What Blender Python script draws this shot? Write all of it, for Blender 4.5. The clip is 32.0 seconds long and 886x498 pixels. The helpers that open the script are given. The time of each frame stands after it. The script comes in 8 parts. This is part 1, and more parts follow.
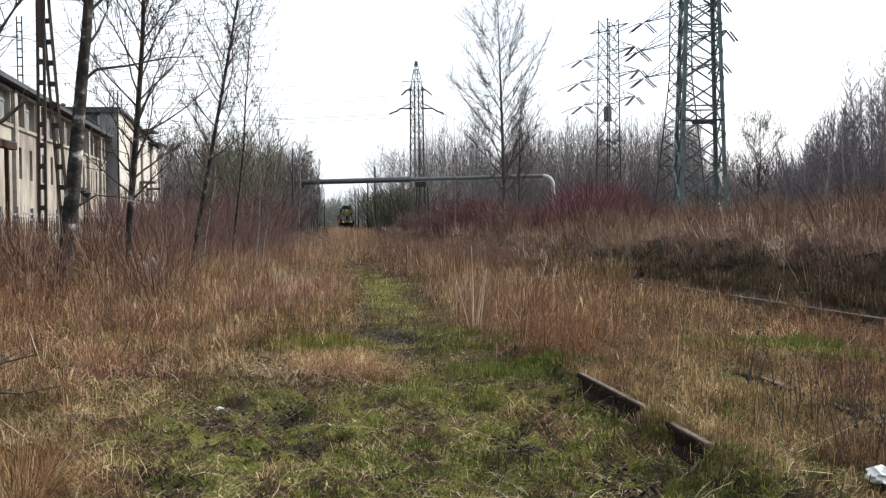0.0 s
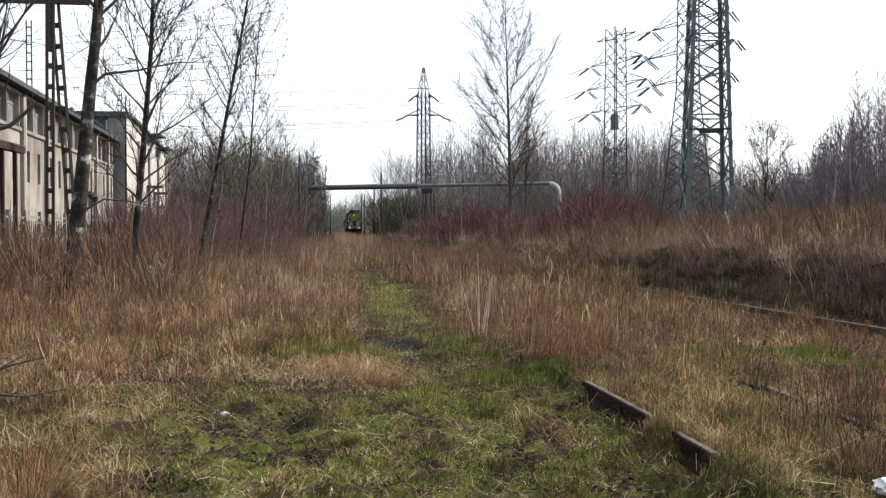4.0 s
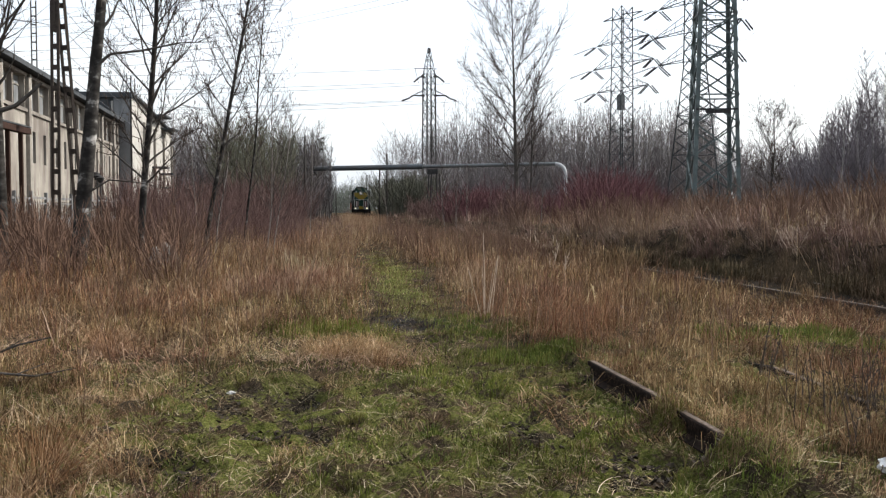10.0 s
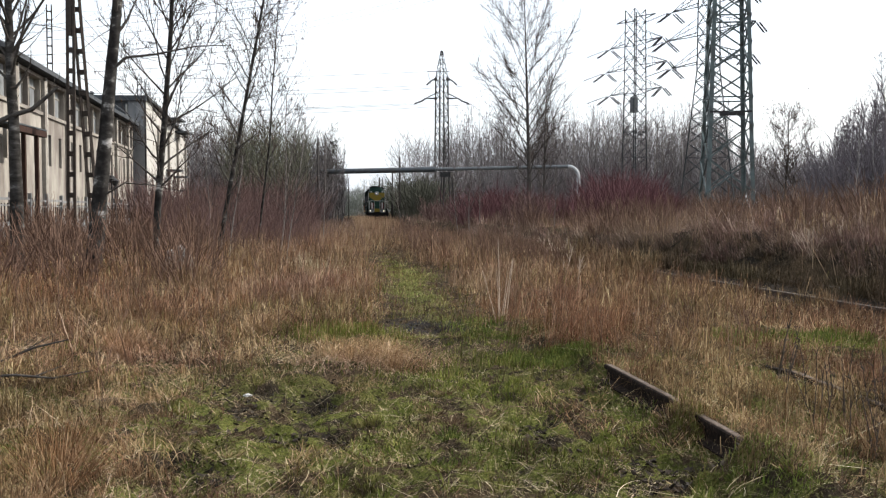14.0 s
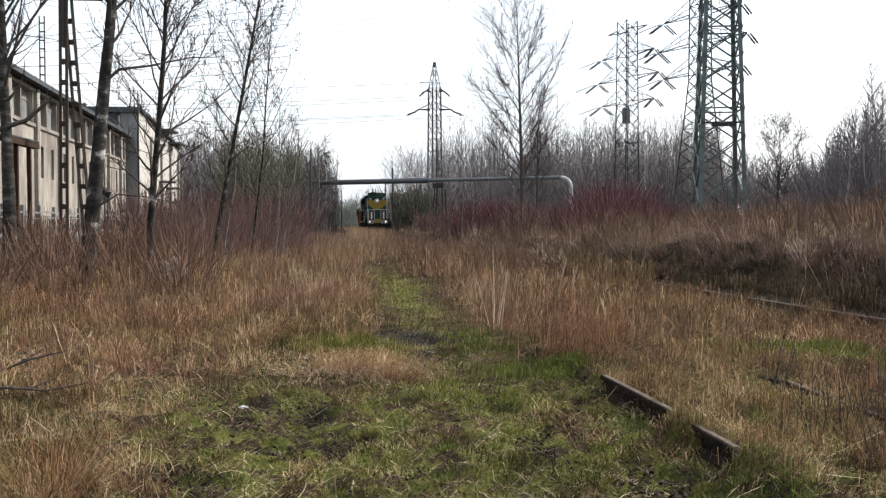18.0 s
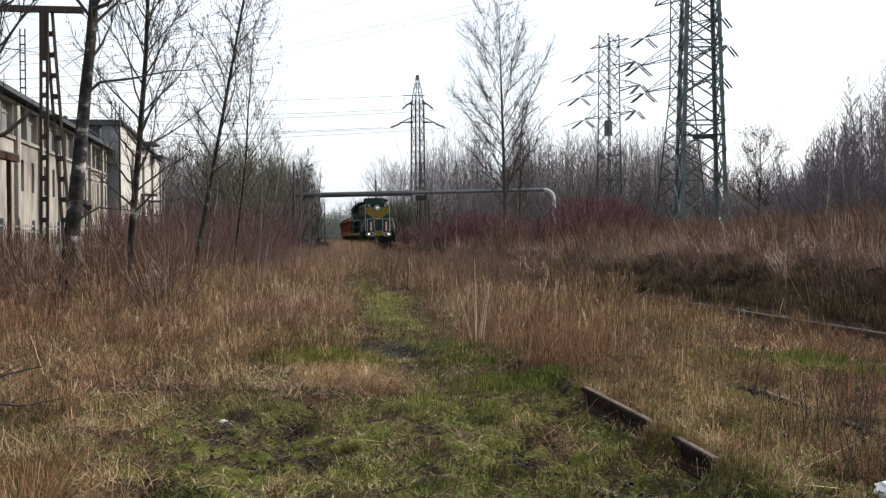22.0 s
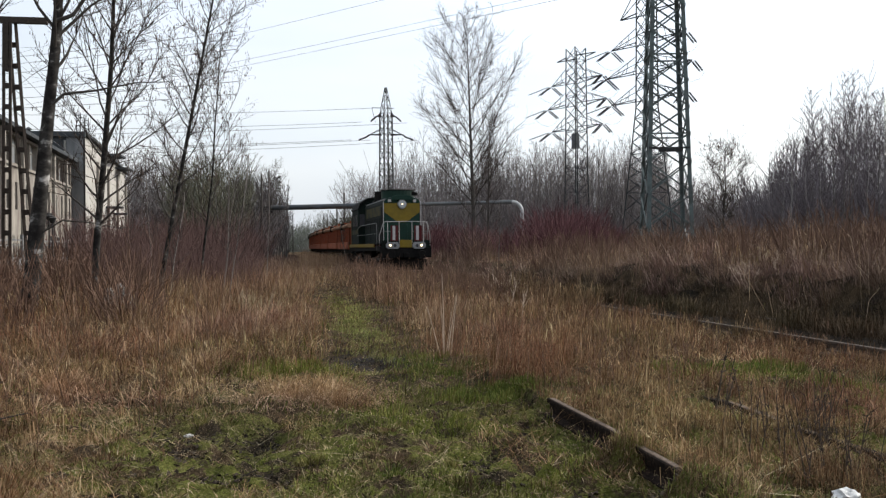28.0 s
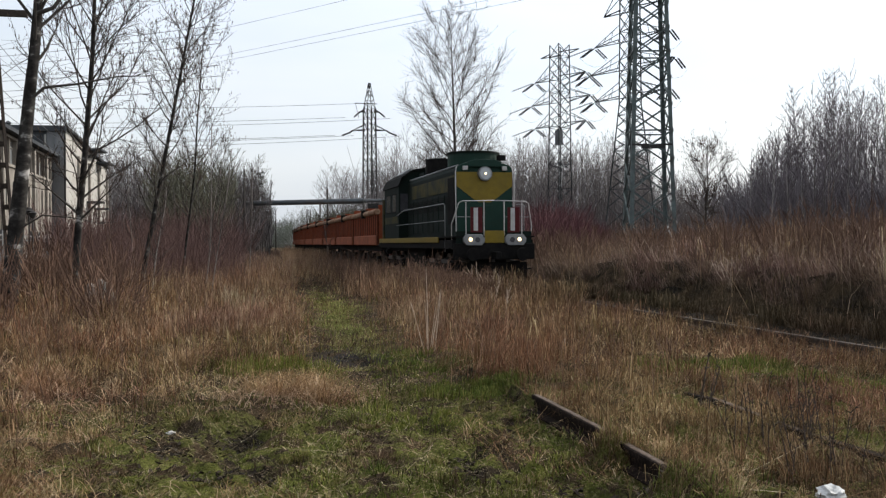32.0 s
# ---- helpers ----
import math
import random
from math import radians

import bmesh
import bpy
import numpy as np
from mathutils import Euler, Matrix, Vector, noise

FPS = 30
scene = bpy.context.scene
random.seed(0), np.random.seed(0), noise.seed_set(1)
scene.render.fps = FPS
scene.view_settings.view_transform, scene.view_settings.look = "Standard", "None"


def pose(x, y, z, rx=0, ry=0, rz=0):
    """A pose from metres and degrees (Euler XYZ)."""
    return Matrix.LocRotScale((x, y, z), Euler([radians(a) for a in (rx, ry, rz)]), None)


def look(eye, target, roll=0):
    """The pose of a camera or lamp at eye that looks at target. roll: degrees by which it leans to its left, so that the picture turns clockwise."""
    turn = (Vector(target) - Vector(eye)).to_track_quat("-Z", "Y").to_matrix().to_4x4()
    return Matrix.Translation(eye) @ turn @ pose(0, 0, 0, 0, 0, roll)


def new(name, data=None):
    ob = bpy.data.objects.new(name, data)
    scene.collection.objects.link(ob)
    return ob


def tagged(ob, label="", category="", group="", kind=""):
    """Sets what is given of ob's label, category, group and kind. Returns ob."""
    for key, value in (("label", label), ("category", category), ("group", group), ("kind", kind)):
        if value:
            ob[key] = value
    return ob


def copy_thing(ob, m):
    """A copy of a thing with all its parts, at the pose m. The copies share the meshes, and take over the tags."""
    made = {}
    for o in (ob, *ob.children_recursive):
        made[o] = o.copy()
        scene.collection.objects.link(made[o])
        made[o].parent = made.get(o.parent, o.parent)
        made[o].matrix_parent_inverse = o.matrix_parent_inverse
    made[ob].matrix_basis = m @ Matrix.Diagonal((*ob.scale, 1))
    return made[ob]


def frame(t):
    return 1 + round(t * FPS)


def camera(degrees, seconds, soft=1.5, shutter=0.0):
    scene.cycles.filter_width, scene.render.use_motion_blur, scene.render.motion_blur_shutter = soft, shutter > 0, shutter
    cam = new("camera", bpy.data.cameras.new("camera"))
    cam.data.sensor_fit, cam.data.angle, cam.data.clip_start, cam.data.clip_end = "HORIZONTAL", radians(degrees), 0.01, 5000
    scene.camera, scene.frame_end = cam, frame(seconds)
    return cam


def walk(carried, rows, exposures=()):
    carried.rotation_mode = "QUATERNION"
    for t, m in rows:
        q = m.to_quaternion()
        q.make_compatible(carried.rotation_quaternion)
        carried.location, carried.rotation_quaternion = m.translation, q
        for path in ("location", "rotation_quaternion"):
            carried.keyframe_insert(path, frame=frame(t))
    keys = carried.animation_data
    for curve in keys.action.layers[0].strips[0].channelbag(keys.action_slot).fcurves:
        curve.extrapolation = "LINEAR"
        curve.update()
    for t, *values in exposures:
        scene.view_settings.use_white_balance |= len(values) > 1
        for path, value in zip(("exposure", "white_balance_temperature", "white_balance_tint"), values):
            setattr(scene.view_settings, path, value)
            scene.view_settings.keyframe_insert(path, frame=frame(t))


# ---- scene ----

# ---- camera: held by hand at eye height, turning slowly to the right of the line ----
ROWS = [
    (0.0, -0.002, 0.010, 1.496, -1.727, 0.505, -7.158),
    (0.5, -0.004, 0.010, 1.499, -1.640, 0.380, -6.997),
    (1.0, -0.009, 0.003, 1.502, -1.533, 0.264, -6.895),
    (1.5, 0.004, 0.009, 1.497, -1.472, 0.602, -6.610),
    (2.0, 0.002, -0.002, 1.501, -1.452, 0.604, -6.646),
    (2.5, 0.005, 0.012, 1.496, -1.429, 0.409, -6.613),
    (3.0, -0.004, -0.003, 1.503, -1.229, 0.451, -6.664),
    (3.5, -0.008, 0.009, 1.499, -1.213, 0.268, -6.737),
    (5.5, -0.013, -0.006, 1.495, -1.896, -0.364, -6.787),
    (6.0, -0.005, -0.001, 1.498, -1.922, -0.213, -6.656),
    (6.5, -0.012, 0.002, 1.500, -2.079, -0.258, -6.596),
    (7.0, -0.009, 0.011, 1.492, -1.968, -0.036, -6.405),
    (7.5, -0.015, 0.011, 1.496, -1.994, -0.108, -6.394),
    (8.0, -0.011, 0.010, 1.497, -2.283, 0.005, -6.438),
    (8.5, -0.009, 0.015, 1.495, -2.494, 0.012, -6.418),
    (9.0, -0.006, 0.009, 1.497, -2.608, 0.140, -6.480),
    (9.5, -0.007, 0.019, 1.492, -2.458, 0.076, -6.315),
    (10.0, -0.009, 0.013, 1.489, -2.502, 0.055, -6.438),
    (10.5, -0.007, 0.020, 1.486, -2.653, 0.042, -6.358),
    (11.0, -0.015, 0.018, 1.490, -2.704, -0.001, -6.254),
    (11.5, -0.004, 0.017, 1.491, -2.498, -0.047, -6.272),
    (12.0, -0.011, 0.016, 1.493, -2.368, 0.039, -6.181),
    (12.5, -0.008, 0.014, 1.491, -2.281, 0.030, -6.056),
    (13.0, -0.017, 0.019, 1.491, -2.181, -0.055, -5.996),
    (13.5, -0.028, 0.020, 1.490, -2.193, -0.182, -5.944),
    (14.0, -0.040, 0.022, 1.490, -2.327, 0.045, -5.664),
    (14.5, -0.061, 0.033, 1.493, -2.285, 0.264, -5.905),
    (16.5, -0.066, 0.024, 1.495, -1.494, -0.113, -6.055),
    (17.0, -0.066, 0.020, 1.490, -1.281, -0.159, -5.991),
    (17.5, -0.070, 0.012, 1.492, -1.340, 0.061, -6.069),
    (18.0, -0.065, 0.021, 1.492, -1.648, 0.148, -6.109),
    (18.5, -0.053, 0.029, 1.489, -1.765, 0.310, -6.501),
    (19.0, -0.057, 0.022, 1.494, -1.597, 0.197, -6.717),
    (19.5, -0.052, 0.018, 1.491, -1.382, 0.121, -6.721),
    (20.0, -0.052, 0.010, 1.495, -1.196, 0.103, -6.711),
    (20.5, -0.048, 0.015, 1.491, -1.007, 0.042, -6.907),
    (21.0, -0.052, 0.004, 1.495, -0.824, 0.104, -6.916),
    (21.5, -0.043, 0.004, 1.494, -0.651, 0.249, -6.869),
    (22.0, -0.042, 0.010, 1.493, -0.877, 0.305, -7.139),
    (22.5, -0.038, 0.004, 1.493, -0.825, 0.286, -7.597),
    (23.0, -0.043, -0.003, 1.497, -0.931, 0.320, -7.716),
    (23.5, -0.040, -0.005, 1.497, -0.925, 0.314, -7.641),
    (24.0, -0.037, -0.010, 1.494, -0.824, 0.445, -7.640),
    (24.5, -0.033, 0.003, 1.496, -0.641, 0.526, -7.602),
    (25.0, -0.029, -0.009, 1.498, -0.432, 0.672, -7.559),
    (25.5, -0.028, -0.016, 1.498, -0.339, 0.664, -7.757),
    (27.5, -0.033, -0.018, 1.496, 0.124, 0.374, -8.767),
    (28.0, -0.029, -0.033, 1.498, -0.123, 0.419, -9.095),
    (28.5, -0.029, -0.034, 1.498, -0.230, 0.424, -9.143),
    (29.0, -0.034, -0.025, 1.498, -0.412, 0.339, -9.173),
    (29.5, -0.037, -0.010, 1.493, -0.238, -0.018, -9.388),
    (30.0, -0.045, -0.031, 1.497, -0.182, -0.118, -9.546),
    (30.5, -0.045, -0.014, 1.495, -0.136, -0.170, -9.728),
    (31.0, -0.045, -0.020, 1.492, -0.142, -0.181, -10.090),
    (31.5, -0.043, -0.020, 1.492, -0.286, 0.000, -10.105),
    (32.0, -0.035, 0.002, 1.498, -0.382, 0.286, -10.139),
]
cam = camera(51.65, 32.0, soft=1.3)
walk(cam, [(t, pose(x, y, z, 90 + p, r, h)) for t, x, y, z, p, r, h in ROWS],
     exposures=[(0.0, 0.52), (4.0, 0.47), (8.0, 0.31), (11.0, 0.36), (13.0, 0.46), (17.0, 0.43), (20.0, 0.38), (22.0, 0.27), (24.0, 0.23), (25.0, 0.22), (28.0, 0.0), (32.0, -0.08)])

# ---- hazy daylight: bright cloud veil, weak sun from the right ----
SUN_TO = Vector((0.86, 0.30, 0.62)).normalized()
world = bpy.data.worlds.new("hazy_sky")
scene.world = world
world.use_nodes = True
wn, wl = world.node_tree.nodes, world.node_tree.links
wn.clear()
w_sky = wn.new("ShaderNodeTexSky")
w_sky.sky_type, w_sky.sun_disc = "NISHITA", False
w_sky.sun_elevation, w_sky.sun_rotation = math.asin(SUN_TO.z), math.atan2(SUN_TO.x, SUN_TO.y)
w_sky.dust_density, w_sky.air_density = 3.0, 1.2
w_bg = wn.new("ShaderNodeBackground")
w_bg.inputs["Strength"].default_value = 0.12
w_cloud = wn.new("ShaderNodeBackground")
w_cloud.inputs["Strength"].default_value = 1.24
w_geo = wn.new("ShaderNodeTexCoord")
w_map = wn.new("ShaderNodeMapping")
w_map.inputs["Scale"].default_value = (1.2, 1.2, 5.0)
w_noise = wn.new("ShaderNodeTexNoise")
w_noise.inputs["Scale"].default_value, w_noise.inputs["Detail"].default_value = 1.6, 4
w_ramp = wn.new("ShaderNodeValToRGB")
w_ramp.color_ramp.elements[0].position, w_ramp.color_ramp.elements[0].color = 0.3, (0.76, 0.84, 0.95, 1)
w_ramp.color_ramp.elements[1].position, w_ramp.color_ramp.elements[1].color = 0.7, (0.96, 0.995, 1.04, 1)
w_mix, w_out = wn.new("ShaderNodeMixShader"), wn.new("ShaderNodeOutputWorld")
w_mix.inputs[0].default_value = 0.7
wl.new(w_sky.outputs[0], w_bg.inputs["Color"])
wl.new(w_geo.outputs["Generated"], w_map.inputs["Vector"])
wl.new(w_map.outputs[0], w_noise.inputs["Vector"])
wl.new(w_noise.outputs["Fac"], w_ramp.inputs[0])
# the veil is brightest towards the sun and overhead, greyer low down and away from it
w_dot, w_sum, w_tone = wn.new("ShaderNodeVectorMath"), wn.new("ShaderNodeMath"), wn.new("ShaderNodeMix")
w_dot.operation, w_sum.operation, w_sum.use_clamp = "DOT_PRODUCT", "ADD", False
w_dot.inputs[1].default_value = (0.25 * 0.944, 0.25 * 0.33, 0.9)
w_sum.inputs[1].default_value = 0.83
w_tone.data_type, w_tone.blend_type = "RGBA", "MULTIPLY"
w_tone.inputs[0].default_value = 1.0
w_lim = wn.new("ShaderNodeClamp")
w_lim.inputs["Min"].default_value, w_lim.inputs["Max"].default_value = 0.6, 1.2
wl.new(w_geo.outputs["Generated"], w_dot.inputs[0])
wl.new(w_dot.outputs["Value"], w_sum.inputs[0])
wl.new(w_sum.outputs[0], w_lim.inputs["Value"])
wl.new(w_lim.outputs[0], w_tone.inputs[7])
wl.new(w_ramp.outputs[0], w_tone.inputs[6])
wl.new(w_tone.outputs[2], w_cloud.inputs["Color"])
wl.new(w_bg.outputs[0], w_mix.inputs[1])
wl.new(w_cloud.outputs[0], w_mix.inputs[2])
wl.new(w_mix.outputs[0], w_out.inputs[0])
sun = new("sun", bpy.data.lights.new("sun", "SUN"))
sun.data.energy, sun.data.angle, sun.data.color = 5.0, radians(2), (1.0, 0.95, 0.87)
sun.matrix_world = look(SUN_TO * 100, (0, 0, 0))

# ---- materials ----
MATS = {}


def material(name, colors, rough=0.8, metal=0.0, scale=8.0, bump=0.2, detail=6, island=0.0, stretch=(1, 1, 1),
             spec=0.1, dirt=None, glow=None, object_random=0.0, coarse=0.0, coarse_scale=0.6, soft=0.0):
    """Noise between two colours, value varied by island or object, coarse stains of a third colour, fine relief."""
    if name in MATS:
        return MATS[name]
    m = bpy.data.materials.new(name)
    m.use_nodes = True
    n, l = m.node_tree.nodes, m.node_tree.links
    bsdf = n["Principled BSDF"]
    bsdf.inputs["Roughness"].default_value, bsdf.inputs["Metallic"].default_value = rough, metal
    bsdf.inputs["Specular IOR Level"].default_value = spec
    tc, mp, nz, rp = n.new("ShaderNodeTexCoord"), n.new("ShaderNodeMapping"), n.new("ShaderNodeTexNoise"), n.new("ShaderNodeValToRGB")
    mp.inputs["Scale"].default_value = stretch
    nz.inputs["Scale"].default_value, nz.inputs["Detail"].default_value = scale, detail
    nz.inputs["Roughness"].default_value = 0.62
    l.new(tc.outputs["Object"], mp.inputs["Vector"])
    l.new(mp.outputs[0], nz.inputs["Vector"])
    l.new(nz.outputs["Fac"], rp.inputs[0])
    ramp = rp.color_ramp
    for i, c in enumerate(colors):
        e = ramp.elements[i] if i < 2 else ramp.elements.new(0.5)
        e.color = (*c, 1)
    k = len(colors)
    for i in range(k):
        ramp.elements[i].position = 0.3 + 0.4 * i / max(1, k - 1)
    for i, c in enumerate(colors):
        ramp.elements[i].color = (*c, 1)
    col = rp.outputs[0]
    if dirt:
        nd, rd, mx = n.new("ShaderNodeTexNoise"), n.new("ShaderNodeValToRGB"), n.new("ShaderNodeMix")
        nd.inputs["Scale"].default_value, nd.inputs["Detail"].default_value = coarse_scale, 7
        nd.inputs["Roughness"].default_value = 0.65
        l.new(mp.outputs[0], nd.inputs["Vector"])
        rd.color_ramp.elements[0].position, rd.color_ramp.elements[1].position = 0.48 - coarse * 0.3, 0.75 - coarse * 0.3
        l.new(nd.outputs["Fac"], rd.inputs[0])
        mx.data_type = "RGBA"
        l.new(rd.outputs[0], mx.inputs[0])
        l.new(col, mx.inputs[6])
        mx.inputs[7].default_value = (*dirt, 1)
        col = mx.outputs[2]
    if island or object_random:
        src = n.new("ShaderNodeNewGeometry").outputs["Random Per Island"] if island else n.new("ShaderNodeObjectInfo").outputs["Random"]
        amount = island or object_random
        mr, hs = n.new("ShaderNodeMapRange"), n.new("ShaderNodeHueSaturation")
        mr.inputs["To Min"].default_value, mr.inputs["To Max"].default_value = 1 - amount, 1 + amount
        l.new(src, mr.inputs["Value"])
        l.new(mr.outputs[0], hs.inputs["Value"])
        l.new(col, hs.inputs["Color"])
        col = hs.outputs[0]
    l.new(col, bsdf.inputs["Base Color"])
    if bump:
        bp = n.new("ShaderNodeBump")
        bp.inputs["Strength"].default_value, bp.inputs["Distance"].default_value = bump, 0.02
        l.new(nz.outputs["Fac"], bp.inputs["Height"])
        l.new(bp.outputs[0], bsdf.inputs["Normal"])
    if glow:
        bsdf.inputs["Emission Color"].default_value = (*glow[0], 1)
        bsdf.inputs["Emission Strength"].default_value = glow[1]
    MATS[name] = m
    return m


def blade_material(name, colors, island=0.35, soft=0.18):
    """Dry or green blades: colour picked blade by blade, a little light comes through."""
    m = bpy.data.materials.new(name)
    m.use_nodes = True
    n, l = m.node_tree.nodes, m.node_tree.links
    bsdf, out = n["Principled BSDF"], n["Material Output"]
    bsdf.inputs["Roughness"].default_value, bsdf.inputs["Specular IOR Level"].default_value = 0.85, 0.05
    geo, rp = n.new("ShaderNodeNewGeometry"), n.new("ShaderNodeValToRGB")
    ramp = rp.color_ramp
    ramp.interpolation = "LINEAR"
    for i in range(len(colors) - 2):
        ramp.elements.new(0.5)
    for i, c in enumerate(colors):
        ramp.elements[i].position = i / (len(colors) - 1)
        ramp.elements[i].color = (*c, 1)
    tc, nz, hs, mr = n.new("ShaderNodeTexCoord"), n.new("ShaderNodeTexNoise"), n.new("ShaderNodeHueSaturation"), n.new("ShaderNodeMapRange")
    nz.inputs["Scale"].default_value, nz.inputs["Detail"].default_value = 0.7, 3
    l.new(tc.outputs["Object"], nz.inputs["Vector"])
    mr.inputs["From Min"].default_value, mr.inputs["From Max"].default_value = 0.3, 0.7
    mr.inputs["To Min"].default_value, mr.inputs["To Max"].default_value = 1 - island, 1 + island
    l.new(nz.outputs["Fac"], mr.inputs["Value"])
    n2, m2, ad = n.new("ShaderNodeTexNoise"), n.new("ShaderNodeMapRange"), n.new("ShaderNodeMath")
    n2.inputs["Scale"].default_value, n2.inputs["Detail"].default_value = 2.4, 3
    l.new(tc.outputs["Object"], n2.inputs["Vector"])
    m2.inputs["From Min"].default_value, m2.inputs["From Max"].default_value = 0.32, 0.68
    m2.inputs["To Min"].default_value, m2.inputs["To Max"].default_value = 0.0, 0.38
    l.new(n2.outputs["Fac"], m2.inputs["Value"])
    ad.operation = "MULTIPLY_ADD"
    ad.inputs[1].default_value = 0.62
    l.new(geo.outputs["Random Per Island"], ad.inputs[0])
    l.new(m2.outputs[0], ad.inputs[2])
    l.new(ad.outputs[0], rp.inputs[0])
    n3, m3 = n.new("ShaderNodeTexNoise"), n.new("ShaderNodeMapRange")
    n3.inputs["Scale"].default_value, n3.inputs["Detail"].default_value = 0.5, 2
    l.new(tc.outputs["Object"], n3.inputs["Vector"])
    m3.inputs["From Min"].default_value, m3.inputs["From Max"].default_value = 0.35, 0.65
    m3.inputs["To Min"].default_value, m3.inputs["To Max"].default_value = 0.484, 0.516
    l.new(n3.outputs["Fac"], m3.inputs["Value"])
    l.new(m3.outputs[0], hs.inputs["Hue"])
    l.new(rp.outputs[0], hs.inputs["Color"])
    l.new(mr.outputs[0], hs.inputs["Value"])
    l.new(hs.outputs[0], bsdf.inputs["Base Color"])
    if soft:
        tr, mx = n.new("ShaderNodeBsdfTranslucent"), n.new("ShaderNodeMixShader")
        mx.inputs[0].default_value = soft
        l.new(hs.outputs[0], tr.inputs["Color"])
        l.new(bsdf.outputs[0], mx.inputs[1])
        l.new(tr.outputs[0], mx.inputs[2])
        l.new(mx.outputs[0], out.inputs["Surface"])
    MATS[name] = m
    return m


# ---- mesh helpers ----
class Geo:
    """Collects boxes, tubes and sheets, and becomes one mesh."""

    def __init__(self):
        self.v, self.f = [], []

    def add(self, verts, faces):
        o = len(self.v)
        self.v.extend([tuple(p) for p in verts])
        self.f.extend([tuple(i + o for i in q) for q in faces])
        return self

    def box(self, cx, cy, cz, sx, sy, sz, m=None):
        p = [Vector((cx + a * sx / 2, cy + b * sy / 2, cz + c * sz / 2)) for c in (-1, 1) for b in (-1, 1) for a in (-1, 1)]
        if m is not None:
            p = [m @ q for q in p]
        return self.add(p, [(0, 2, 3, 1), (4, 5, 7, 6), (0, 1, 5, 4), (2, 6, 7, 3), (0, 4, 6, 2), (1, 3, 7, 5)])

    def beam(self, a, b, w, h=None):
        """A square bar from a to b."""
        a, b = Vector(a), Vector(b)
        q = (b - a).to_track_quat("Z", "Y").to_matrix().to_4x4()
        return self.box(0, 0, (b - a).length / 2, w, h or w, (b - a).length, Matrix.Translation(a) @ q)

    def tube(self, a, b, r0, r1=None, n=8, caps=True):
        a, b = Vector(a), Vector(b)
        r1 = r0 if r1 is None else r1
        q = (b - a).to_track_quat("Z", "Y").to_matrix()
        ring = [q @ Vector((math.cos(2 * math.pi * i / n), math.sin(2 * math.pi * i / n), 0)) for i in range(n)]
        vs = [a + d * r0 for d in ring] + [b + d * r1 for d in ring]
        fs = [(i, (i + 1) % n, n + (i + 1) % n, n + i) for i in range(n)]
        if caps:
            fs += [tuple(range(n - 1, -1, -1)), tuple(range(n, 2 * n))]
        return self.add(vs, fs)

    def pipe(self, pts, r, n=8):
        """A bent round bar through the points."""
        pts = [Vector(p) for p in pts]
        rings = []
        up = Vector((0.13, 0.21, 0.97))
        for i, p in enumerate(pts):
            d = (pts[min(i + 1, len(pts) - 1)] - pts[max(i - 1, 0)]).normalized()
            s = d.cross(up)
            if s.length < 0.05:
                s = d.cross(Vector((1, 0, 0)))
            s.normalize()
            u = s.cross(d)
            rings.append([p + (s * math.cos(2 * math.pi * k / n) + u * math.sin(2 * math.pi * k / n)) * r for k in range(n)])
        vs = [q for ring in rings for q in ring]
        fs = [(i * n + k, i * n + (k + 1) % n, (i + 1) * n + (k + 1) % n, (i + 1) * n + k) for i in range(len(pts) - 1) for k in range(n)]
        fs += [tuple(range(n)), tuple(range(len(vs) - 1, len(vs) - n - 1, -1))]
        return self.add(vs, fs)

    def prism(self, outline, y0, y1, m=None):
        """An outline in x, z drawn out along y."""
        k = len(outline)
        vs = [Vector((x, y0, z)) for x, z in outline] + [Vector((x, y1, z)) for x, z in outline]
        if m is not None:
            vs = [m @ q for q in vs]
        return self.add(vs, [(i, (i + 1) % k, k + (i + 1) % k, k + i) for i in range(k)] + [tuple(range(k - 1, -1, -1)), tuple(range(k, 2 * k))])

    def mesh(self, name, mat, smooth=False, bevel=0.0):
        me = bpy.data.meshes.new(name)
        me.from_pydata(self.v, [], self.f)
        bm = bmesh.new()
        bm.from_mesh(me)
        bmesh.ops.recalc_face_normals(bm, faces=bm.faces)
        if bevel:
            bmesh.ops.bevel(bm, geom=[e for e in bm.edges if len(e.link_faces) == 2 and e.calc_face_angle(0) > 0.5], offset=bevel, segments=2, affect="EDGES", profile=0.6)
        bm.to_mesh(me)
        bm.free()
        if smooth:
            me.polygons.foreach_set("use_smooth", [True] * len(me.polygons))
        me.materials.append(mat)
        return me


def thing(name, label, category, group="", kind="", m=None):
    ob = tagged(new(name), label, category, group, kind)
    if m is not None:
        ob.matrix_world = m
    return ob


def part(name, g, mat, parent, label="", smooth=False, bevel=0.0, kind="", m=None):
    ob = new(name, g.mesh(name, mat, smooth, bevel) if isinstance(g, Geo) else g)
    ob.parent = parent
    if m is not None:
        ob.matrix_local = m
    return tagged(ob, label, kind=kind)


def whole(name, g, mat, label, category, group="", kind="", smooth=False, bevel=0.0, m=None):
    ob = new(name, g.mesh(name, mat, smooth, bevel) if isinstance(g, Geo) else g)
    if m is not None:
        ob.matrix_world = m
    return tagged(ob, label, category, group, kind)


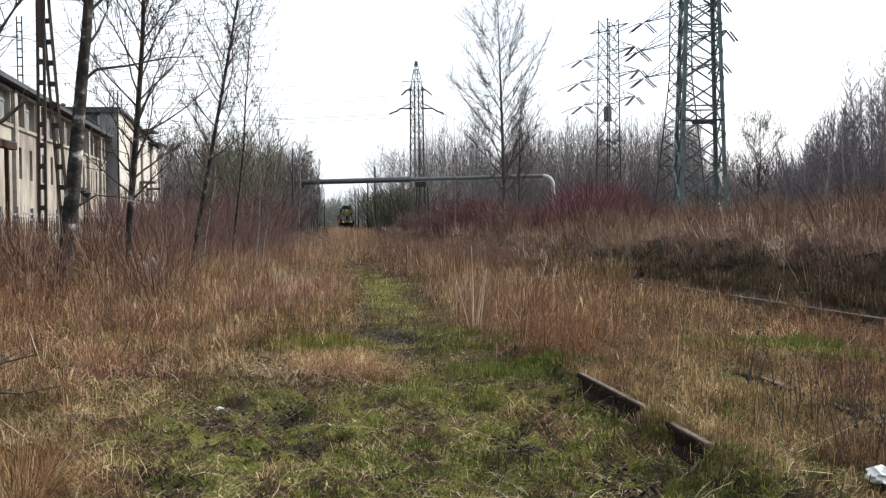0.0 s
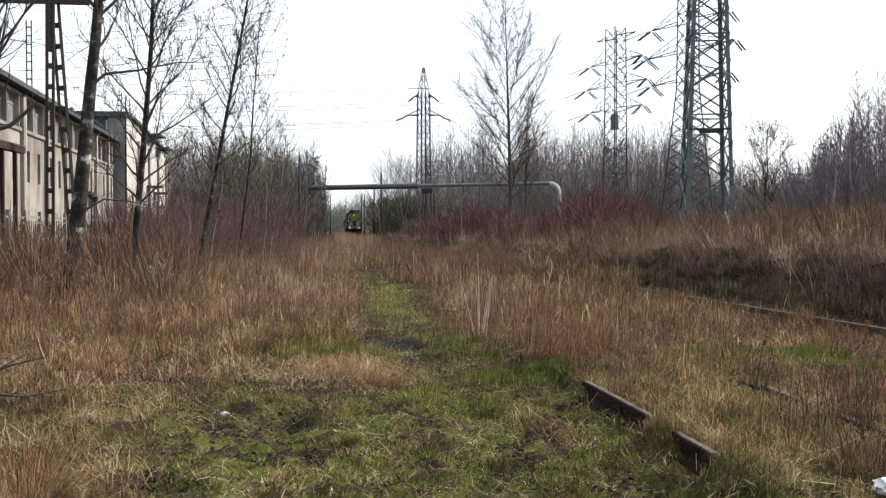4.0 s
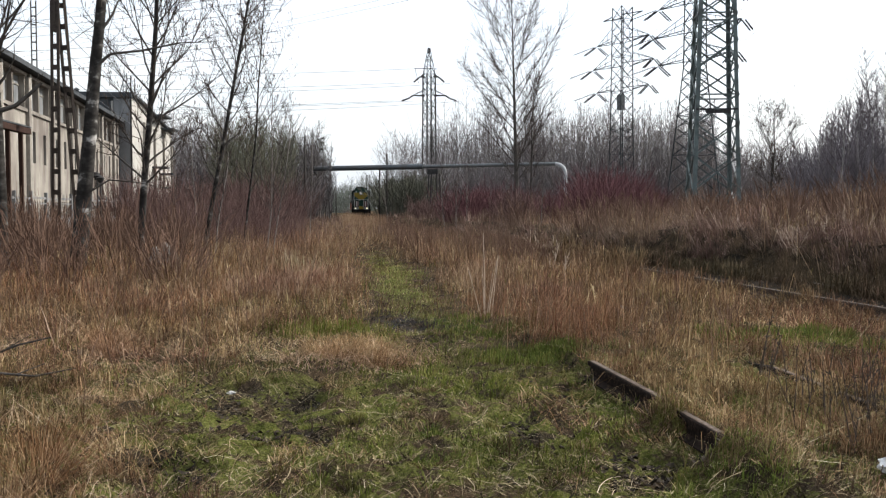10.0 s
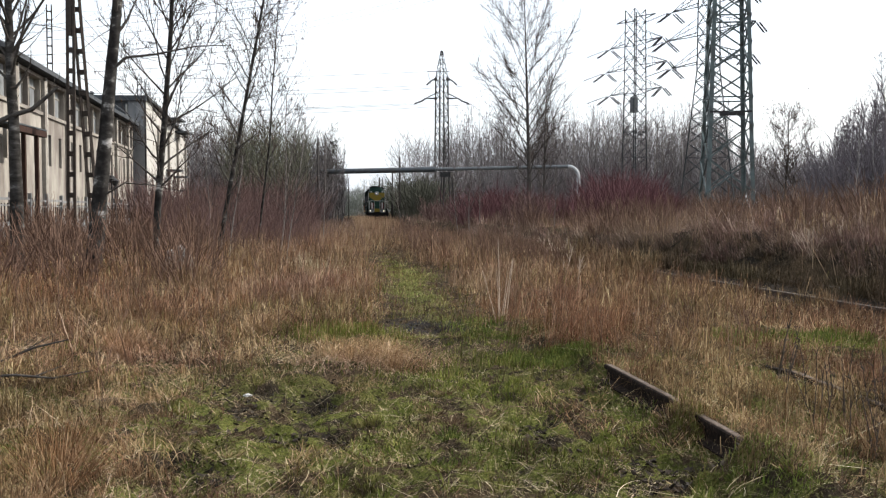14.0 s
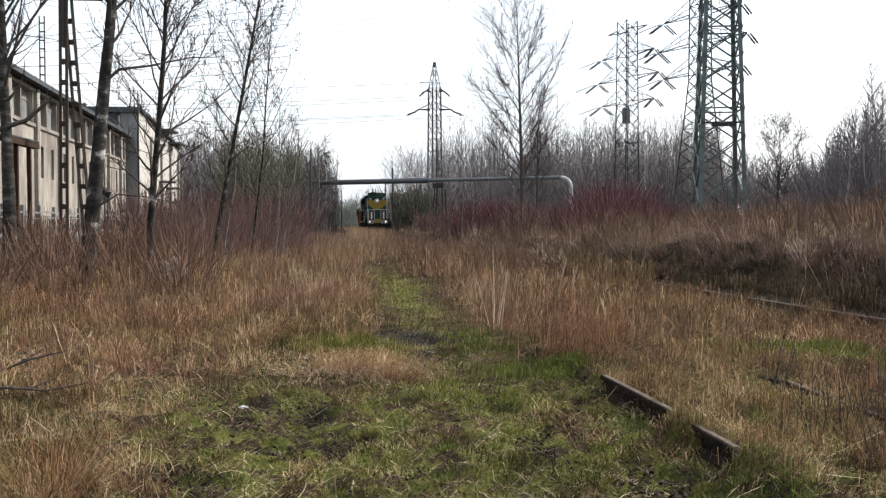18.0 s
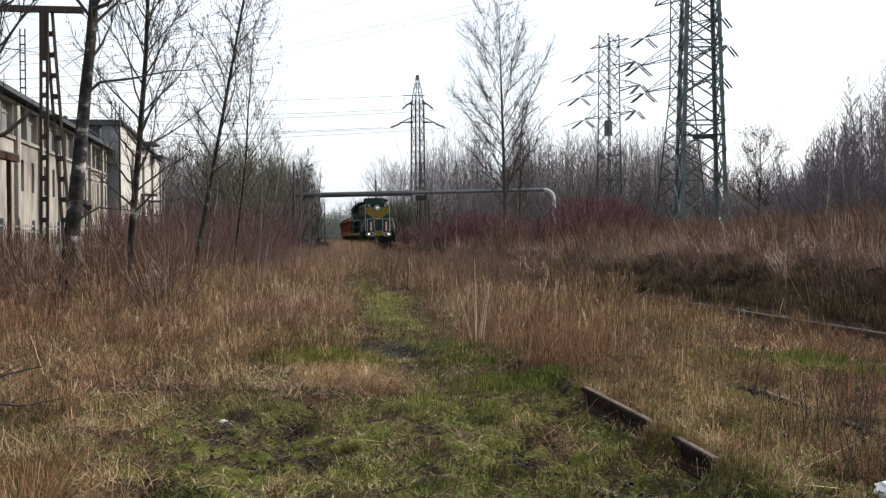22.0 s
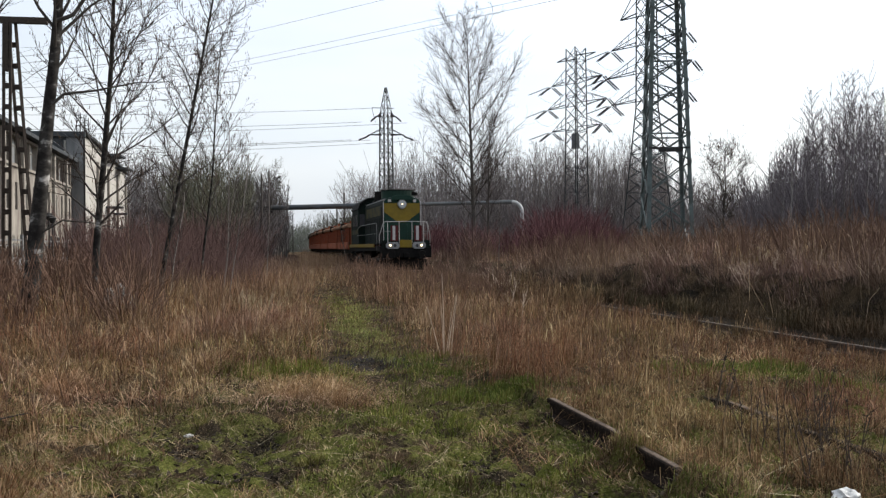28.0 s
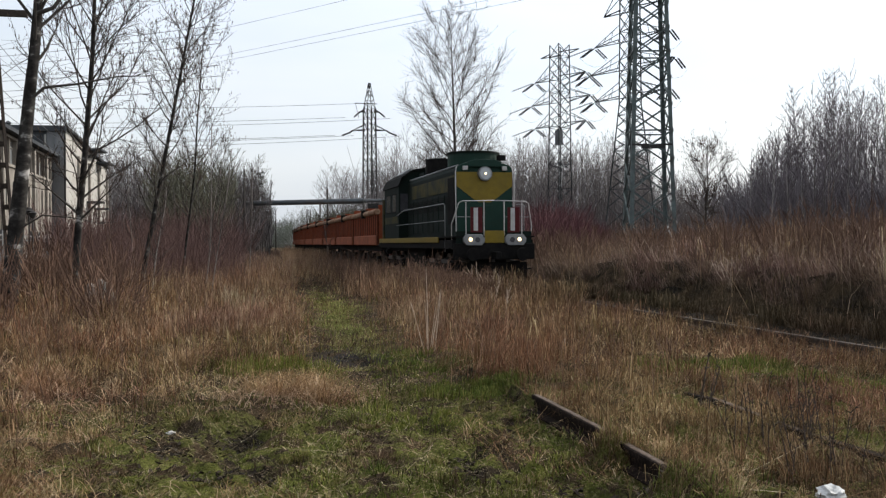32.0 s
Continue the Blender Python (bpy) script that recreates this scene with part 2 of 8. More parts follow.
def tri_mesh(name, verts, tris, mat, smooth=False):
    """A mesh from arrays."""
    me = bpy.data.meshes.new(name)
    me.vertices.add(len(verts))
    me.vertices.foreach_set("co", np.asarray(verts, dtype=np.float32).ravel())
    me.loops.add(len(tris) * 3)
    me.loops.foreach_set("vertex_index", np.asarray(tris, dtype=np.int32).ravel())
    me.polygons.add(len(tris))
    me.polygons.foreach_set("loop_start", np.arange(0, len(tris) * 3, 3, dtype=np.int32))
    me.polygons.foreach_set("loop_total", np.full(len(tris), 3, dtype=np.int32))
    if smooth:
        me.polygons.foreach_set("use_smooth", np.ones(len(tris), dtype=bool))
    me.update(calc_edges=True)
    me.materials.append(mat)
    return me


def blades(name, base, height, lean, width, mat, curl=0.5, spike=False, droop=0.0):
    """Tapered bent blades. base N x 3, height N, lean N x 2 (sideways offset of the tip), width N, droop: share that arches over."""
    n = len(base)
    yaw = RNG.uniform(0, 2 * np.pi, n)
    side = np.stack([np.cos(yaw), np.sin(yaw), np.zeros(n)], 1) * (width / 2)[:, None]
    tip = base + np.stack([lean[:, 0], lean[:, 1], height], 1)
    if spike:
        v = np.stack([base - side, base + side, tip], 1).reshape(-1, 3)
        return tri_mesh(name, v, np.arange(n * 3).reshape(-1, 3), mat)
    mid = base + np.stack([lean[:, 0] * curl * 0.6, lean[:, 1] * curl * 0.6, height * 0.58], 1)
    arch = RNG.uniform(0, 1, n) < droop
    k = RNG.uniform(0.45, 0.8, n)
    over = base + np.stack([lean[:, 0] * k, lean[:, 1] * k, height * RNG.uniform(0.7, 1.0, n)], 1)
    mid = np.where(arch[:, None], over, mid)
    tip[:, 2] -= arch * height * RNG.uniform(0.1, 0.75, n)
    v = np.stack([base - side, base + side, mid - side * 0.75, mid + side * 0.75, tip], 1).reshape(-1, 3)
    o = (np.arange(n) * 5)[:, None, None]
    t = (np.array([[0, 1, 3], [0, 3, 2], [2, 3, 4]])[None] + o).reshape(-1, 3)
    return tri_mesh(name, v, t, mat)


def tubes(name, segs, mat, sides=4):
    """Many thin tapered limbs. segs: rows x0 y0 z0 x1 y1 z1 r0 r1. Two sides: far twigs."""
    s = np.asarray(segs, dtype=np.float64)
    a, b = s[:, 0:3], s[:, 3:6]
    d = b - a
    d /= np.maximum(np.linalg.norm(d, axis=1), 1e-9)[:, None]
    ref = np.where(np.abs(d[:, 2:3]) < 0.9, np.array([[0, 0, 1.0]]), np.array([[1.0, 0, 0]]))
    u = np.cross(d, ref)
    u /= np.linalg.norm(u, axis=1)[:, None]
    w = np.cross(d, u)
    if sides == 2:
        turn = RNG.uniform(0, np.pi, len(s))[:, None]
        u = u * np.cos(turn) + w * np.sin(turn)
        v = np.stack([a - u * s[:, 6:7], a + u * s[:, 6:7], b + u * s[:, 7:8], b - u * s[:, 7:8]], 1).reshape(-1, 3)
        t = (np.array([[0, 1, 2], [0, 2, 3]])[None] + (np.arange(len(s)) * 4)[:, None, None]).reshape(-1, 3)
        return tri_mesh(name, v, t, mat)
    rings = []
    for e, r in ((a, s[:, 6:7]), (b, s[:, 7:8])):
        for k in range(sides):
            c = 2 * np.pi * k / sides
            rings.append(e + (u * np.cos(c) + w * np.sin(c)) * r)
    v = np.stack(rings, 1).reshape(-1, 3)
    tri = []
    for k in range(sides):
        j = (k + 1) % sides
        tri += [[k, j, sides + j], [k, sides + j, sides + k]]
    t = (np.array(tri)[None] + (np.arange(len(s)) * 2 * sides)[:, None, None]).reshape(-1, 3)
    return tri_mesh(name, v, t, mat, smooth=True)


RNG = np.random.default_rng(7)


def value_noise(x, y, seed=0):
    """Smooth noise in 0..1 on arrays."""
    def h(i, j):
        q = np.sin(i * 127.1 + j * 311.7 + seed * 74.7) * 43758.5453
        return q - np.floor(q)
    i, j = np.floor(x), np.floor(y)
    fx, fy = x - i, y - j
    fx, fy = fx * fx * (3 - 2 * fx), fy * fy * (3 - 2 * fy)
    return (h(i, j) * (1 - fx) + h(i + 1, j) * fx) * (1 - fy) + (h(i, j + 1) * (1 - fx) + h(i + 1, j + 1) * fx) * fy


# ---- the plan: one curved line of rails, a worn path, a bank ----
LINE = np.array([(-60, 11.9), (-36, 10.9), (-12, 9.85), (0, 9.2), (10.8, 8.62), (21, 7.95), (30.5, 7.19), (35.5, 6.82), (45.4, 6.2), (52.9, 5.83),
                 (65.3, 5.09), (75.2, 4.6), (85.2, 4.07), (95, 3.6), (105, 3.3), (125, 3.14), (135, 3.18), (145, 3.3), (160, 3.54),
                 (175, 3.8), (190, 3.95), (215, 4.1), (300, 4.3), (420, 4.4), (600, 4.4)])
RAIL_Z = 0.08


def line_knots():
    ys = np.arange(-60, 560, 4.0)
    xs = []
    for y in ys:
        w = np.sqrt(np.exp(-((LINE[:, 0] - y) / 11) ** 2 / 2) + 1e-7)
        A = np.stack([np.ones(len(LINE)), LINE[:, 0] - y], 1)
        xs.append(np.linalg.lstsq(A * w[:, None], LINE[:, 1] * w, rcond=None)[0][0])
    return ys, np.array(xs)


LINE_Y, LINE_X = line_knots()


def line_x(y):
    return np.interp(y, LINE_Y, LINE_X)


def path_x(y):
    return np.interp(y, [0, 5, 9, 12, 16, 20, 28, 60, 100], [0.2, 0.35, 0.6, 0.95, 1.15, 1.25, 1.17, 1.3, 1.5])


def siding_x(y):
    return 2.42 - 0.038 * y


def pit(x, y):
    """Bare dug-out spots in the trodden ground, 0 to 1."""
    n = value_noise(x * 1.5 + 0.3, y * 1.2, 90) * 0.62 + value_noise(x * 5.3, y * 4.4, 91) * 0.38
    own = np.exp(-(((x + 0.43) / 0.3) ** 2 + ((y - 7.4) / 0.75) ** 2)) * 0.42 + np.exp(-(((x - 0.92) / 0.48) ** 2 + ((y - 11.9) / 0.8) ** 2)) * 0.55
    own = own + np.exp(-(((x - siding_x(y) + 0.45) / 0.3) ** 2 + ((y - 6.2) / 1.2) ** 2)) * 0.12
    return np.clip((n + own - 0.66) / 0.1, 0, 1) * np.clip((14 - y) / 2, 0, 1)


def ground_z(x, y):
    x, y = np.asarray(x, dtype=np.float64), np.asarray(y, dtype=np.float64)
    u = x - line_x(y)
    z = 0.05 * (value_noise(x * 0.5, y * 0.5, 1) - 0.5) + 0.05 * (value_noise(x * 2.3, y * 2.3, 2) - 0.5)
    bed = np.clip(1 - np.maximum(np.abs(u) - 1.2, 0) / 2.2, 0, 1)
    z = z * (1 - bed * 0.7) - 0.13 * bed
    edge = 2.0 + 0.4 * (value_noise(x * 0.3, y * 0.45, 9) - 0.5)
    rise = np.clip((u - edge) / 0.6, 0, 1)
    rise = rise * rise * (3 - 2 * rise)
    top = 0.92 - 0.3 * np.clip((y - 24) / 12, 0, 1) + 0.3 * (value_noise(x * 0.25 + 7, y * 0.25, 3) - 0.4) + np.clip((u - 4) / 30, 0, 1) * 0.5
    wob = 0.25 * (value_noise(x * 0.9, y * 0.9, 5) - 0.5)
    z = z + rise * (top + wob * (rise > 0.02))
    dig = np.exp(-(((x + 0.42) / 0.26) ** 2 + ((y - 7.3) / 0.6) ** 2)) * 0.13
    z = z - dig - 0.05 * np.exp(-((x - path_x(y)) / 0.5) ** 2) * (y > 8)
    heap = np.exp(-(((x - 0.05) / 0.65) ** 2 + ((y - 9.1) / 0.6) ** 2)) * 0.07
    left = np.clip((-x - 2.0) / 6, 0, 1) * 0.12
    # the siding stands a hand higher than the trodden ground beside it
    step = np.clip((x - siding_x(y) + 0.01) / 0.05, 0, 1) * np.clip((11.5 - y) / 3.5, 0, 1) * np.clip((6.6 - x) / 2.2, 0, 1) * (0.12 + 0.03 * np.clip((4.9 - y) / 0.6, 0, 1))
    bury = np.exp(-((x - siding_x(y) + 0.02) / 0.22) ** 2) * np.clip((5.2 - y) / 0.3, 0, 1) * np.clip((y + 2) / 2, 0, 1) * 0.21
    bury = np.maximum(bury, np.exp(-((x - siding_x(y)) / 0.16) ** 2) * np.exp(-((y - 5.82) / 0.2) ** 4) * 0.2)
    clods = (0.06 * (value_noise(x * 3.9, y * 3.9, 61) - 0.5) + 0.075 * (value_noise(x * 8.1, y * 8.1, 62) - 0.5) + 0.045 * (value_noise(x * 15.3, y * 15.3, 63) - 0.5)) * np.clip((13 - y) / 4, 0, 1) * np.clip((y - 1) / 2, 0, 1)
    return z + heap + left + np.maximum(step, bury) + clods - 0.06 * pit(x, y) * (x < siding_x(y))


def ground_material():
    m = bpy.data.materials.new("meadow_soil")
    m.use_nodes = True
    n, l = m.node_tree.nodes, m.node_tree.links
    bsdf = n["Principled BSDF"]
    bsdf.inputs["Roughness"].default_value, bsdf.inputs["Specular IOR Level"].default_value = 0.95, 0.0
    tc = n.new("ShaderNodeTexCoord")

    def nz(scale, detail=6, rough=0.6):
        q = n.new("ShaderNodeTexNoise")
        q.inputs["Scale"].default_value, q.inputs["Detail"].default_value, q.inputs["Roughness"].default_value = scale, detail, rough
        l.new(tc.outputs["Object"], q.inputs["Vector"])
        return q.outputs["Fac"]

    def ramp(src, stops):
        r = n.new("ShaderNodeValToRGB")
        for i in range(len(stops) - 2):
            r.color_ramp.elements.new(0.5)
        for i, (p, c) in enumerate(stops):
            r.color_ramp.elements[i].position, r.color_ramp.elements[i].color = p, (*c, 1)
        l.new(src, r.inputs[0])
        return r.outputs[0]

    def mix(f, a, b):
        q = n.new("ShaderNodeMix")
        q.data_type = "RGBA"
        l.new(f, q.inputs[0]), l.new(a, q.inputs[6]), l.new(b, q.inputs[7])
        return q.outputs[2]

    soil = ramp(nz(9), [(0.35, (0.012, 0.010, 0.008)), (0.55, (0.035, 0.028, 0.021)), (0.75, (0.085, 0.066, 0.046))])
    # thatch toned down: shade between the stalks is in its colour
    thatch = ramp(nz(38, 9, 0.75), [(0.34, (0.02, 0.0135, 0.009)), (0.5, (0.07, 0.048, 0.03)), (0.68, (0.19, 0.142, 0.09))])
    moss = ramp(nz(45, 8, 0.7), [(0.32, (0.022, 0.025, 0.008)), (0.5, (0.095, 0.105, 0.027)), (0.7, (0.22, 0.225, 0.07))])
    a = mix(ramp(nz(1.3), [(0.42, (0, 0, 0)), (0.6, (1, 1, 1))]), soil, thatch)
    # moss keeps to the trodden strip in front
    sep, comb = n.new("ShaderNodeSeparateXYZ"), n.new("ShaderNodeMath")
    l.new(tc.outputs["Object"], sep.inputs[0])
    near = n.new("ShaderNodeMapRange")
    near.interpolation_type = "SMOOTHSTEP"
    near.inputs["From Min"].default_value, near.inputs["From Max"].default_value = 11.0, 6.0
    l.new(sep.outputs["Y"], near.inputs["Value"])
    comb.operation = "MULTIPLY"
    l.new(near.outputs[0], comb.inputs[0])
    l.new(ramp(nz(2.3, 8, 0.75), [(0.46, (0, 0, 0)), (0.52, (1, 1, 1))]), comb.inputs[1])
    b = mix(comb.outputs[0], a, moss)
    # litter specks, and a cindery bare spot on the path
    b = mix(ramp(nz(120, 4, 0.6), [(0.60, (0, 0, 0)), (0.66, (1, 1, 1))]), b, ramp(nz(14), [(0.3, (0.10, 0.075, 0.045)), (0.7, (0.34, 0.27, 0.17))]))
    far, spot = n.new("ShaderNodeVectorMath"), n.new("ShaderNodeMapRange")
    far.operation = "DISTANCE"
    far.inputs[1].default_value = (0.95, 12.3, 0.0)
    l.new(tc.outputs["Object"], far.inputs[0])
    spot.inputs["From Min"].default_value, spot.inputs["From Max"].default_value = 1.3, 0.3
    l.new(far.outputs["Value"], spot.inputs["Value"])
    both = n.new("ShaderNodeMath")
    both.operation = "MULTIPLY"
    l.new(spot.outputs[0], both.inputs[0])
    l.new(ramp(nz(3.5, 6), [(0.36, (0, 0, 0)), (0.5, (1, 1, 1))]), both.inputs[1])
    b = mix(both.outputs[0], b, ramp(nz(40, 8, 0.7), [(0.35, (0.012, 0.011, 0.012)), (0.7, (0.07, 0.066, 0.066))]))
    l.new(b, bsdf.inputs["Base Color"])
    bp = n.new("ShaderNodeBump")
    bp.inputs["Strength"].default_value, bp.inputs["Distance"].default_value = 1.0, 0.06
    l.new(nz(32, 9, 0.75), bp.inputs["Height"])
    l.new(bp.outputs[0], bsdf.inputs["Normal"])
    return m


def graded(lo, hi, fine_lo, fine_hi, step, grow=1.14):
    mid = list(np.arange(fine_lo, fine_hi + 1e-6, step))
    d, q = step, fine_hi
    while q < hi:
        d *= grow
        q += d
        mid.append(min(q, hi))
    d, q = step, fine_lo
    while q > lo:
        d *= grow
        q -= d
        mid.insert(0, max(q, lo))
    return np.array(mid)


def build_ground():
    xs, ys = graded(-1600, 1600, -2.6, 3.0, 0.045, 1.09), graded(-600, 2600, 3.4, 11, 0.045, 1.085)
    X, Y = np.meshgrid(xs, ys)
    Z = ground_z(X, Y)
    v = np.stack([X, Y, Z], 2).reshape(-1, 3)
    w, h = len(xs), len(ys)
    i, j = np.meshgrid(np.arange(w - 1), np.arange(h - 1))
    a = (j * w + i).ravel()
    t = np.concatenate([np.stack([a, a + 1, a + w + 1], 1), np.stack([a, a + w + 1, a + w], 1)])
    me = tri_mesh("ground", v, t, ground_material(), smooth=True)
    whole("ground", me, None, "mossy soil with dry thatch and bare patches", "ground", kind="structure")


build_ground()


def build_bed():
    """Dark cinder bed under the line, up to the foot of the bank."""
    ys = np.concatenate([np.arange(-30, 40, 0.5), np.arange(40, 200, 3.0)])
    us = np.array([-1.0, -0.5, 0.0, 0.5, 1.0, 1.5, 1.9, 2.1])
    Y, U = np.meshgrid(ys, us, indexing="ij")
    X = line_x(Y) + U + 0.12 * (value_noise(U * 3, Y * 1.3, 51) - 0.5)
    Z = ground_z(X, Y) + np.interp(U, [-1.0, -0.5, 0.0, 0.5, 1.0, 1.5, 2.1], [0.03, 0.05, 0.08, 0.13, 0.15, 0.09, 0.02]) + 0.04 * value_noise(X * 5, Y * 5, 50)
    v = np.stack([X, Y, Z], 2).reshape(-1, 3)
    w, h = len(us), len(ys)
    i, j = np.meshgrid(np.arange(w - 1), np.arange(h - 1))
    a = (j * w + i).ravel()
    t = np.concatenate([np.stack([a, a + 1, a + w + 1], 1), np.stack([a, a + w + 1, a + w], 1)])
    mat = material("near_black_cinder_ballast", [(0.008, 0.007, 0.006), (0.02, 0.017, 0.014), (0.045, 0.038, 0.032)], 0.95, 0, 18, 0.8, spec=0.0, dirt=(0.03, 0.022, 0.014), coarse=0.0, coarse_scale=0.8)
    whole("track_bed", tri_mesh("track_bed", v, t, mat, smooth=True), None, "near-black cinder ballast under the rails", "ballast", kind="structure")


build_bed()

# ---- materials of built things ----
# siding rust near black: shade on the rail's side is in the colour
RUST = material("shade_dark_rusty_steel", [(0.006, 0.005, 0.004), (0.014, 0.010, 0.008), (0.04, 0.026, 0.02)], 0.95, 0.0, 30, 0.4, spec=0.05)
# paler rust for the rail's top, light put into the colour
RUST_TOP = material("lit_rail_head_rust", [(0.05, 0.036, 0.028), (0.10, 0.075, 0.058), (0.17, 0.13, 0.105)], 0.85, 0.0, 24, 0.3, spec=0.1)
TIMBER = material("old_sleeper_wood", [(0.02, 0.016, 0.013), (0.05, 0.042, 0.034)], 0.9, 0, 12, 0.5, stretch=(1, 8, 8))
GALV = material("weathered_tower_steel", [(0.08, 0.105, 0.106), (0.13, 0.155, 0.155)], 0.6, 0.35, 3, 0.05, dirt=(0.05, 0.045, 0.04), coarse=0.1)
GALV_FAR = material("dull_tower_steel", [(0.03, 0.034, 0.037), (0.055, 0.06, 0.063)], 0.7, 0.2, 3, 0.0)
GALV_PALE = material("sunlit_tower_steel", [(0.28, 0.28, 0.28), (0.4, 0.4, 0.39)], 0.6, 0.2, 4, 0.05)
GLASSY = material("insulator_glaze", [(0.015, 0.015, 0.018), (0.03, 0.03, 0.034)], 0.5, 0, 6, 0.0)
LAGGING = material("pipe_sheet_metal", [(0.06, 0.07, 0.08), (0.105, 0.118, 0.127)], 0.55, 0.45, 2.0, 0.1, dirt=(0.09, 0.08, 0.07), coarse=0.15)
LAGGING_MID = material("pipe_dull_sheet", [(0.09, 0.097, 0.102), (0.15, 0.157, 0.16)], 0.6, 0.3, 2.0, 0.1)
LAGGING_PALE = material("pipe_bright_sheet", [(0.30, 0.31, 0.32), (0.42, 0.43, 0.43)], 0.6, 0.2, 2.0, 0.1)
DARK_STEEL = material("dark_painted_steel", [(0.022, 0.022, 0.024), (0.05, 0.048, 0.046)], 0.7, 0.2, 8, 0.1)
PLASTER = material("stained_cream_plaster", [(0.26, 0.24, 0.205), (0.39, 0.365, 0.32)], 0.9, 0, 4, 0.15, dirt=(0.15, 0.13, 0.115), coarse=0.5, coarse_scale=0.9, stretch=(1, 1, 0.3))
PLASTER_PALE = material("pale_plaster", [(0.33, 0.32, 0.295), (0.46, 0.445, 0.415)], 0.9, 0, 4, 0.1, dirt=(0.3, 0.28, 0.25), coarse=0.08, coarse_scale=0.6, stretch=(1, 1, 0.4))
PILASTER = material("grey_brown_render", [(0.2, 0.18, 0.155), (0.28, 0.26, 0.23)], 0.9, 0, 5, 0.2, dirt=(0.12, 0.1, 0.09), coarse=0.1)
CONCRETE = material("grey_concrete", [(0.14, 0.145, 0.15), (0.22, 0.22, 0.22)], 0.9, 0, 3, 0.2, dirt=(0.09, 0.09, 0.09), coarse=0.15, stretch=(1, 1, 0.3))
UPPER_GLASS = material("grey_dusty_glass", [(0.10, 0.108, 0.115), (0.24, 0.25, 0.255)], 0.4, 0, 1.6, 0.0, spec=0.4, stretch=(1, 1, 0.4))
WINDOW = material("dusty_window_glass", [(0.05, 0.052, 0.055), (0.17, 0.175, 0.175)], 0.3, 0, 2.5, 0.0, spec=0.5)
MAST = material("rusty_mast_steel", [(0.030, 0.026, 0.024), (0.07, 0.055, 0.046)], 0.8, 0.2, 9, 0.2)
POLE = material("tarred_pole", [(0.03, 0.028, 0.026), (0.07, 0.06, 0.055)], 0.9, 0, 6, 0.3, stretch=(6, 6, 0.5))
WIRE = material("wire_metal", [(0.10, 0.105, 0.11), (0.14, 0.145, 0.15)], 0.6, 0.2, 3, 0.0)
ROOFING = material("dark_roofing_and_shade_wall", [(0.04, 0.045, 0.05), (0.08, 0.085, 0.09)], 0.9, 0, 3, 0.2)

# ---- rails ----
RAIL_PROFILE = [(-0.07, 0), (0.07, 0), (0.07, 0.012), (0.012, 0.035), (0.012, 0.105), (0.036, 0.115), (0.036, 0.145), (0.028, 0.15), (-0.028, 0.15), (-0.036, 0.145),
                (-0.036, 0.115), (-0.012, 0.105), (-0.012, 0.035), (-0.07, 0.012)]


def rail_geo(points, top):
    """The rail's outline swept along x, y points (or x, y, sink)."""
    g, k = Geo(), len(RAIL_PROFILE)
    vs, fs = [], []
    for i, p in enumerate(points):
        a, b = points[max(i - 1, 0)], points[min(i + 1, len(points) - 1)]
        d = Vector((b[0] - a[0], b[1] - a[1])).normalized()
        for x, z in RAIL_PROFILE:
            vs.append((p[0] + d.y * x, p[1] - d.x * x, top - 0.15 + z - (p[2] if len(p) > 2 else 0)))
    for i in range(len(points) - 1):
        fs += [(i * k + j, i * k + (j + 1) % k, (i + 1) * k + (j + 1) % k, (i + 1) * k + j) for j in range(k)]
    fs += [tuple(range(k)), tuple(range(len(vs) - 1, len(vs) - k - 1, -1))]
    return g.add(vs, fs)


def head_geo(points, top):
    """A thin pale strip along the top of a rail, standing for its lit face."""
    vs = [(p[0] + x, p[1], top - p[2] + z) for p in points for x, z in ((-0.024, -0.004), (-0.02, 0.003), (0.02, 0.003), (0.024, -0.004))]
    fs = [(i * 4 + j, i * 4 + j + 1, i * 4 + j + 5, i * 4 + j + 4) for i in range(len(points) - 1) for j in range(3)]
    return Geo().add(vs, fs)


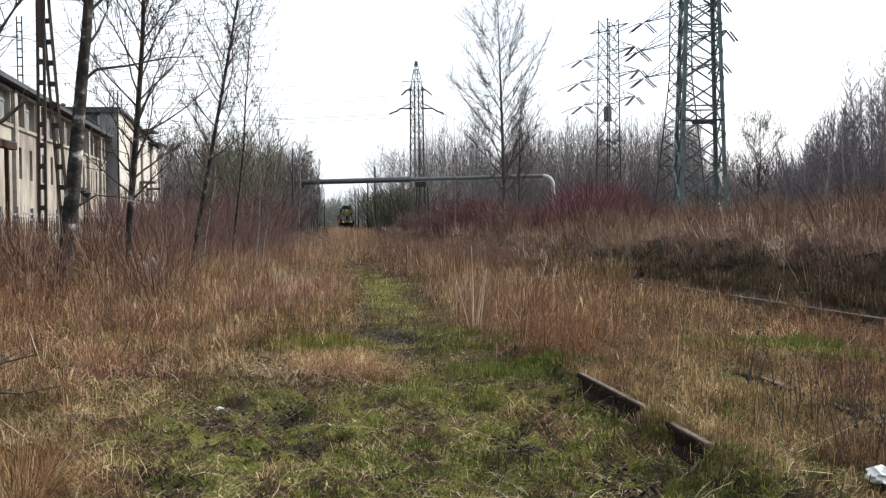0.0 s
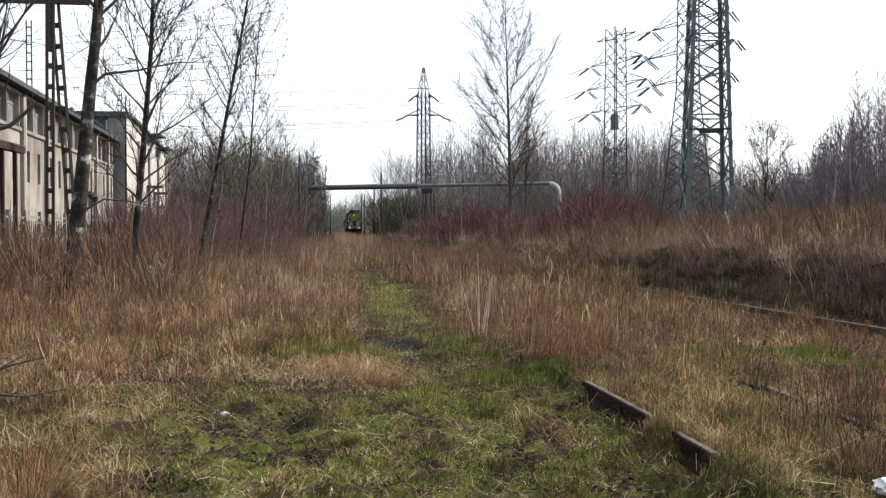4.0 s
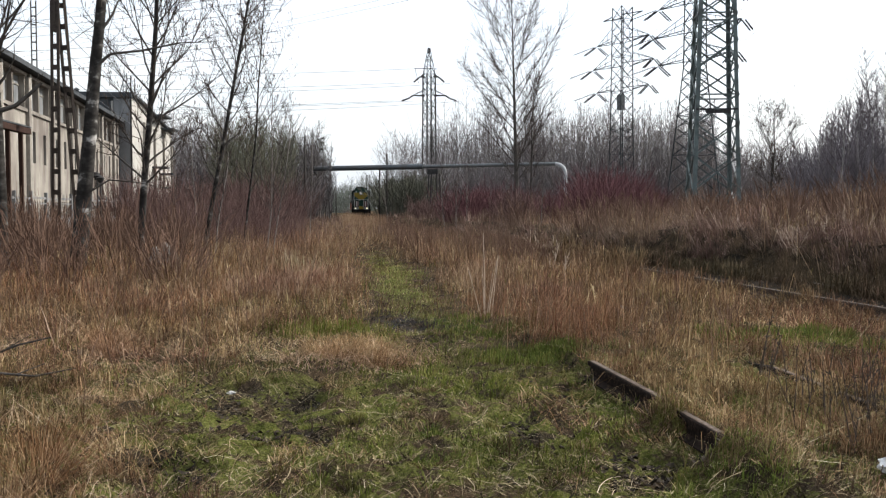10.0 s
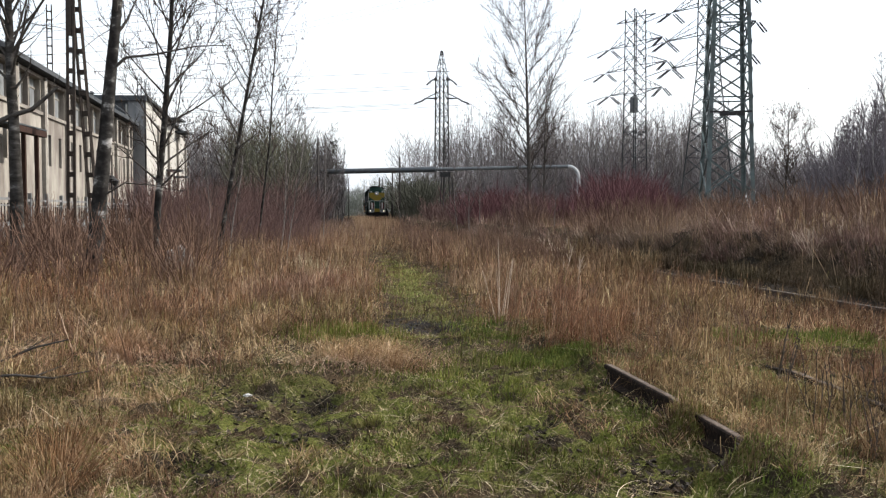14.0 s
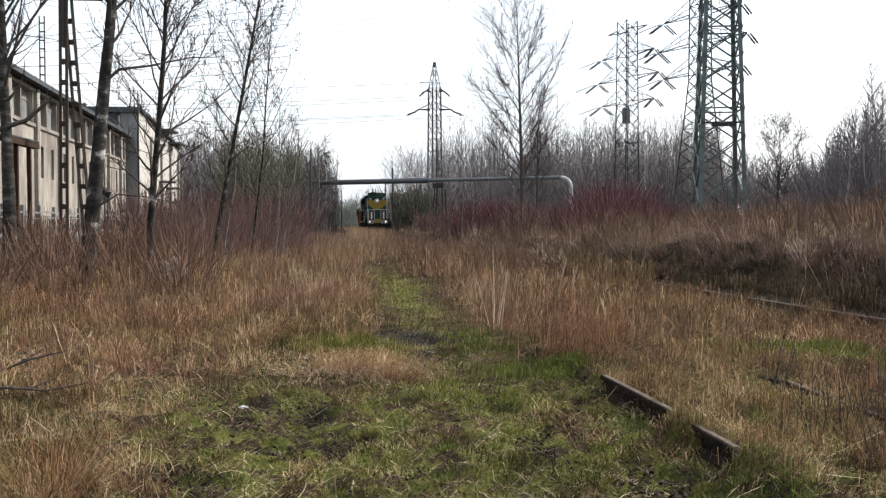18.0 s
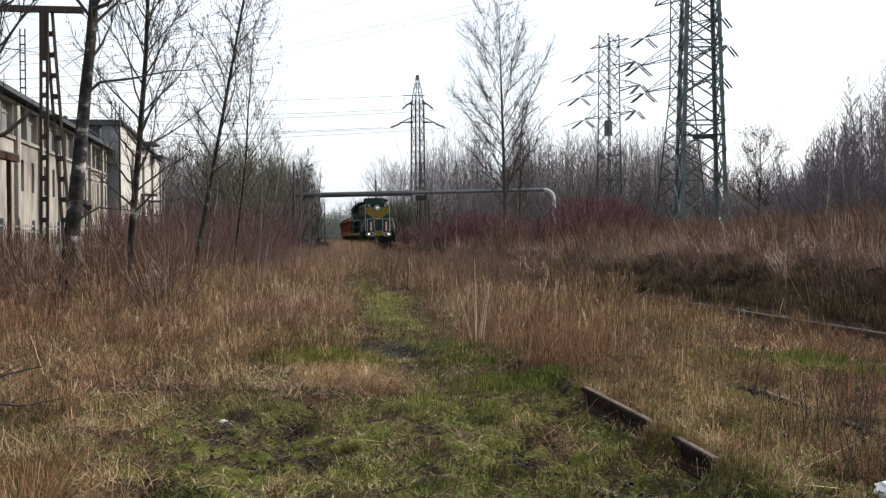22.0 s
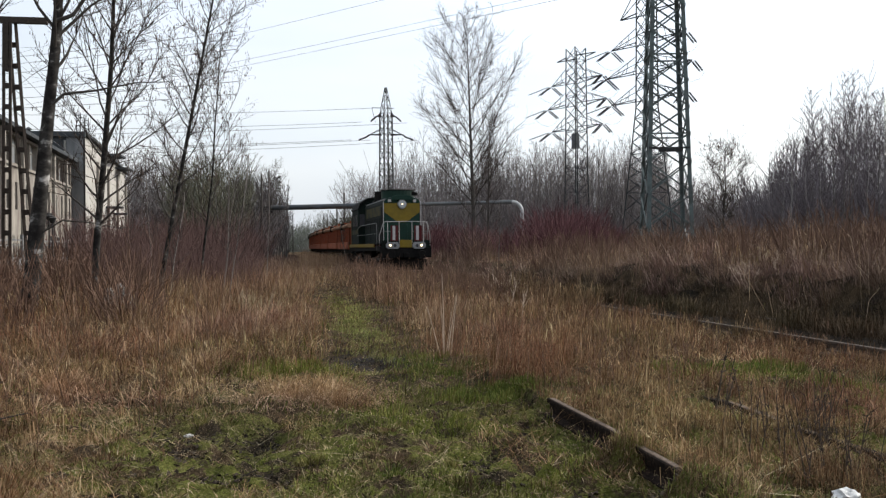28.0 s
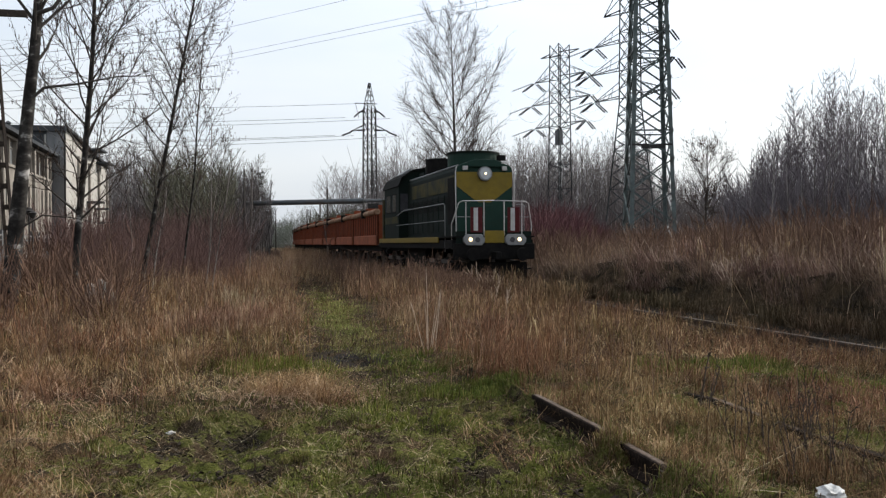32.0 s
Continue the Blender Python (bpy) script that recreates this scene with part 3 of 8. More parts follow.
def build_tracks():
    main = thing("railway_track", "weedy railway line with worn rails in dark ballast", "railway track", kind="structure")
    worn = material("worn_rail_steel", [(0.035, 0.026, 0.021), (0.10, 0.078, 0.064)], 0.75, 0.15, 20, 0.2)
    for off in (-0.755, 0.755):
        ys = np.concatenate([np.arange(-40, 60, 3.0), np.arange(60, 336, 12.0)])
        part("rail", rail_geo([(float(line_x(y)) + off, float(y)) for y in ys], RAIL_Z), worn, main, "worn steel rail")
    sl = Geo().box(0, 0, 0, 2.1, 0.24, 0.16).mesh("sleeper", TIMBER, bevel=0.015)
    for i in range(110):
        y = -8 + i * 0.65
        ob = new("sleeper", sl)
        ob.parent = main
        ob.matrix_local = pose(float(line_x(y)), y, RAIL_Z - 0.225, 0, 0, math.degrees(math.atan2(0.07, 1)))
    side = thing("disused_siding", "disused siding rails sunk in soil and dry grass", "railway track", kind="structure")
    near = [(siding_x(y), y, s) for y, s in ((-12, 0.05), (2, 0.04), (4.6, 0.03), (5.6, 0.02), (6.2, 0.0), (6.9, 0.0), (7.62, 0.0))]
    bare = part("rail", rail_geo(near, 0.19), RUST, side, "rusty rail with its side laid bare")
    part("rail_head", head_geo([(siding_x(y), y, q) for y, q in ((5.15, 0.023), (5.6, 0.02), (6.2, 0.0), (6.9, 0.0), (7.6, 0.0))], 0.19), RUST_TOP, bare, "pale strip for the lit rail top")
    far = [(3.90 - 0.045 * y, y, s) for y, s in ((-12, 0.1), (2, 0.06), (4.5, 0.01), (6.0, 0.03), (7.2, 0.0), (8.4, 0.08), (10, 0.25))]
    sunk = part("rail", rail_geo(far, 0.175), RUST, side, "rusty rail almost overgrown")
    part("rail_head", head_geo([(3.90 - 0.045 * y, y, q) for y, q in ((6.0, 0.03), (7.2, 0.0))], 0.175), RUST_TOP, sunk, "pale strip for the lit rail top")
    for i in range(9):
        ob = new("sleeper", sl)
        ob.parent = side
        y = 2.2 + i * 0.68
        ob.matrix_local = pose(3.0 - 0.04 * y, y, -0.12, 0, 0, 2.3)


build_tracks()


# ---- lattice towers ----
def lattice(parent, levels, leg_w, brace_w, mat, brace_mat=None, first=0):
    """Four legs and crossed braces, level by level: (z, half width)."""
    brace_mat = brace_mat or mat
    corner = [(-1, -1), (1, -1), (1, 1), (-1, 1)]
    for cx, cy in corner:
        part("leg", Geo().pipe([(cx * h, cy * h, z) for z, h in levels], leg_w * 0.7, 4), mat, parent)
    for i, ((z0, h0), (z1, h1)) in enumerate(zip(levels, levels[1:])):
        for k in range(4):
            (ax, ay), (bx, by) = corner[k], corner[(k + 1) % 4]
            g = Geo()
            g.beam((ax * h0, ay * h0, z0), (bx * h1, by * h1, z1), brace_w)
            g.beam((bx * h0, by * h0, z0), (ax * h1, ay * h1, z1), brace_w)
            if i % 3 == 0:
                g.beam((ax * h0, ay * h0, z0), (bx * h0, by * h0, z0), brace_w)
            part("brace", g, brace_mat, parent)


def arm(parent, z, half, root, rise, mat, w):
    """A cross arm through the tower along local x, its lower chords level, its upper ones sloped."""
    for s in (-1, 1):
        tip = Vector((s * half, 0, z))
        first = None
        for y in (-root, root):
            low = part("cross_arm", Geo().beam((s * root, y, z), tip, w), mat, parent) if first is None else part("chord", Geo().beam((s * root, y, z), tip, w), mat, first)
            first = first or low
            part("chord", Geo().beam((s * root, y, z + rise), tip, w * 0.7), mat, first)
            for f in (0.33, 0.66):
                a = Vector((s * root, y, z)).lerp(tip, f)
                part("strut", Geo().beam(a, Vector((s * root, y, z + rise)).lerp(tip, f * 0.8), w * 0.5), mat, first)
        for f in (0.3, 0.6):
            part("strut", Geo().beam(Vector((s * root, -root, z)).lerp(tip, f), Vector((s * root, root, z)).lerp(tip, f), w * 0.5), mat, first)


def string_of_discs(parent, a, b, r, mat):
    a, b = Vector(a), Vector(b)
    g = Geo()
    g.tube(a, b, r * 0.3, n=5)
    k = 9
    for i in range(k):
        c = a.lerp(b, (i + 1.2) / (k + 1.4))
        d = (b - a).normalized() * r * 0.5
        g.tube(c - d, c + d, r, r * 0.55, n=7)
    part("insulator", g, mat, parent, "dark string of insulator discs")


def strain_tower(m, arms, cap, top, foot_half, waist, waist_z, mat, label):
    """A square lattice tower, its load arms with strings of insulators, and a light cap arm."""
    t = thing("power_pylon", label, "power pylon", m=m)
    lv, z = [], 0.0
    while z < waist_z:
        f = z / waist_z
        lv.append((z, foot_half * (1 - f) + waist * f))
        z += max(1.6, 3.4 * (1 - f) * foot_half / 2.6)
    k = max(3, int((top - waist_z) / 1.9))
    lv += [(waist_z + (top - waist_z) * i / k, waist * (1 - 0.12 * i / k)) for i in range(k + 1)]
    lattice(t, lv, 0.13, 0.065, mat)
    for z, half in arms:
        arm(t, z, half, waist * 0.95, 1.9, mat, 0.1)
        for s in (-1, 1):
            for d, long, drop in ((-1, 2.6, 1.7), (1, 2.2, 1.3)):
                for o in (-0.24, 0.24):
                    string_of_discs(t, (s * half + o, d * 0.25, z - 0.1), (s * half + o, d * long * (1 if s < 0 else 0.8), z - drop), 0.13, GLASSY)
            string_of_discs(t, (s * half - 0.2, -0.3, z), (s * half - 3.2, -2.4, z - 1.1), 0.13, GLASSY)
            g = Geo()
            g.pipe([(s * half, -2.7, z - 1.75), (s * half, -1.3, z - 2.5), (s * half, 0, z - 2.7), (s * half, 1.3, z - 2.3), (s * half, 2.3, z - 1.35)], 0.016, 4)
            part("jumper_wire", g, WIRE, t)
    z, half, rise = cap
    for s in (-1, 1):
        for y in (-waist * 0.85, waist * 0.85):
            low = part("cap_arm", Geo().beam((s * waist * 0.85, y, z), (s * half, 0, z), 0.13), mat, t)
            if rise:
                part("chord", Geo().beam((s * waist * 0.85, y, z + rise), (s * half, 0, z), 0.08), mat, low)
    return t


def build_towers():
    t = strain_tower(pose(44.2, 140.8, 0, 0, 0, -67), [(20.3, 6.2), (24.1, 7.2), (27.8, 6.2)], (31.6, 4.6, 0), 33.0, 1.5, 1.24, 14.0, GALV_FAR,
                     "tall grey lattice pylon with three arms before bare woods")
    part("equipment_panel", Geo().box(0, -0.2, 18.2, 0.9, 0.9, 2.4), LAGGING_MID, t, "grey closed panel between the legs", bevel=0.03)
    strain_tower(pose(46.35, 116.4, 0, 0, 0, -67), [(21.1, 6.9), (24.9, 7.9), (28.7, 6.9)], (32.6, 5.0, 3.4), 37.5, 2.6, 1.02, 20.0, GALV_FAR,
                 "grey lattice pylon with spread legs behind a stouter one")
    # the stout one close by, its arms above the view
    t = thing("power_pylon", "stout dark green-grey lattice pylon standing in brown brush", "power pylon", m=pose(34.6, 82.3, 0, 0, 0, -12.6))
    lv = [(z, 2.22 - 0.0275 * z) for z in (0, 3.2, 6.3, 9.3, 11.9, 14.4, 16.9, 19.3, 21.6, 23.9, 26.1, 28.3, 30.4)]
    corner = [(-1, -1), (1, -1), (1, 1), (-1, 1)]
    for cx, cy in corner:
        angle = [(0, 0), (-0.36 * cx, 0), (-0.36 * cx, -0.06 * cy), (-0.06 * cx, -0.06 * cy), (-0.06 * cx, -0.36 * cy), (0, -0.36 * cy)]
        lo, hi = [(cx * lv[0][1] + p, cy * lv[0][1] + q, lv[0][0]) for p, q in angle], [(cx * lv[-1][1] + p, cy * lv[-1][1] + q, lv[-1][0]) for p, q in angle]
        part("leg", Geo().add(lo + hi, [(i, (i + 1) % 6, (i + 1) % 6 + 6, i + 6) for i in range(6)]), GALV, t)
    for i, ((z0, h0), (z1, h1)) in enumerate(zip(lv, lv[1:])):
        for k in range(4):
            (ax, ay), (bx, by) = corner[k], corner[(k + 1) % 4]
            g = Geo()
            g.beam((ax * h0, ay * h0, z0), (bx * h1, by * h1, z1), 0.13)
            g.beam((bx * h0, by * h0, z0), (ax * h1, ay * h1, z1), 0.13)
            if i in (4, 7, 10):
                g.beam((ax * h0, ay * h0, z0), (bx * h0, by * h0, z0), 0.13)
            # low braces of the right face paled: sunlight put into their colour
            part("brace", g, GALV_PALE if (i < 2 and k == 1) else GALV, t)
    g = Geo()
    for s in (-0.75, 0.0, 0.75):
        g.box(0.1 + s, -1.9, 10.35, 0.7, 0.3, 0.32)
    g.beam((-1.9, -1.9, 10.55), (1.9, -1.9, 10.55), 0.16)
    part("platform", g, DARK_STEEL, t, "small dark platform between the legs")
    # the slim one by the line
    t = thing("power_pylon", "slim grey lattice pylon with a pointed head behind the pipe", "power pylon", m=pose(14.55, 149, 0, 0, 0, 22))
    lv = [(1.95 * i, 0.88 - 0.012 * i) for i in range(13)]
    lattice(t, lv, 0.17, 0.065, DARK_STEEL)
    lattice(t, [(23.4, 0.72), (25.0, 0.5), (26.4, 0.28), (27.6, 0.12)], 0.09, 0.045, DARK_STEEL)
    for z, half, rise in ((19.9, 2.7, 1.3), (22.9, 1.5, 0.7)):
        for s in (-1, 1):
            tip = Vector((s * half, 0, z))
            for y in (-1, 1):
                low = part("cross_arm", Geo().beam((s * 0.74, y * 0.74, z), tip, 0.15), DARK_STEEL, t, m=pose(0, 0, 0, 0, 0, -28))
                part("chord", Geo().beam((s * 0.74, y * 0.74, z + rise * 0.7), tip, 0.08), DARK_STEEL, low)
        for s in (-1, 1):
            g = Geo()
            g.pipe([(s * half, 0, z), (s * (half + 0.5), 0, z - 0.4), (s * (half + half * 0.65), 0, z - 0.85)], 0.13, 6)
            part("insulator", g, GLASSY, t, "dark string of insulator discs", m=pose(0, 0, 0, 0, 0, -28))
    g = Geo().beam((-2.3, 0, 24.3), (1.3, 0, 24.2), 0.1).beam((-2.3, 0, 24.3), (-1.7, 0, 21.9), 0.06)
    part("cap_arm", g, DARK_STEEL, t, m=pose(0, 0, 0, 0, 0, -28))


build_towers()


# ---- pipe bridge over the line ----
def build_pipe():
    t = thing("pipe_bridge", "lagged grey heating pipe on posts crossing over the railway", "pipe bridge")
    a, b = Vector((-34, 128.0, 6.3)), Vector((22.72, 95.2, 6.25))
    d = (b - a).normalized()
    k = 17
    for i in range(k):
        r, mat = (0.30, LAGGING) if i < 13 else (0.19, LAGGING_MID)
        g = Geo()
        p, q = a.lerp(b, i / k), a.lerp(b, (i + 1) / k)
        g.tube(p, q, r, n=16)
        g.tube(q - d * 0.12, q, r + 0.02, n=16)
        part("pipe_section", g, mat, t, smooth=False)
    pts = [b] + [b + d * (1.1 * math.sin(w)) + Vector((0, 0, -1.1 * (1 - math.cos(w)))) for w in [math.pi / 2 * j / 9 for j in range(1, 10)]]
    part("elbow", Geo().pipe(pts, 0.19, 14), LAGGING_PALE, t, "bright sheet-metal pipe bend")
    e = pts[-1]
    part("riser", Geo().tube(e, Vector((e.x, e.y, 0.4)), 0.19, n=14), LAGGING_PALE, t)
    for f, w in ((0.285, 0.9), (0.50, 1.1), (0.545, 0.8), (0.785, 1.8)):
        c = a.lerp(b, f)
        ang = math.degrees(math.atan2(d.y, d.x))
        m = Matrix.Translation(c) @ pose(0, 0, 0, 0, 0, ang)
        if f in (0.285, 0.785):
            g = Geo().box(0, 0, -0.6, w * 0.7, 0.9, 0.55, m)
            for s in (-0.45, 0.45):
                g.beam(m @ Vector((s, -0.35, -0.6)), m @ Vector((s * 1.7, -0.5, -6.4)), 0.14)
                g.beam(m @ Vector((s, 0.35, -0.6)), m @ Vector((s * 1.7, 0.5, -6.4)), 0.14)
            for z in (-2.0, -3.6, -5.2):
                g.beam(m @ Vector((-0.6, -0.42, z)), m @ Vector((0.6, -0.42, z - 1.2)), 0.08)
            part("trestle", g, DARK_STEEL, t, "dark steel trestle")
        else:
            g = Geo().box(0, 0, -0.42, w, 0.4, 0.12, m)
            for s in (-0.45, 0.45):
                g.box(s * w, 0, -0.5, 0.14, 0.3, 0.26, m)
            part("bracket", g, DARK_STEEL, t, "dark bracket under the pipe")


build_pipe()


def build_poles():
    for x, y, h, r, lean in ((-3.75, 101, 9.5, 0.14, 0.3), (-3.3, 110, 8.0, 0.1, 0.0), (5.55, 108, 7.9, 0.14, 0.0), (5.0, 116, 6.9, 0.12, 0.4), (4.9, 150, 7.0, 0.11, 0.3), (4.75, 160, 7.4, 0.12, -0.2),
                             (-0.7, 185, 8.2, 0.11, 0), (-1.6, 176, 7.0, 0.1, 0.0)):
        z = float(ground_z(x, y)) - 0.3
        t = thing("line_pole", "bare dark timber pole beside the railway", "pole", "line poles", m=pose(x, y, z, 0, lean, 0))
        part("shaft", Geo().tube((0, 0, 0), (0, 0, h - z), r, r * 0.75, 9), POLE, t, smooth=True)
        part("cap", Geo().tube((0, 0, h - z), (0, 0, h - z + 0.12), r * 0.85, r * 0.2, 9), POLE, t)


build_poles()


# ---- works building, fence and gantry mast ----
WALL_DIR = math.degrees(math.atan2(1, -0.07)) - 90


def build_works():
    m = pose(-14.39, 43.76, 0, 0, 0, WALL_DIR)
    b = thing("works_building", "disused two-storey works building with stained cream plaster", "building", m=m)
    y0, y1, top = -22.0, 26.6, 7.75
    bay, bays = 4.6, []
    y = y0
    while y < y1 - 0.1:
        bays.append((y, min(y + bay, y1)))
        y += bay
    # the wall in strips around real openings
    for a, c in bays:
        w = c - a
        n = 2
        cell = (w - 0.5) / n
        for z, tall in ((1.75, 3.9), (5.68, 0.96), (7.75, 0.2)):
            part("wall_strip", Geo().box(-0.2, (a + c) / 2, z, 0.4, w, tall), PLASTER, b)
        slots = []
        for i in range(n):
            s = a + 0.25 + cell * (i + 0.5)
            slots.append((s - 0.28, s + 0.28))
        cuts = [a] + [q for p in slots for q in p] + [c]
        for p, q in zip(cuts[::2], cuts[1::2]):
            part("wall_pier", Geo().box(-0.2, (p + q) / 2, 4.45, 0.4, q - p, 1.5), PLASTER, b)
        cuts = [a] + [q for i in range(n) for q in (a + 0.32 + cell * i, a + 0.18 + cell * (i + 1))] + [c]
        for p, q in zip(cuts[::2], cuts[1::2]):
            part("wall_pier", Geo().box(-0.2, (p + q) / 2, 6.905, 0.4, q - p, 1.49), PLASTER, b)
        part("pilaster", Geo().box(0.09, a, 3.7, 0.18, 0.42, 7.8), PILASTER, b, "grey-brown pilaster", bevel=0.02)
        part("downpipe", Geo().tube((0.12, a + 0.27, 0.1), (0.12, a + 0.27, 7.8), 0.055, n=7), PLASTER_PALE, b, "pale rain downpipe", smooth=True)
        part("sill_band", Geo().box(0.05, (a + c) / 2, 6.07, 0.1, w - 0.44, 0.16), PILASTER, b)
        part("lintel", Geo().box(0.04, (a + c) / 2, 7.72, 0.08, w - 0.44, 0.14), PILASTER, b)
        for i in range(n):
            s = a + 0.25 + cell * (i + 0.5)
            win = part("window", Geo().box(-0.27, s, 6.9, 0.02, cell - 0.16, 1.5), UPPER_GLASS, b, "large dusty upper window")
            g = Geo()
            for k in range(3):
                g.box(-0.24, s - cell / 2 + 0.1 + (cell - 0.2) * k / 2, 6.9, 0.05, 0.05, 1.5)
            for z in (6.18, 7.2, 7.62):
                g.box(-0.237, s, z, 0.045, cell - 0.16, 0.05)
            part("frame", g, PILASTER, win)
            low = part("window", Geo().box(-0.3, s, 4.45, 0.02, 0.56, 1.5), WINDOW, b, "narrow dark lower window")
            part("frame", Geo().box(-0.27, s, 4.6, 0.04, 0.56, 0.05).box(-0.268, s, 4.45, 0.04, 0.04, 1.5), PILASTER, low)
    part("roof", Geo().box(-3.2, (y0 + y1) / 2, 7.98, 7.4, y1 - y0 + 0.4, 0.22), ROOFING, b, "flat dark felt roof")
    part("eave", Geo().box(0.26, (y0 + y1) / 2, 7.93, 0.28, y1 - y0, 0.1), PILASTER, b, "pale thin eave")
    part("back_wall", Geo().box(-6.6, (y0 + y1) / 2, 3.9, 0.3, y1 - y0, 7.9), PLASTER, b)
    part("end_wall", Geo().box(-3.2, y0 + 0.15, 3.9, 6.5, 0.3, 7.9), PLASTER, b)
    # small railings on two ledges
    for yy in (14.6, 17.2):
        g = Geo()
        for k in range(9):
            g.box(0.16, yy - 0.9 + k * 0.22, 3.35, 0.03, 0.03, 0.9)
        g.box(0.16, yy, 3.82, 0.05, 1.95, 0.05)
        part("window_grille", g, DARK_STEEL, b, "rusty bars")
    for k, (yy, h) in enumerate(((16.5, 0.8), (18.2, 1.1), (3.0, 0.7))):
        part("roof_vent", Geo().tube((-1.2, yy, 8.05), (-1.2, yy, 8.1 + h), 0.14, n=8).tube((-1.2, yy, 8.1 + h), (-1.2, yy, 8.25 + h), 0.24, 0.05, n=8), ROOFING, b)
    # stair block that stands forward; shade on its front is put into the colour
    s = thing("stair_block", "grey concrete stair block, front darkened for shade, pale side wall", "building", m=pose(-15.45, 70.7, 0, 0, 0, 0.4) @ Matrix.Diagonal((1.084, 1.084, 1.084, 1)))
    part("front_wall", Geo().box(-2.85, 0.2, 4.55, 3.5, 0.3, 9.1), ROOFING, s, "concrete wall darkened for shade")
    part("corner_pier", Geo().box(-0.55, 0.1, 4.6, 1.1, 0.4, 9.4), CONCRETE, s, "grey concrete corner pier", bevel=0.03)
    part("rain_pipe", Geo().tube((-1.2, -0.02, 0), (-1.2, -0.02, 8.8), 0.07, n=7), PLASTER_PALE, s, "pale rain pipe")
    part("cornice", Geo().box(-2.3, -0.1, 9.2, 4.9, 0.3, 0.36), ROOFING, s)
    part("pipe", Geo().tube((0.06, -0.06, 0), (0.06, -0.06, 9.0), 0.06, n=6), DARK_STEEL, s, "rain pipe")
    side = [(0.3, 0), (0.3, 9.15), (3.2, 9.0), (16.0, 7.75), (16.0, 0)]
    g = Geo()
    g.add([(0, y, z) for y, z in side] + [(-0.3, y, z) for y, z in side], [(0, 1, 2, 3, 4), (9, 8, 7, 6, 5)] + [(i, i + 5, (i + 1) % 5 + 5, (i + 1) % 5) for i in range(5)])
    part("side_wall", g, PLASTER_PALE, s, "pale plaster wall")
    g = Geo()
    for yy in (4.3, 8.2, 12.0, 15.7):
        g.box(0.08, yy, 3.9, 0.16, 0.3, 7.8 - 0.09 * (yy - 3))
    part("pilaster", g, PILASTER, s)
    part("roof", Geo().add([(0.25, 0.0, 9.4), (0.25, 3.2, 9.2), (0.25, 16.2, 7.95), (-4.7, 16.2, 7.95), (-4.7, 3.2, 9.2), (-4.7, 0.0, 9.4),
                            (0.25, 0.0, 9.2), (0.25, 3.2, 9.02), (0.25, 16.2, 7.77), (-4.7, 16.2, 7.77), (-4.7, 3.2, 9.02), (-4.7, 0.0, 9.2)],
                           [(0, 1, 4, 5), (1, 2, 3, 4), (11, 10, 7, 6), (10, 9, 8, 7), (0, 6, 7, 1), (1, 7, 8, 2), (2, 8, 9, 3), (3, 9, 10, 4), (4, 10, 11, 5), (5, 11, 6, 0)]), ROOFING, s)
    for yy, z, l in ((9.0, 8.6, 2.6), (12.5, 7.9, 2.4), (8.2, 4.6, 1.6), (11.0, 4.2, 1.4)):
        part("canopy", Geo().box(0.5, yy, z, 1.1, l, 0.14), ROOFING, s, "dark rusted canopy")
    for yy in (2.2, 3.4, 4.8):
        g = Geo()
        for o in (-0.13, 0.13):
            g.beam((-0.8 + o, yy, 8.8), (-0.8 + o, yy, 11.0), 0.05)
        for k in range(6):
            g.beam((-0.93, yy, 9.0 + k * 0.36), (-0.67, yy, 9.0 + k * 0.36), 0.04)
        part("roof_ladder", g, DARK_STEEL, s, "short lattice post on the roof")
    part("back_wall", Geo().box(-4.6, 8.0, 3.8, 0.2, 15.8, 7.6), PLASTER_PALE, s)


build_works()


def build_yard_things():
    rusty = material("rust_red_steel", [(0.022, 0.013, 0.011), (0.05, 0.027, 0.02)], 0.9, 0, 7, 0.3, stretch=(1, 1, 0.4))
    c = thing("yard_canopy", "rusty steel canopy frame before the works", "canopy")
    for x, y in ((-12.67, 37.0), (-12.62, 38.3)):
        part("post", Geo().box(x, y, 2.25, 0.15, 0.15, 4.6), rusty, c, bevel=0.015)
    part("beam", Geo().box(-12.64, 37.5, 4.66, 0.3, 3.4, 0.24), rusty, c, bevel=0.015)
    part("roof_sheet", Geo().box(-13.1, 37.5, 4.83, 1.2, 3.5, 0.06), ROOFING, c, "dark sheet roof")
    l = thing("yard_lamp", "small dark yard lamp on a thin post", "lamp", m=pose(-12.0, 48.0, float(ground_z(-12.0, 48.0)) - 0.05))
    part("post", Geo().tube((0, 0, 0), (0, 0, 2.8), 0.05, 0.04, 8), DARK_STEEL, l, smooth=True)
    part("shade", Geo().tube((0, 0, 2.78), (0, 0, 3.02), 0.1, 0.2, 12), DARK_STEEL, l, "cone-shaped lamp head")
    part("cap", Geo().tube((0, 0, 3.02), (0, 0, 3.1), 0.22, 0.04, 12), DARK_STEEL, l)


build_yard_things()


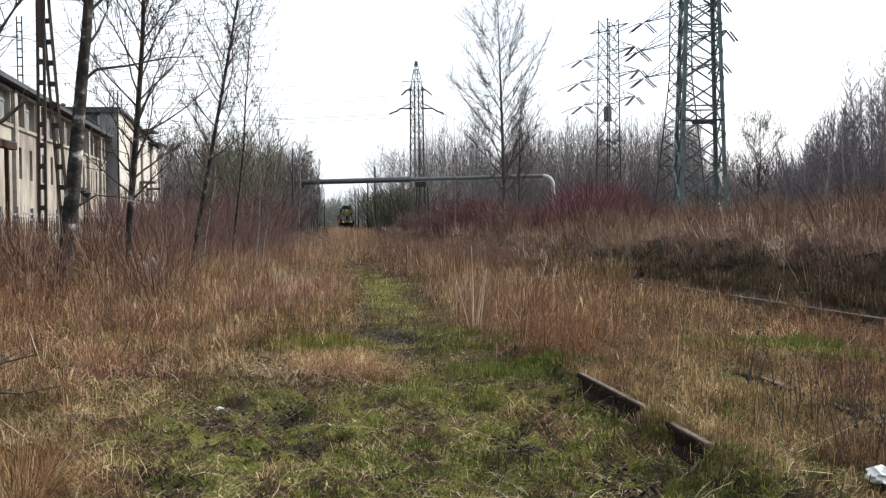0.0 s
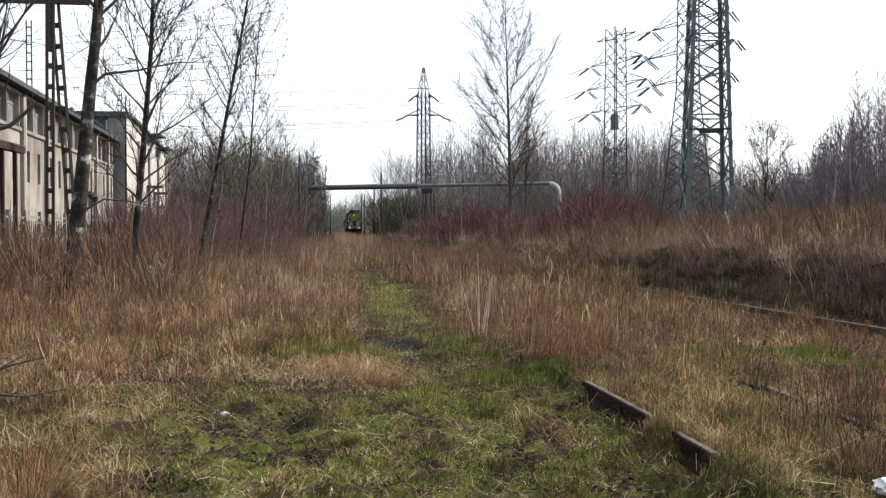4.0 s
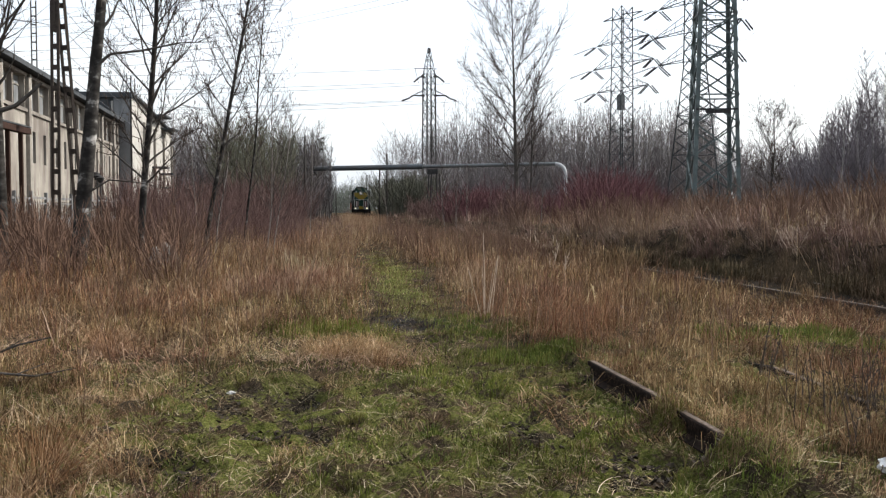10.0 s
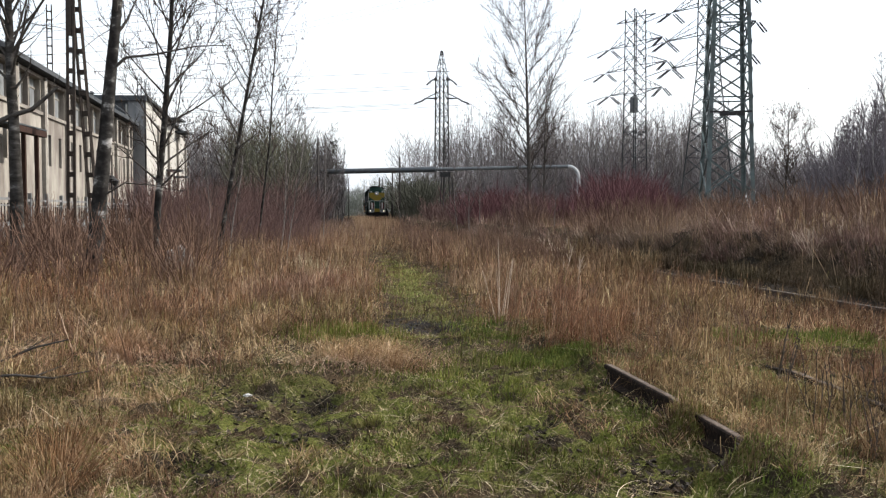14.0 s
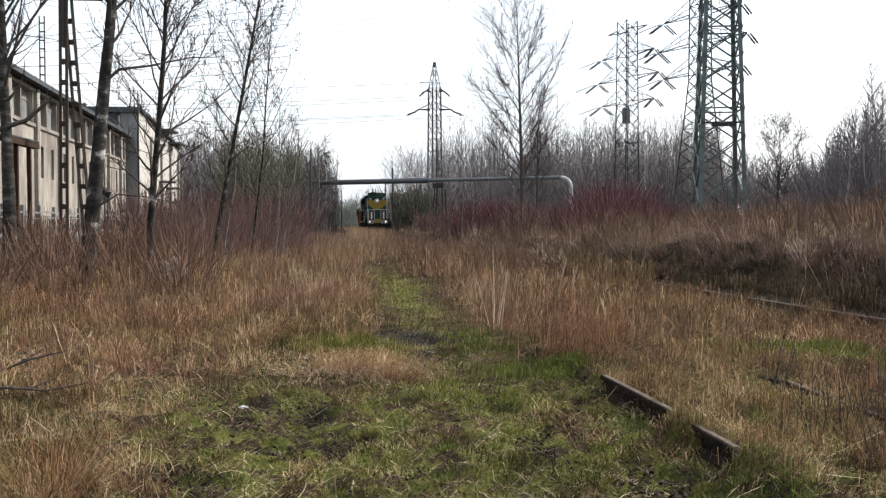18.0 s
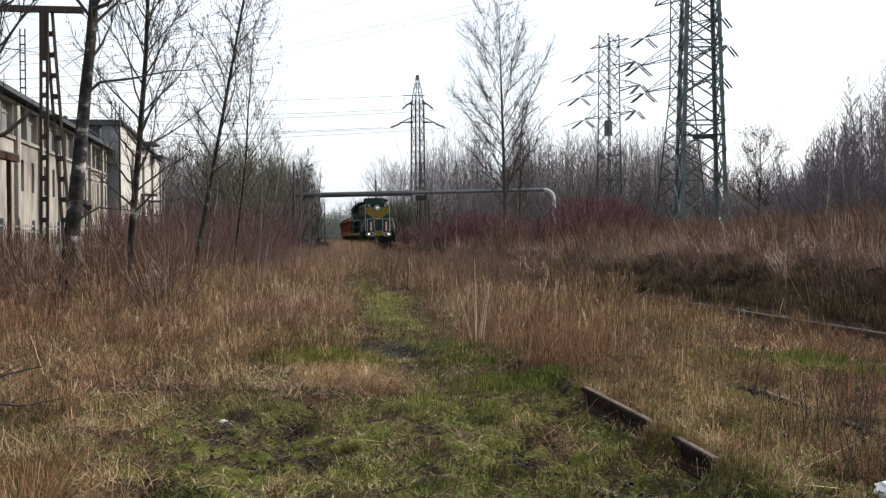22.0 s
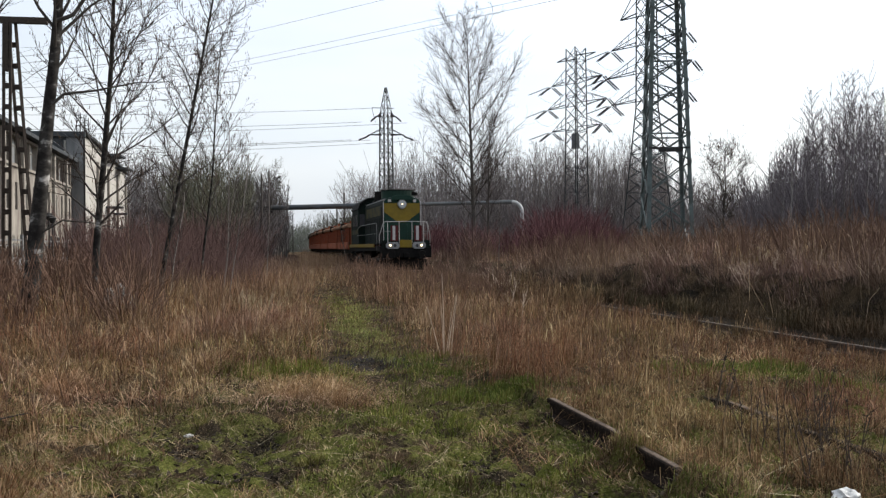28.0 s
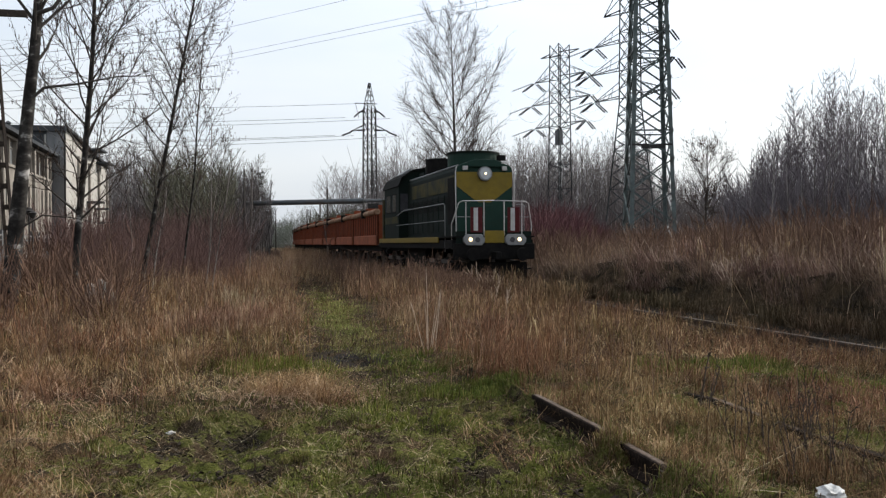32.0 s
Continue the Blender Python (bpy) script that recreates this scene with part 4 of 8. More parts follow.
def build_fence():
    f = thing("yard_fence", "grey concrete and rail fence before the works", "fence")
    d = Vector((-0.07, 1, 0)).normalized()
    o = Vector((-11.6, 20, 0))
    for i in range(17):
        p = o + d * (i * 2.6)
        z = float(ground_z(p.x, p.y))
        part("post", Geo().box(p.x, p.y, z + 1.0, 0.13, 0.13, 2.3), CONCRETE, f)
        q = o + d * ((i + 1) * 2.6)
        if i < 16:
            for h, t in ((1.86, 0.09), (1.62, 0.05)):
                part("rail", Geo().beam((p.x, p.y, z + h), (q.x, q.y, z + h), 0.06, t), CONCRETE, f)
            part("panel", Geo().beam((p.x, p.y, z + 0.55), (q.x, q.y, z + 0.55), 0.05, 0.9), CONCRETE, f)
            for k in range(1, 7):
                c = p.lerp(q, k / 7)
                part("bar", Geo().box(c.x, c.y, z + 1.35, 0.03, 0.03, 0.7), DARK_STEEL, f)
    lamp = thing("yard_lamp", "small old yard lamp on a thin post", "lamp", m=pose(-13.3, 52.5, 0))
    part("post", Geo().tube((0, 0, 0), (0, 0, 3.1), 0.05, 0.04, 8), DARK_STEEL, lamp)
    part("head", Geo().tube((0, 0, 3.1), (0, 0, 3.32), 0.08, 0.26, 10).tube((0, 0, 3.32), (0, 0, 3.46), 0.26, 0.08, 10), DARK_STEEL, lamp)


build_fence()


def ladder_leg(parent, a, b, w, step, bar, side):
    """Two flats with battens between them."""
    a, b, side = Vector(a), Vector(b), Vector(side) * (w / 2)
    g = Geo()
    for s in (-1, 1):
        g.beam(a + side * s, b + side * s, bar, bar * 1.3)
    part("leg", g, MAST, parent)
    k = int((b - a).length / step)
    for i in range(1, k):
        c = a.lerp(b, i / k)
        part("batten", Geo().box(0, 0, 0, w, bar * 1.1, 0.2, Matrix.Translation(c) @ pose(0, 0, 0, 0, 0, -14)), MAST, parent)


def build_gantry():
    t = thing("gantry_mast", "rusty battened steel gantry mast with a crossbeam", "mast", m=pose(-11.25, 38.0, 0, 0, 0, 0))
    sd = (math.cos(radians(-14)), math.sin(radians(-14)), 0)
    ladder_leg(t, (0.02, 0, -0.3), (0.12, 0, 10.4), 0.27, 0.8, 0.08, sd)
    ladder_leg(t, (0.85, 0.6, -0.3), (0.24, 0.2, 10.4), 0.3, 0.8, 0.08, sd)
    part("plate", Geo().beam((0.1, 0.05, 8.5), (0.12, 0.05, 10.4), 0.3, 0.12), MAST, t)
    part("crossbeam", Geo().box(-1.2, 0.1, 10.52, 5.6, 0.22, 0.24), MAST, t)
    part("leg", Geo().beam((-3.8, 0.1, -0.3), (-3.6, 0.1, 10.4), 0.26), MAST, t)
    t2 = thing("lattice_post", "thin lattice post behind the works roof", "mast", m=pose(-17.6, 56, 0))
    for s in (-0.14, 0.14):
        part("leg", Geo().beam((s, 0, 0), (s, 0, 13.6), 0.06), MAST, t2)
    for i in range(11):
        part("batten", Geo().box(0, 0, 8.2 + i * 0.5, 0.28, 0.06, 0.07), MAST, t2)


build_gantry()


# ---- wires ----
def wire(a, b, sag, r, group):
    a, b = Vector(a), Vector(b)
    pts = [a.lerp(b, i / 24) - Vector((0, 0, sag * (1 - (2 * i / 24 - 1) ** 2))) for i in range(25)]
    whole("power_line", Geo().pipe(pts, r, 4), WIRE, "thin dark overhead power wire", "power line", group)


def build_wires():
    # spans that leave the slim pylon to the left
    for z, x in ((19.0, 8.9), (19.0, 19.5), (21.9, 10.6), (21.9, 18.0), (24.2, 12.4), (19.0, 12.0)):
        wire((x, 149, z), (x - 150, 118 + x, z - 1.0 - (x - 9) * 0.12), 2.6, 0.03, "distant spans")
    # spans that cross overhead, sloping down to the far left
    for x, y, z in ((-4.7, 95, 21.2), (-4.7, 96, 22.0), (-5.5, 95, 24.3), (-9.0, 95, 27.5)):
        wire((x - 46, y + 49, z - 1.2), (x + 80, y - 84, z + 1.5), 0.8, 0.016, "overhead spans")
    for k in range(4):
        wire((-11.2, 38, 9.9 - k * 0.9), (-22 + 0.4 * k, 160, 9.0 - k * 0.7), 0.7, 0.014, "yard spans")
    for a, b in (((-39.3, 103.2, 21.0), (-3.2, 52.1, 13.6)),
                 ((-39.3, 103.2, 20.3), (-3.2, 52.1, 13.2)),
                 ((-39.5, 103.2, 19.4), (-3.2, 52.1, 12.6)),
                 ((-39.5, 103.2, 18.1), (-3.2, 52.1, 11.4)),
                 ((-39.5, 103.2, 17.1), (-3.2, 52.1, 10.8)),
                 ((-39.5, 103.2, 16.2), (-3.2, 52.1, 10.1))):
        wire(a, b, 0.25, 0.017, "works spans")


build_wires()

# ---- the train ----
# body green darker than the nose's: the side's shade is put into it
GREEN = material("shade_dark_green_paint", [(0.003, 0.0075, 0.0062), (0.0055, 0.012, 0.0098)], 0.8, 0, 3, 0.05, dirt=(0.009, 0.012, 0.009), coarse=0.15, spec=0.12)
GREEN_LIGHT = material("green_paint", [(0.006, 0.024, 0.017), (0.009, 0.034, 0.024)], 0.7, 0, 3, 0.05, dirt=(0.01, 0.026, 0.018), coarse=0.12, spec=0.2)
YELLOW = material("yellow_paint", [(0.14, 0.095, 0.004), (0.185, 0.127, 0.006)], 0.55, 0, 4, 0.05, dirt=(0.11, 0.08, 0.012), coarse=0.12, spec=0.3)
# faded stripe colour, also darkened for the shade on the side
FADED = material("faded_yellow_paint", [(0.045, 0.038, 0.008), (0.085, 0.068, 0.012)], 0.65, 0, 3, 0.05, dirt=(0.012, 0.016, 0.011), coarse=0.5, coarse_scale=1.3)
BLACK = material("sooty_black", [(0.004, 0.004, 0.0045), (0.012, 0.011, 0.010)], 0.85, 0.0, 6, 0.2, spec=0.08)
GREY_LAMP = material("grey_lamp_housing", [(0.16, 0.165, 0.17), (0.24, 0.24, 0.24)], 0.5, 0.2, 6, 0.05)
RED = material("faded_red_paint", [(0.055, 0.01, 0.011), (0.08, 0.016, 0.017)], 0.6, 0, 5, 0.05)
WHITE = material("off_white_paint", [(0.34, 0.33, 0.32), (0.46, 0.45, 0.44)], 0.6, 0, 6, 0.05)
LENS_ON = material("lit_lamp", [(0.9, 0.8, 0.6), (1, 0.95, 0.85)], 0.3, 0, 3, 0.0, glow=((1.0, 0.76, 0.42), 3.0))
LENS_OFF = material("dark_lamp_glass", [(0.03, 0.03, 0.035), (0.06, 0.06, 0.065)], 0.15, 0, 3, 0.0, spec=0.6)
LENS_HEAD = material("headlamp_glass", [(0.25, 0.27, 0.29), (0.4, 0.42, 0.44)], 0.2, 0.3, 3, 0.0, glow=((1.0, 0.95, 0.85), 0.02))
ORANGE = material("worn_orange_paint", [(0.145, 0.033, 0.014), (0.215, 0.05, 0.02)], 0.85, 0, 4, 0.1, dirt=(0.16, 0.055, 0.03), coarse=0.15, coarse_scale=1.2)
# darker orange for the panels between the ribs
ORANGE_DARK = material("dark_orange_paint", [(0.03, 0.01, 0.006), (0.06, 0.017, 0.009)], 0.9, 0, 4, 0.1, spec=0.05)
ORANGE_PALE = material("faded_orange_paint", [(0.2, 0.06, 0.03), (0.3, 0.1, 0.055)], 0.85, 0, 4, 0.1, dirt=(0.14, 0.055, 0.035), coarse=0.15, coarse_scale=1.2)
PALE_RAIL = material("pale_rusted_rim", [(0.2, 0.12, 0.075), (0.34, 0.24, 0.16)], 0.8, 0, 5, 0.1, dirt=(0.16, 0.06, 0.03), coarse=0.2, coarse_scale=0.7)
STEEL = material("wheel_steel", [(0.05, 0.045, 0.042), (0.10, 0.09, 0.085)], 0.6, 0.5, 8, 0.1)

V, NOSE_32 = 4.97, 30.5
LOCO_HALF = 7.4


def wheelset(parent, y, r):
    g = Geo()
    for s in (-1, 1):
        g.tube((s * 0.69, 0, 0), (s * 0.82, 0, 0), r, n=20)
        g.tube((s * 0.66, 0, 0), (s * 0.70, 0, 0), r + 0.03, n=20)
        for k in range(5):
            a = 2 * math.pi * k / 5
            g.box(s * 0.83, 0.6 * r * math.cos(a), 0.6 * r * math.sin(a), 0.03, 0.12, 0.12)
    g.tube((-0.8, 0, 0), (0.8, 0, 0), 0.09, n=10)
    return part("wheelset", g, STEEL, parent, m=pose(0, y, r))


def hood_outline(hw, z0, z1, r):
    pts = [(-hw, z0), (hw, z0)]
    for k in range(5):
        a = math.pi / 2 * k / 4
        pts.append((hw - r + r * math.cos(a), z1 - r * 0.6 + r * 0.6 * math.sin(a)))
    pts.append((0, z1 + 0.05))
    for k in range(5):
        a = math.pi / 2 + math.pi / 2 * k / 4
        pts.append((-hw + r + r * math.cos(a), z1 - r * 0.6 + r * 0.6 * math.sin(a)))
    return pts


def build_loco():
    t = thing("diesel_locomotive", "dark green diesel locomotive with a yellow nose chevron", "locomotive")
    F = -LOCO_HALF
    # frame and running plate
    part("frame", Geo().box(0, 0, 1.36, 2.9, 2 * LOCO_HALF - 0.3, 0.30), BLACK, t, bevel=0.02)
    for s in (-1, 1):
        part("sill", Geo().box(s * 1.475, 0.75, 1.53, 0.05, 2 * LOCO_HALF - 2.6, 0.2), YELLOW, t, "yellow sill stripe", bevel=0.01)
        part("walkway", Geo().box(s * 1.24, -1.0, 1.62, 0.5, 10.6, 0.05), BLACK, t)
    part("front_platform", Geo().box(0, F + 0.75, 1.62, 2.9, 1.5, 0.05), BLACK, t)
    # long hood, its nose and the roof gear
    hood = part("hood", Geo().prism(hood_outline(1.02, 1.6, 4.22, 0.42), F + 1.25, 2.2), GREEN, t, smooth=False)
    nose = part("nose", Geo().prism(hood_outline(1.035, 1.62, 4.24, 0.42), F + 1.17, F + 1.26), GREEN_LIGHT, t, "green nose end", bevel=0.02)
    y = F + 1.155
    chev = [(-1.03, 3.92), (1.03, 3.92), (1.03, 3.42), (0.93, 3.36), (0.36, 2.93), (0.22, 2.85), (-0.22, 2.85), (-0.36, 2.93), (-0.93, 3.36), (-1.03, 3.42)]
    part("chevron", Geo().prism(chev, y, y + 0.012), YELLOW, nose, "yellow chevron")
    part("door", Geo().box(0, y - 0.005, 2.2, 0.62, 0.03, 1.1), GREEN_LIGHT, nose, bevel=0.015)
    for s in (-1, 1):
        part("side_stripe", Geo().box(s * 1.028, -2.4, 3.55, 0.02, 7.4, 0.55), FADED, hood, "faded yellow stripe")
        for k in range(8):
            part("hood_door", Geo().box(s * 1.03, F + 2.4 + k * 0.92, 2.5, 0.025, 0.82, 1.35), GREEN, hood, bevel=0.008)
            g = Geo()
            for j in range(7):
                g.box(s * 1.05, F + 2.4 + k * 0.92, 2.65 + j * 0.07, 0.02, 0.6, 0.03)
            part("louvre", g, BLACK, hood)
        part("grab_rail", Geo().pipe([(s * 1.06, F + 1.1, 1.7), (s * 1.08, F + 1.1, 3.9), (s * 1.02, F + 1.2, 4.1)], 0.022, 6), WHITE, nose)
        part("marker_lamp", Geo().box(s * 0.72, y - 0.05, 4.05, 0.17, 0.12, 0.15), WHITE, nose, "small white marker lamp", bevel=0.02)
        part("radiator_grille", Geo().box(s * 1.035, F + 1.9, 2.9, 0.03, 0.9, 1.7), BLACK, hood)
    for s in (-1, 1):
        # thin pale tube added for the light caught along the hood's edge
        part("roof_rail", Geo().tube((s * 0.93, F + 1.3, 4.16), (s * 0.93, 2.15, 4.16), 0.03, n=6), GREY_LAMP, hood, "pale tube for the lit edge along the hood")
    part("nose_cap", Geo().prism([(-0.62, 4.1), (0.62, 4.1), (0.62, 4.28), (0.35, 4.36), (-0.35, 4.36), (-0.62, 4.28)], F + 1.05, F + 2.0), GREEN_LIGHT, t, bevel=0.02)
    fan = part("fan_housing", Geo().tube((0, F + 2.65, 4.2), (0, F + 2.65, 4.7), 0.94, 0.94, 28), GREEN_LIGHT, t, "round radiator fan housing", smooth=False)
    part("fan_rim", Geo().tube((0, F + 2.65, 4.66), (0, F + 2.65, 4.73), 0.98, 0.98, 28), GREEN, fan)
    part("fan_bracket", Geo().box(0.85, F + 1.9, 4.5, 0.3, 0.16, 0.2), BLACK, fan)
    part("exhaust_stack", Geo().tube((0.0, 0.3, 4.2), (0.0, 0.3, 4.95), 0.64, 0.64, 20), BLACK, t, "sooty exhaust housing")
    part("roof_box", Geo().box(0.0, 1.6, 4.32, 1.1, 1.0, 0.3), GREEN, t, bevel=0.04)
    # headlamp
    hl = part("headlamp", Geo().tube((0, y - 0.12, 3.86), (0, y + 0.05, 3.86), 0.25, 0.27, 20), GREY_LAMP, t, "round grey headlamp")
    part("lens", Geo().tube((0, y - 0.14, 3.86), (0, y - 0.115, 3.86), 0.2, 0.21, 20), LENS_HEAD, hl)
    part("bulb", Geo().tube((0, y - 0.155, 3.86), (0, y - 0.135, 3.86), 0.04, 0.04, 12), LENS_ON, hl, "lit bulb")
    # front sill with paired lamps, boards and rails
    f = F
    part("buffer_beam", Geo().box(0, f + 0.02, 1.12, 2.9, 0.1, 0.55), BLACK, t, bevel=0.02)
    part("front_panel", Geo().box(0, f - 0.0, 1.62, 0.7, 0.08, 0.42), YELLOW, t, "yellow front panel", bevel=0.015)
    part("front_plate", Geo().box(0, f + 0.06, 1.56, 2.7, 0.05, 0.5), GREEN, t)
    for s in (-1, 1):
        g = Geo().prism([(s * 0.74 + p, 1.52 + q) for p, q in ((-0.38, -0.06), (-0.27, -0.19), (0.27, -0.19), (0.38, -0.06), (0.38, 0.06), (0.27, 0.19), (-0.27, 0.19), (-0.38, 0.06))], f - 0.1, f + 0.05)
        box = part("lamp_housing", g, GREY_LAMP, t, "grey oval lamp housing", bevel=0.02)
        part("lens", Geo().tube((s * 0.87, f - 0.125, 1.53), (s * 0.87, f - 0.1, 1.53), 0.06, 0.065, 14), LENS_ON, box, "lit lamp")
        part("lens", Geo().tube((s * 0.62, f - 0.12, 1.52), (s * 0.62, f - 0.1, 1.52), 0.085, 0.09, 14), LENS_OFF, box, "unlit lamp")
        board = part("warning_board", Geo().box(s * 0.66 + 0.03, f + 0.02, 2.2, 0.42, 0.03, 0.86), RED, t, "red and white warning board")
        part("stripe", Geo().box(s * 0.66 - 0.0, f + 0.0, 2.22, 0.15, 0.02, 0.78), WHITE, board)
        bf = part("buffer", Geo().tube((s * 0.875, f, 1.02), (s * 0.875, f - 0.42, 1.02), 0.1, 0.1, 12).tube((s * 0.875, f - 0.42, 1.02), (s * 0.875, f - 0.47, 1.02), 0.23, 0.22, 16), BLACK, t)
        # rail that wraps the platform corner
        part("handrail", Geo().pipe([(s * 1.42, f + 0.35, 1.2), (s * 1.44, f + 0.3, 2.05), (s * 1.24, f + 0.05, 2.78), (s * 1.12, f + 0.03, 2.84), (0, f + 0.03, 2.86)], 0.017, 7), WHITE, t, "white tube handrail", smooth=True)
        for x, z1 in ((1.0, 2.8), (0.36, 2.84)):
            part("rail_post", Geo().tube((s * x, f + 0.03, 1.66), (s * x, f + 0.03, z1), 0.018, n=6), WHITE, t)
        part("mid_rail", Geo().tube((s * 1.3, f + 0.04, 2.3), (s * 0.36, f + 0.03, 2.3), 0.014, n=6), GREY_LAMP, t)
        # steps at the corners
        for k in range(3):
            part("step", Geo().box(s * 1.36, f + 0.75, 0.5 + k * 0.36, 0.3, 0.6, 0.04), BLACK, t)
        part("handrail", Geo().pipe([(s * 1.45, f + 1.15, 1.1), (s * 1.46, f + 1.15, 2.74), (s * 1.46, f + 1.35, 2.8), (s * 1.46, 1.0, 2.8), (s * 1.46, 2.6, 2.62)], 0.017, 7), GREY_LAMP, t, "white side handrail", smooth=True)
        part("mid_rail", Geo().tube((s * 1.46, f + 1.2, 2.2), (s * 1.46, 2.6, 2.2), 0.01, n=6), GREY_LAMP, t)
        for k in (1, 3):
            part("rail_post", Geo().tube((s * 1.46, f + 1.6 + k * 2.0, 1.6), (s * 1.46, f + 1.6 + k * 2.0, 2.74), 0.008, n=6), BLACK, t)
    part("coupler", Geo().box(0, f - 0.25, 0.98, 0.22, 0.5, 0.26), BLACK, t, bevel=0.03)
    part("snow_plough", Geo().box(0, f + 0.25, 0.45, 2.5, 0.06, 0.6), BLACK, t)
    # cab across the full width with an arched roof
    cab = part("cab", Geo().prism([(-1.44, 1.55), (1.44, 1.55), (1.44, 3.92), (1.26, 4.27), (0.8, 4.59), (0, 4.74), (-0.8, 4.59), (-1.26, 4.27), (-1.44, 3.92)], 2.2, 5.7), GREEN, t, "green cab", bevel=0.03)
    part("cab_roof", Geo().prism([(-1.5, 3.92), (-1.32, 4.32), (-0.84, 4.65), (0, 4.8), (0.84, 4.65), (1.32, 4.32), (1.5, 3.92), (1.46, 3.9), (1.28, 4.27), (0.8, 4.6), (0, 4.75), (-0.8, 4.6), (-1.28, 4.27), (-1.46, 3.9)], 2.05, 5.9), BLACK, cab)
    for s in (-1, 1):
        for yy, w in ((3.2, 0.8), (4.6, 0.9)):
            win = part("window", Geo().box(s * 1.442, yy, 3.2, 0.02, w, 0.75), LENS_OFF, cab, "dark cab window")
            part("window_head", Geo().box(s * 1.445, yy, 3.6, 0.03, w + 0.1, 0.05), BLACK, cab)
            part("window_sill", Geo().box(s * 1.445, yy, 2.8, 0.03, w + 0.1, 0.05), BLACK, cab)
        part("front_window", Geo().box(s * 1.2, 2.19, 3.2, 0.34, 0.03, 0.8), LENS_OFF, cab, "dark cab window")
        part("cab_stripe", Geo().box(s * 1.445, 3.95, 2.45, 0.02, 3.2, 0.3), FADED, cab, "faded yellow band")
    part("roof_hatch", Geo().box(0, 0, 0, 0.6, 1.5, 0.06, pose(-0.95, 3.6, 4.62, 0, -33, 0)), GREY_LAMP, cab, "grey roof hatch")
    part("rear_hood", Geo().prism(hood_outline(1.0, 1.6, 2.9, 0.3), 5.7, 6.9), GREEN, t, bevel=0.02)
    for s in (-1, 1):
        part("rear_post", Geo().box(s * 1.4, 6.1, 2.55, 0.1, 0.3, 1.9), FADED, t, "dull yellow rear step board", bevel=0.01)
        part("buffer", Geo().tube((s * 0.875, -f, 1.02), (s * 0.875, 0.45 - f, 1.02), 0.14, 0.14, 12), BLACK, t)
    part("fuel_tank", Geo().box(0, 0, 0.8, 2.3, 3.6, 0.8), BLACK, t, bevel=0.08)
    for c in (-4.3, 4.3):
        bg = part("bogie", Geo().box(-1.08, c, 0.62, 0.16, 4.9, 0.34).box(1.08, c, 0.62, 0.16, 4.9, 0.34).box(0, c, 0.75, 2.0, 0.5, 0.25), BLACK, t, "black three-axle bogie frame", bevel=0.03)
        for s in (-1, 1):
            for k in (-1.85, 0, 1.85):
                part("axle_box", Geo().box(s * 1.2, c + k, 0.53, 0.16, 0.36, 0.36), BLACK, bg)
            for k in (-0.95, 0.95):
                part("spring", Geo().box(s * 1.19, c + k, 0.75, 0.1, 0.9, 0.14), STEEL, bg)
    for c in (-4.3, 4.3):
        for k in (-1.85, 0, 1.85):
            wheelset(t, c + k, 0.525)
    return t


WAGON_PITCH, WAGON_HALF = 8.95, 4.3


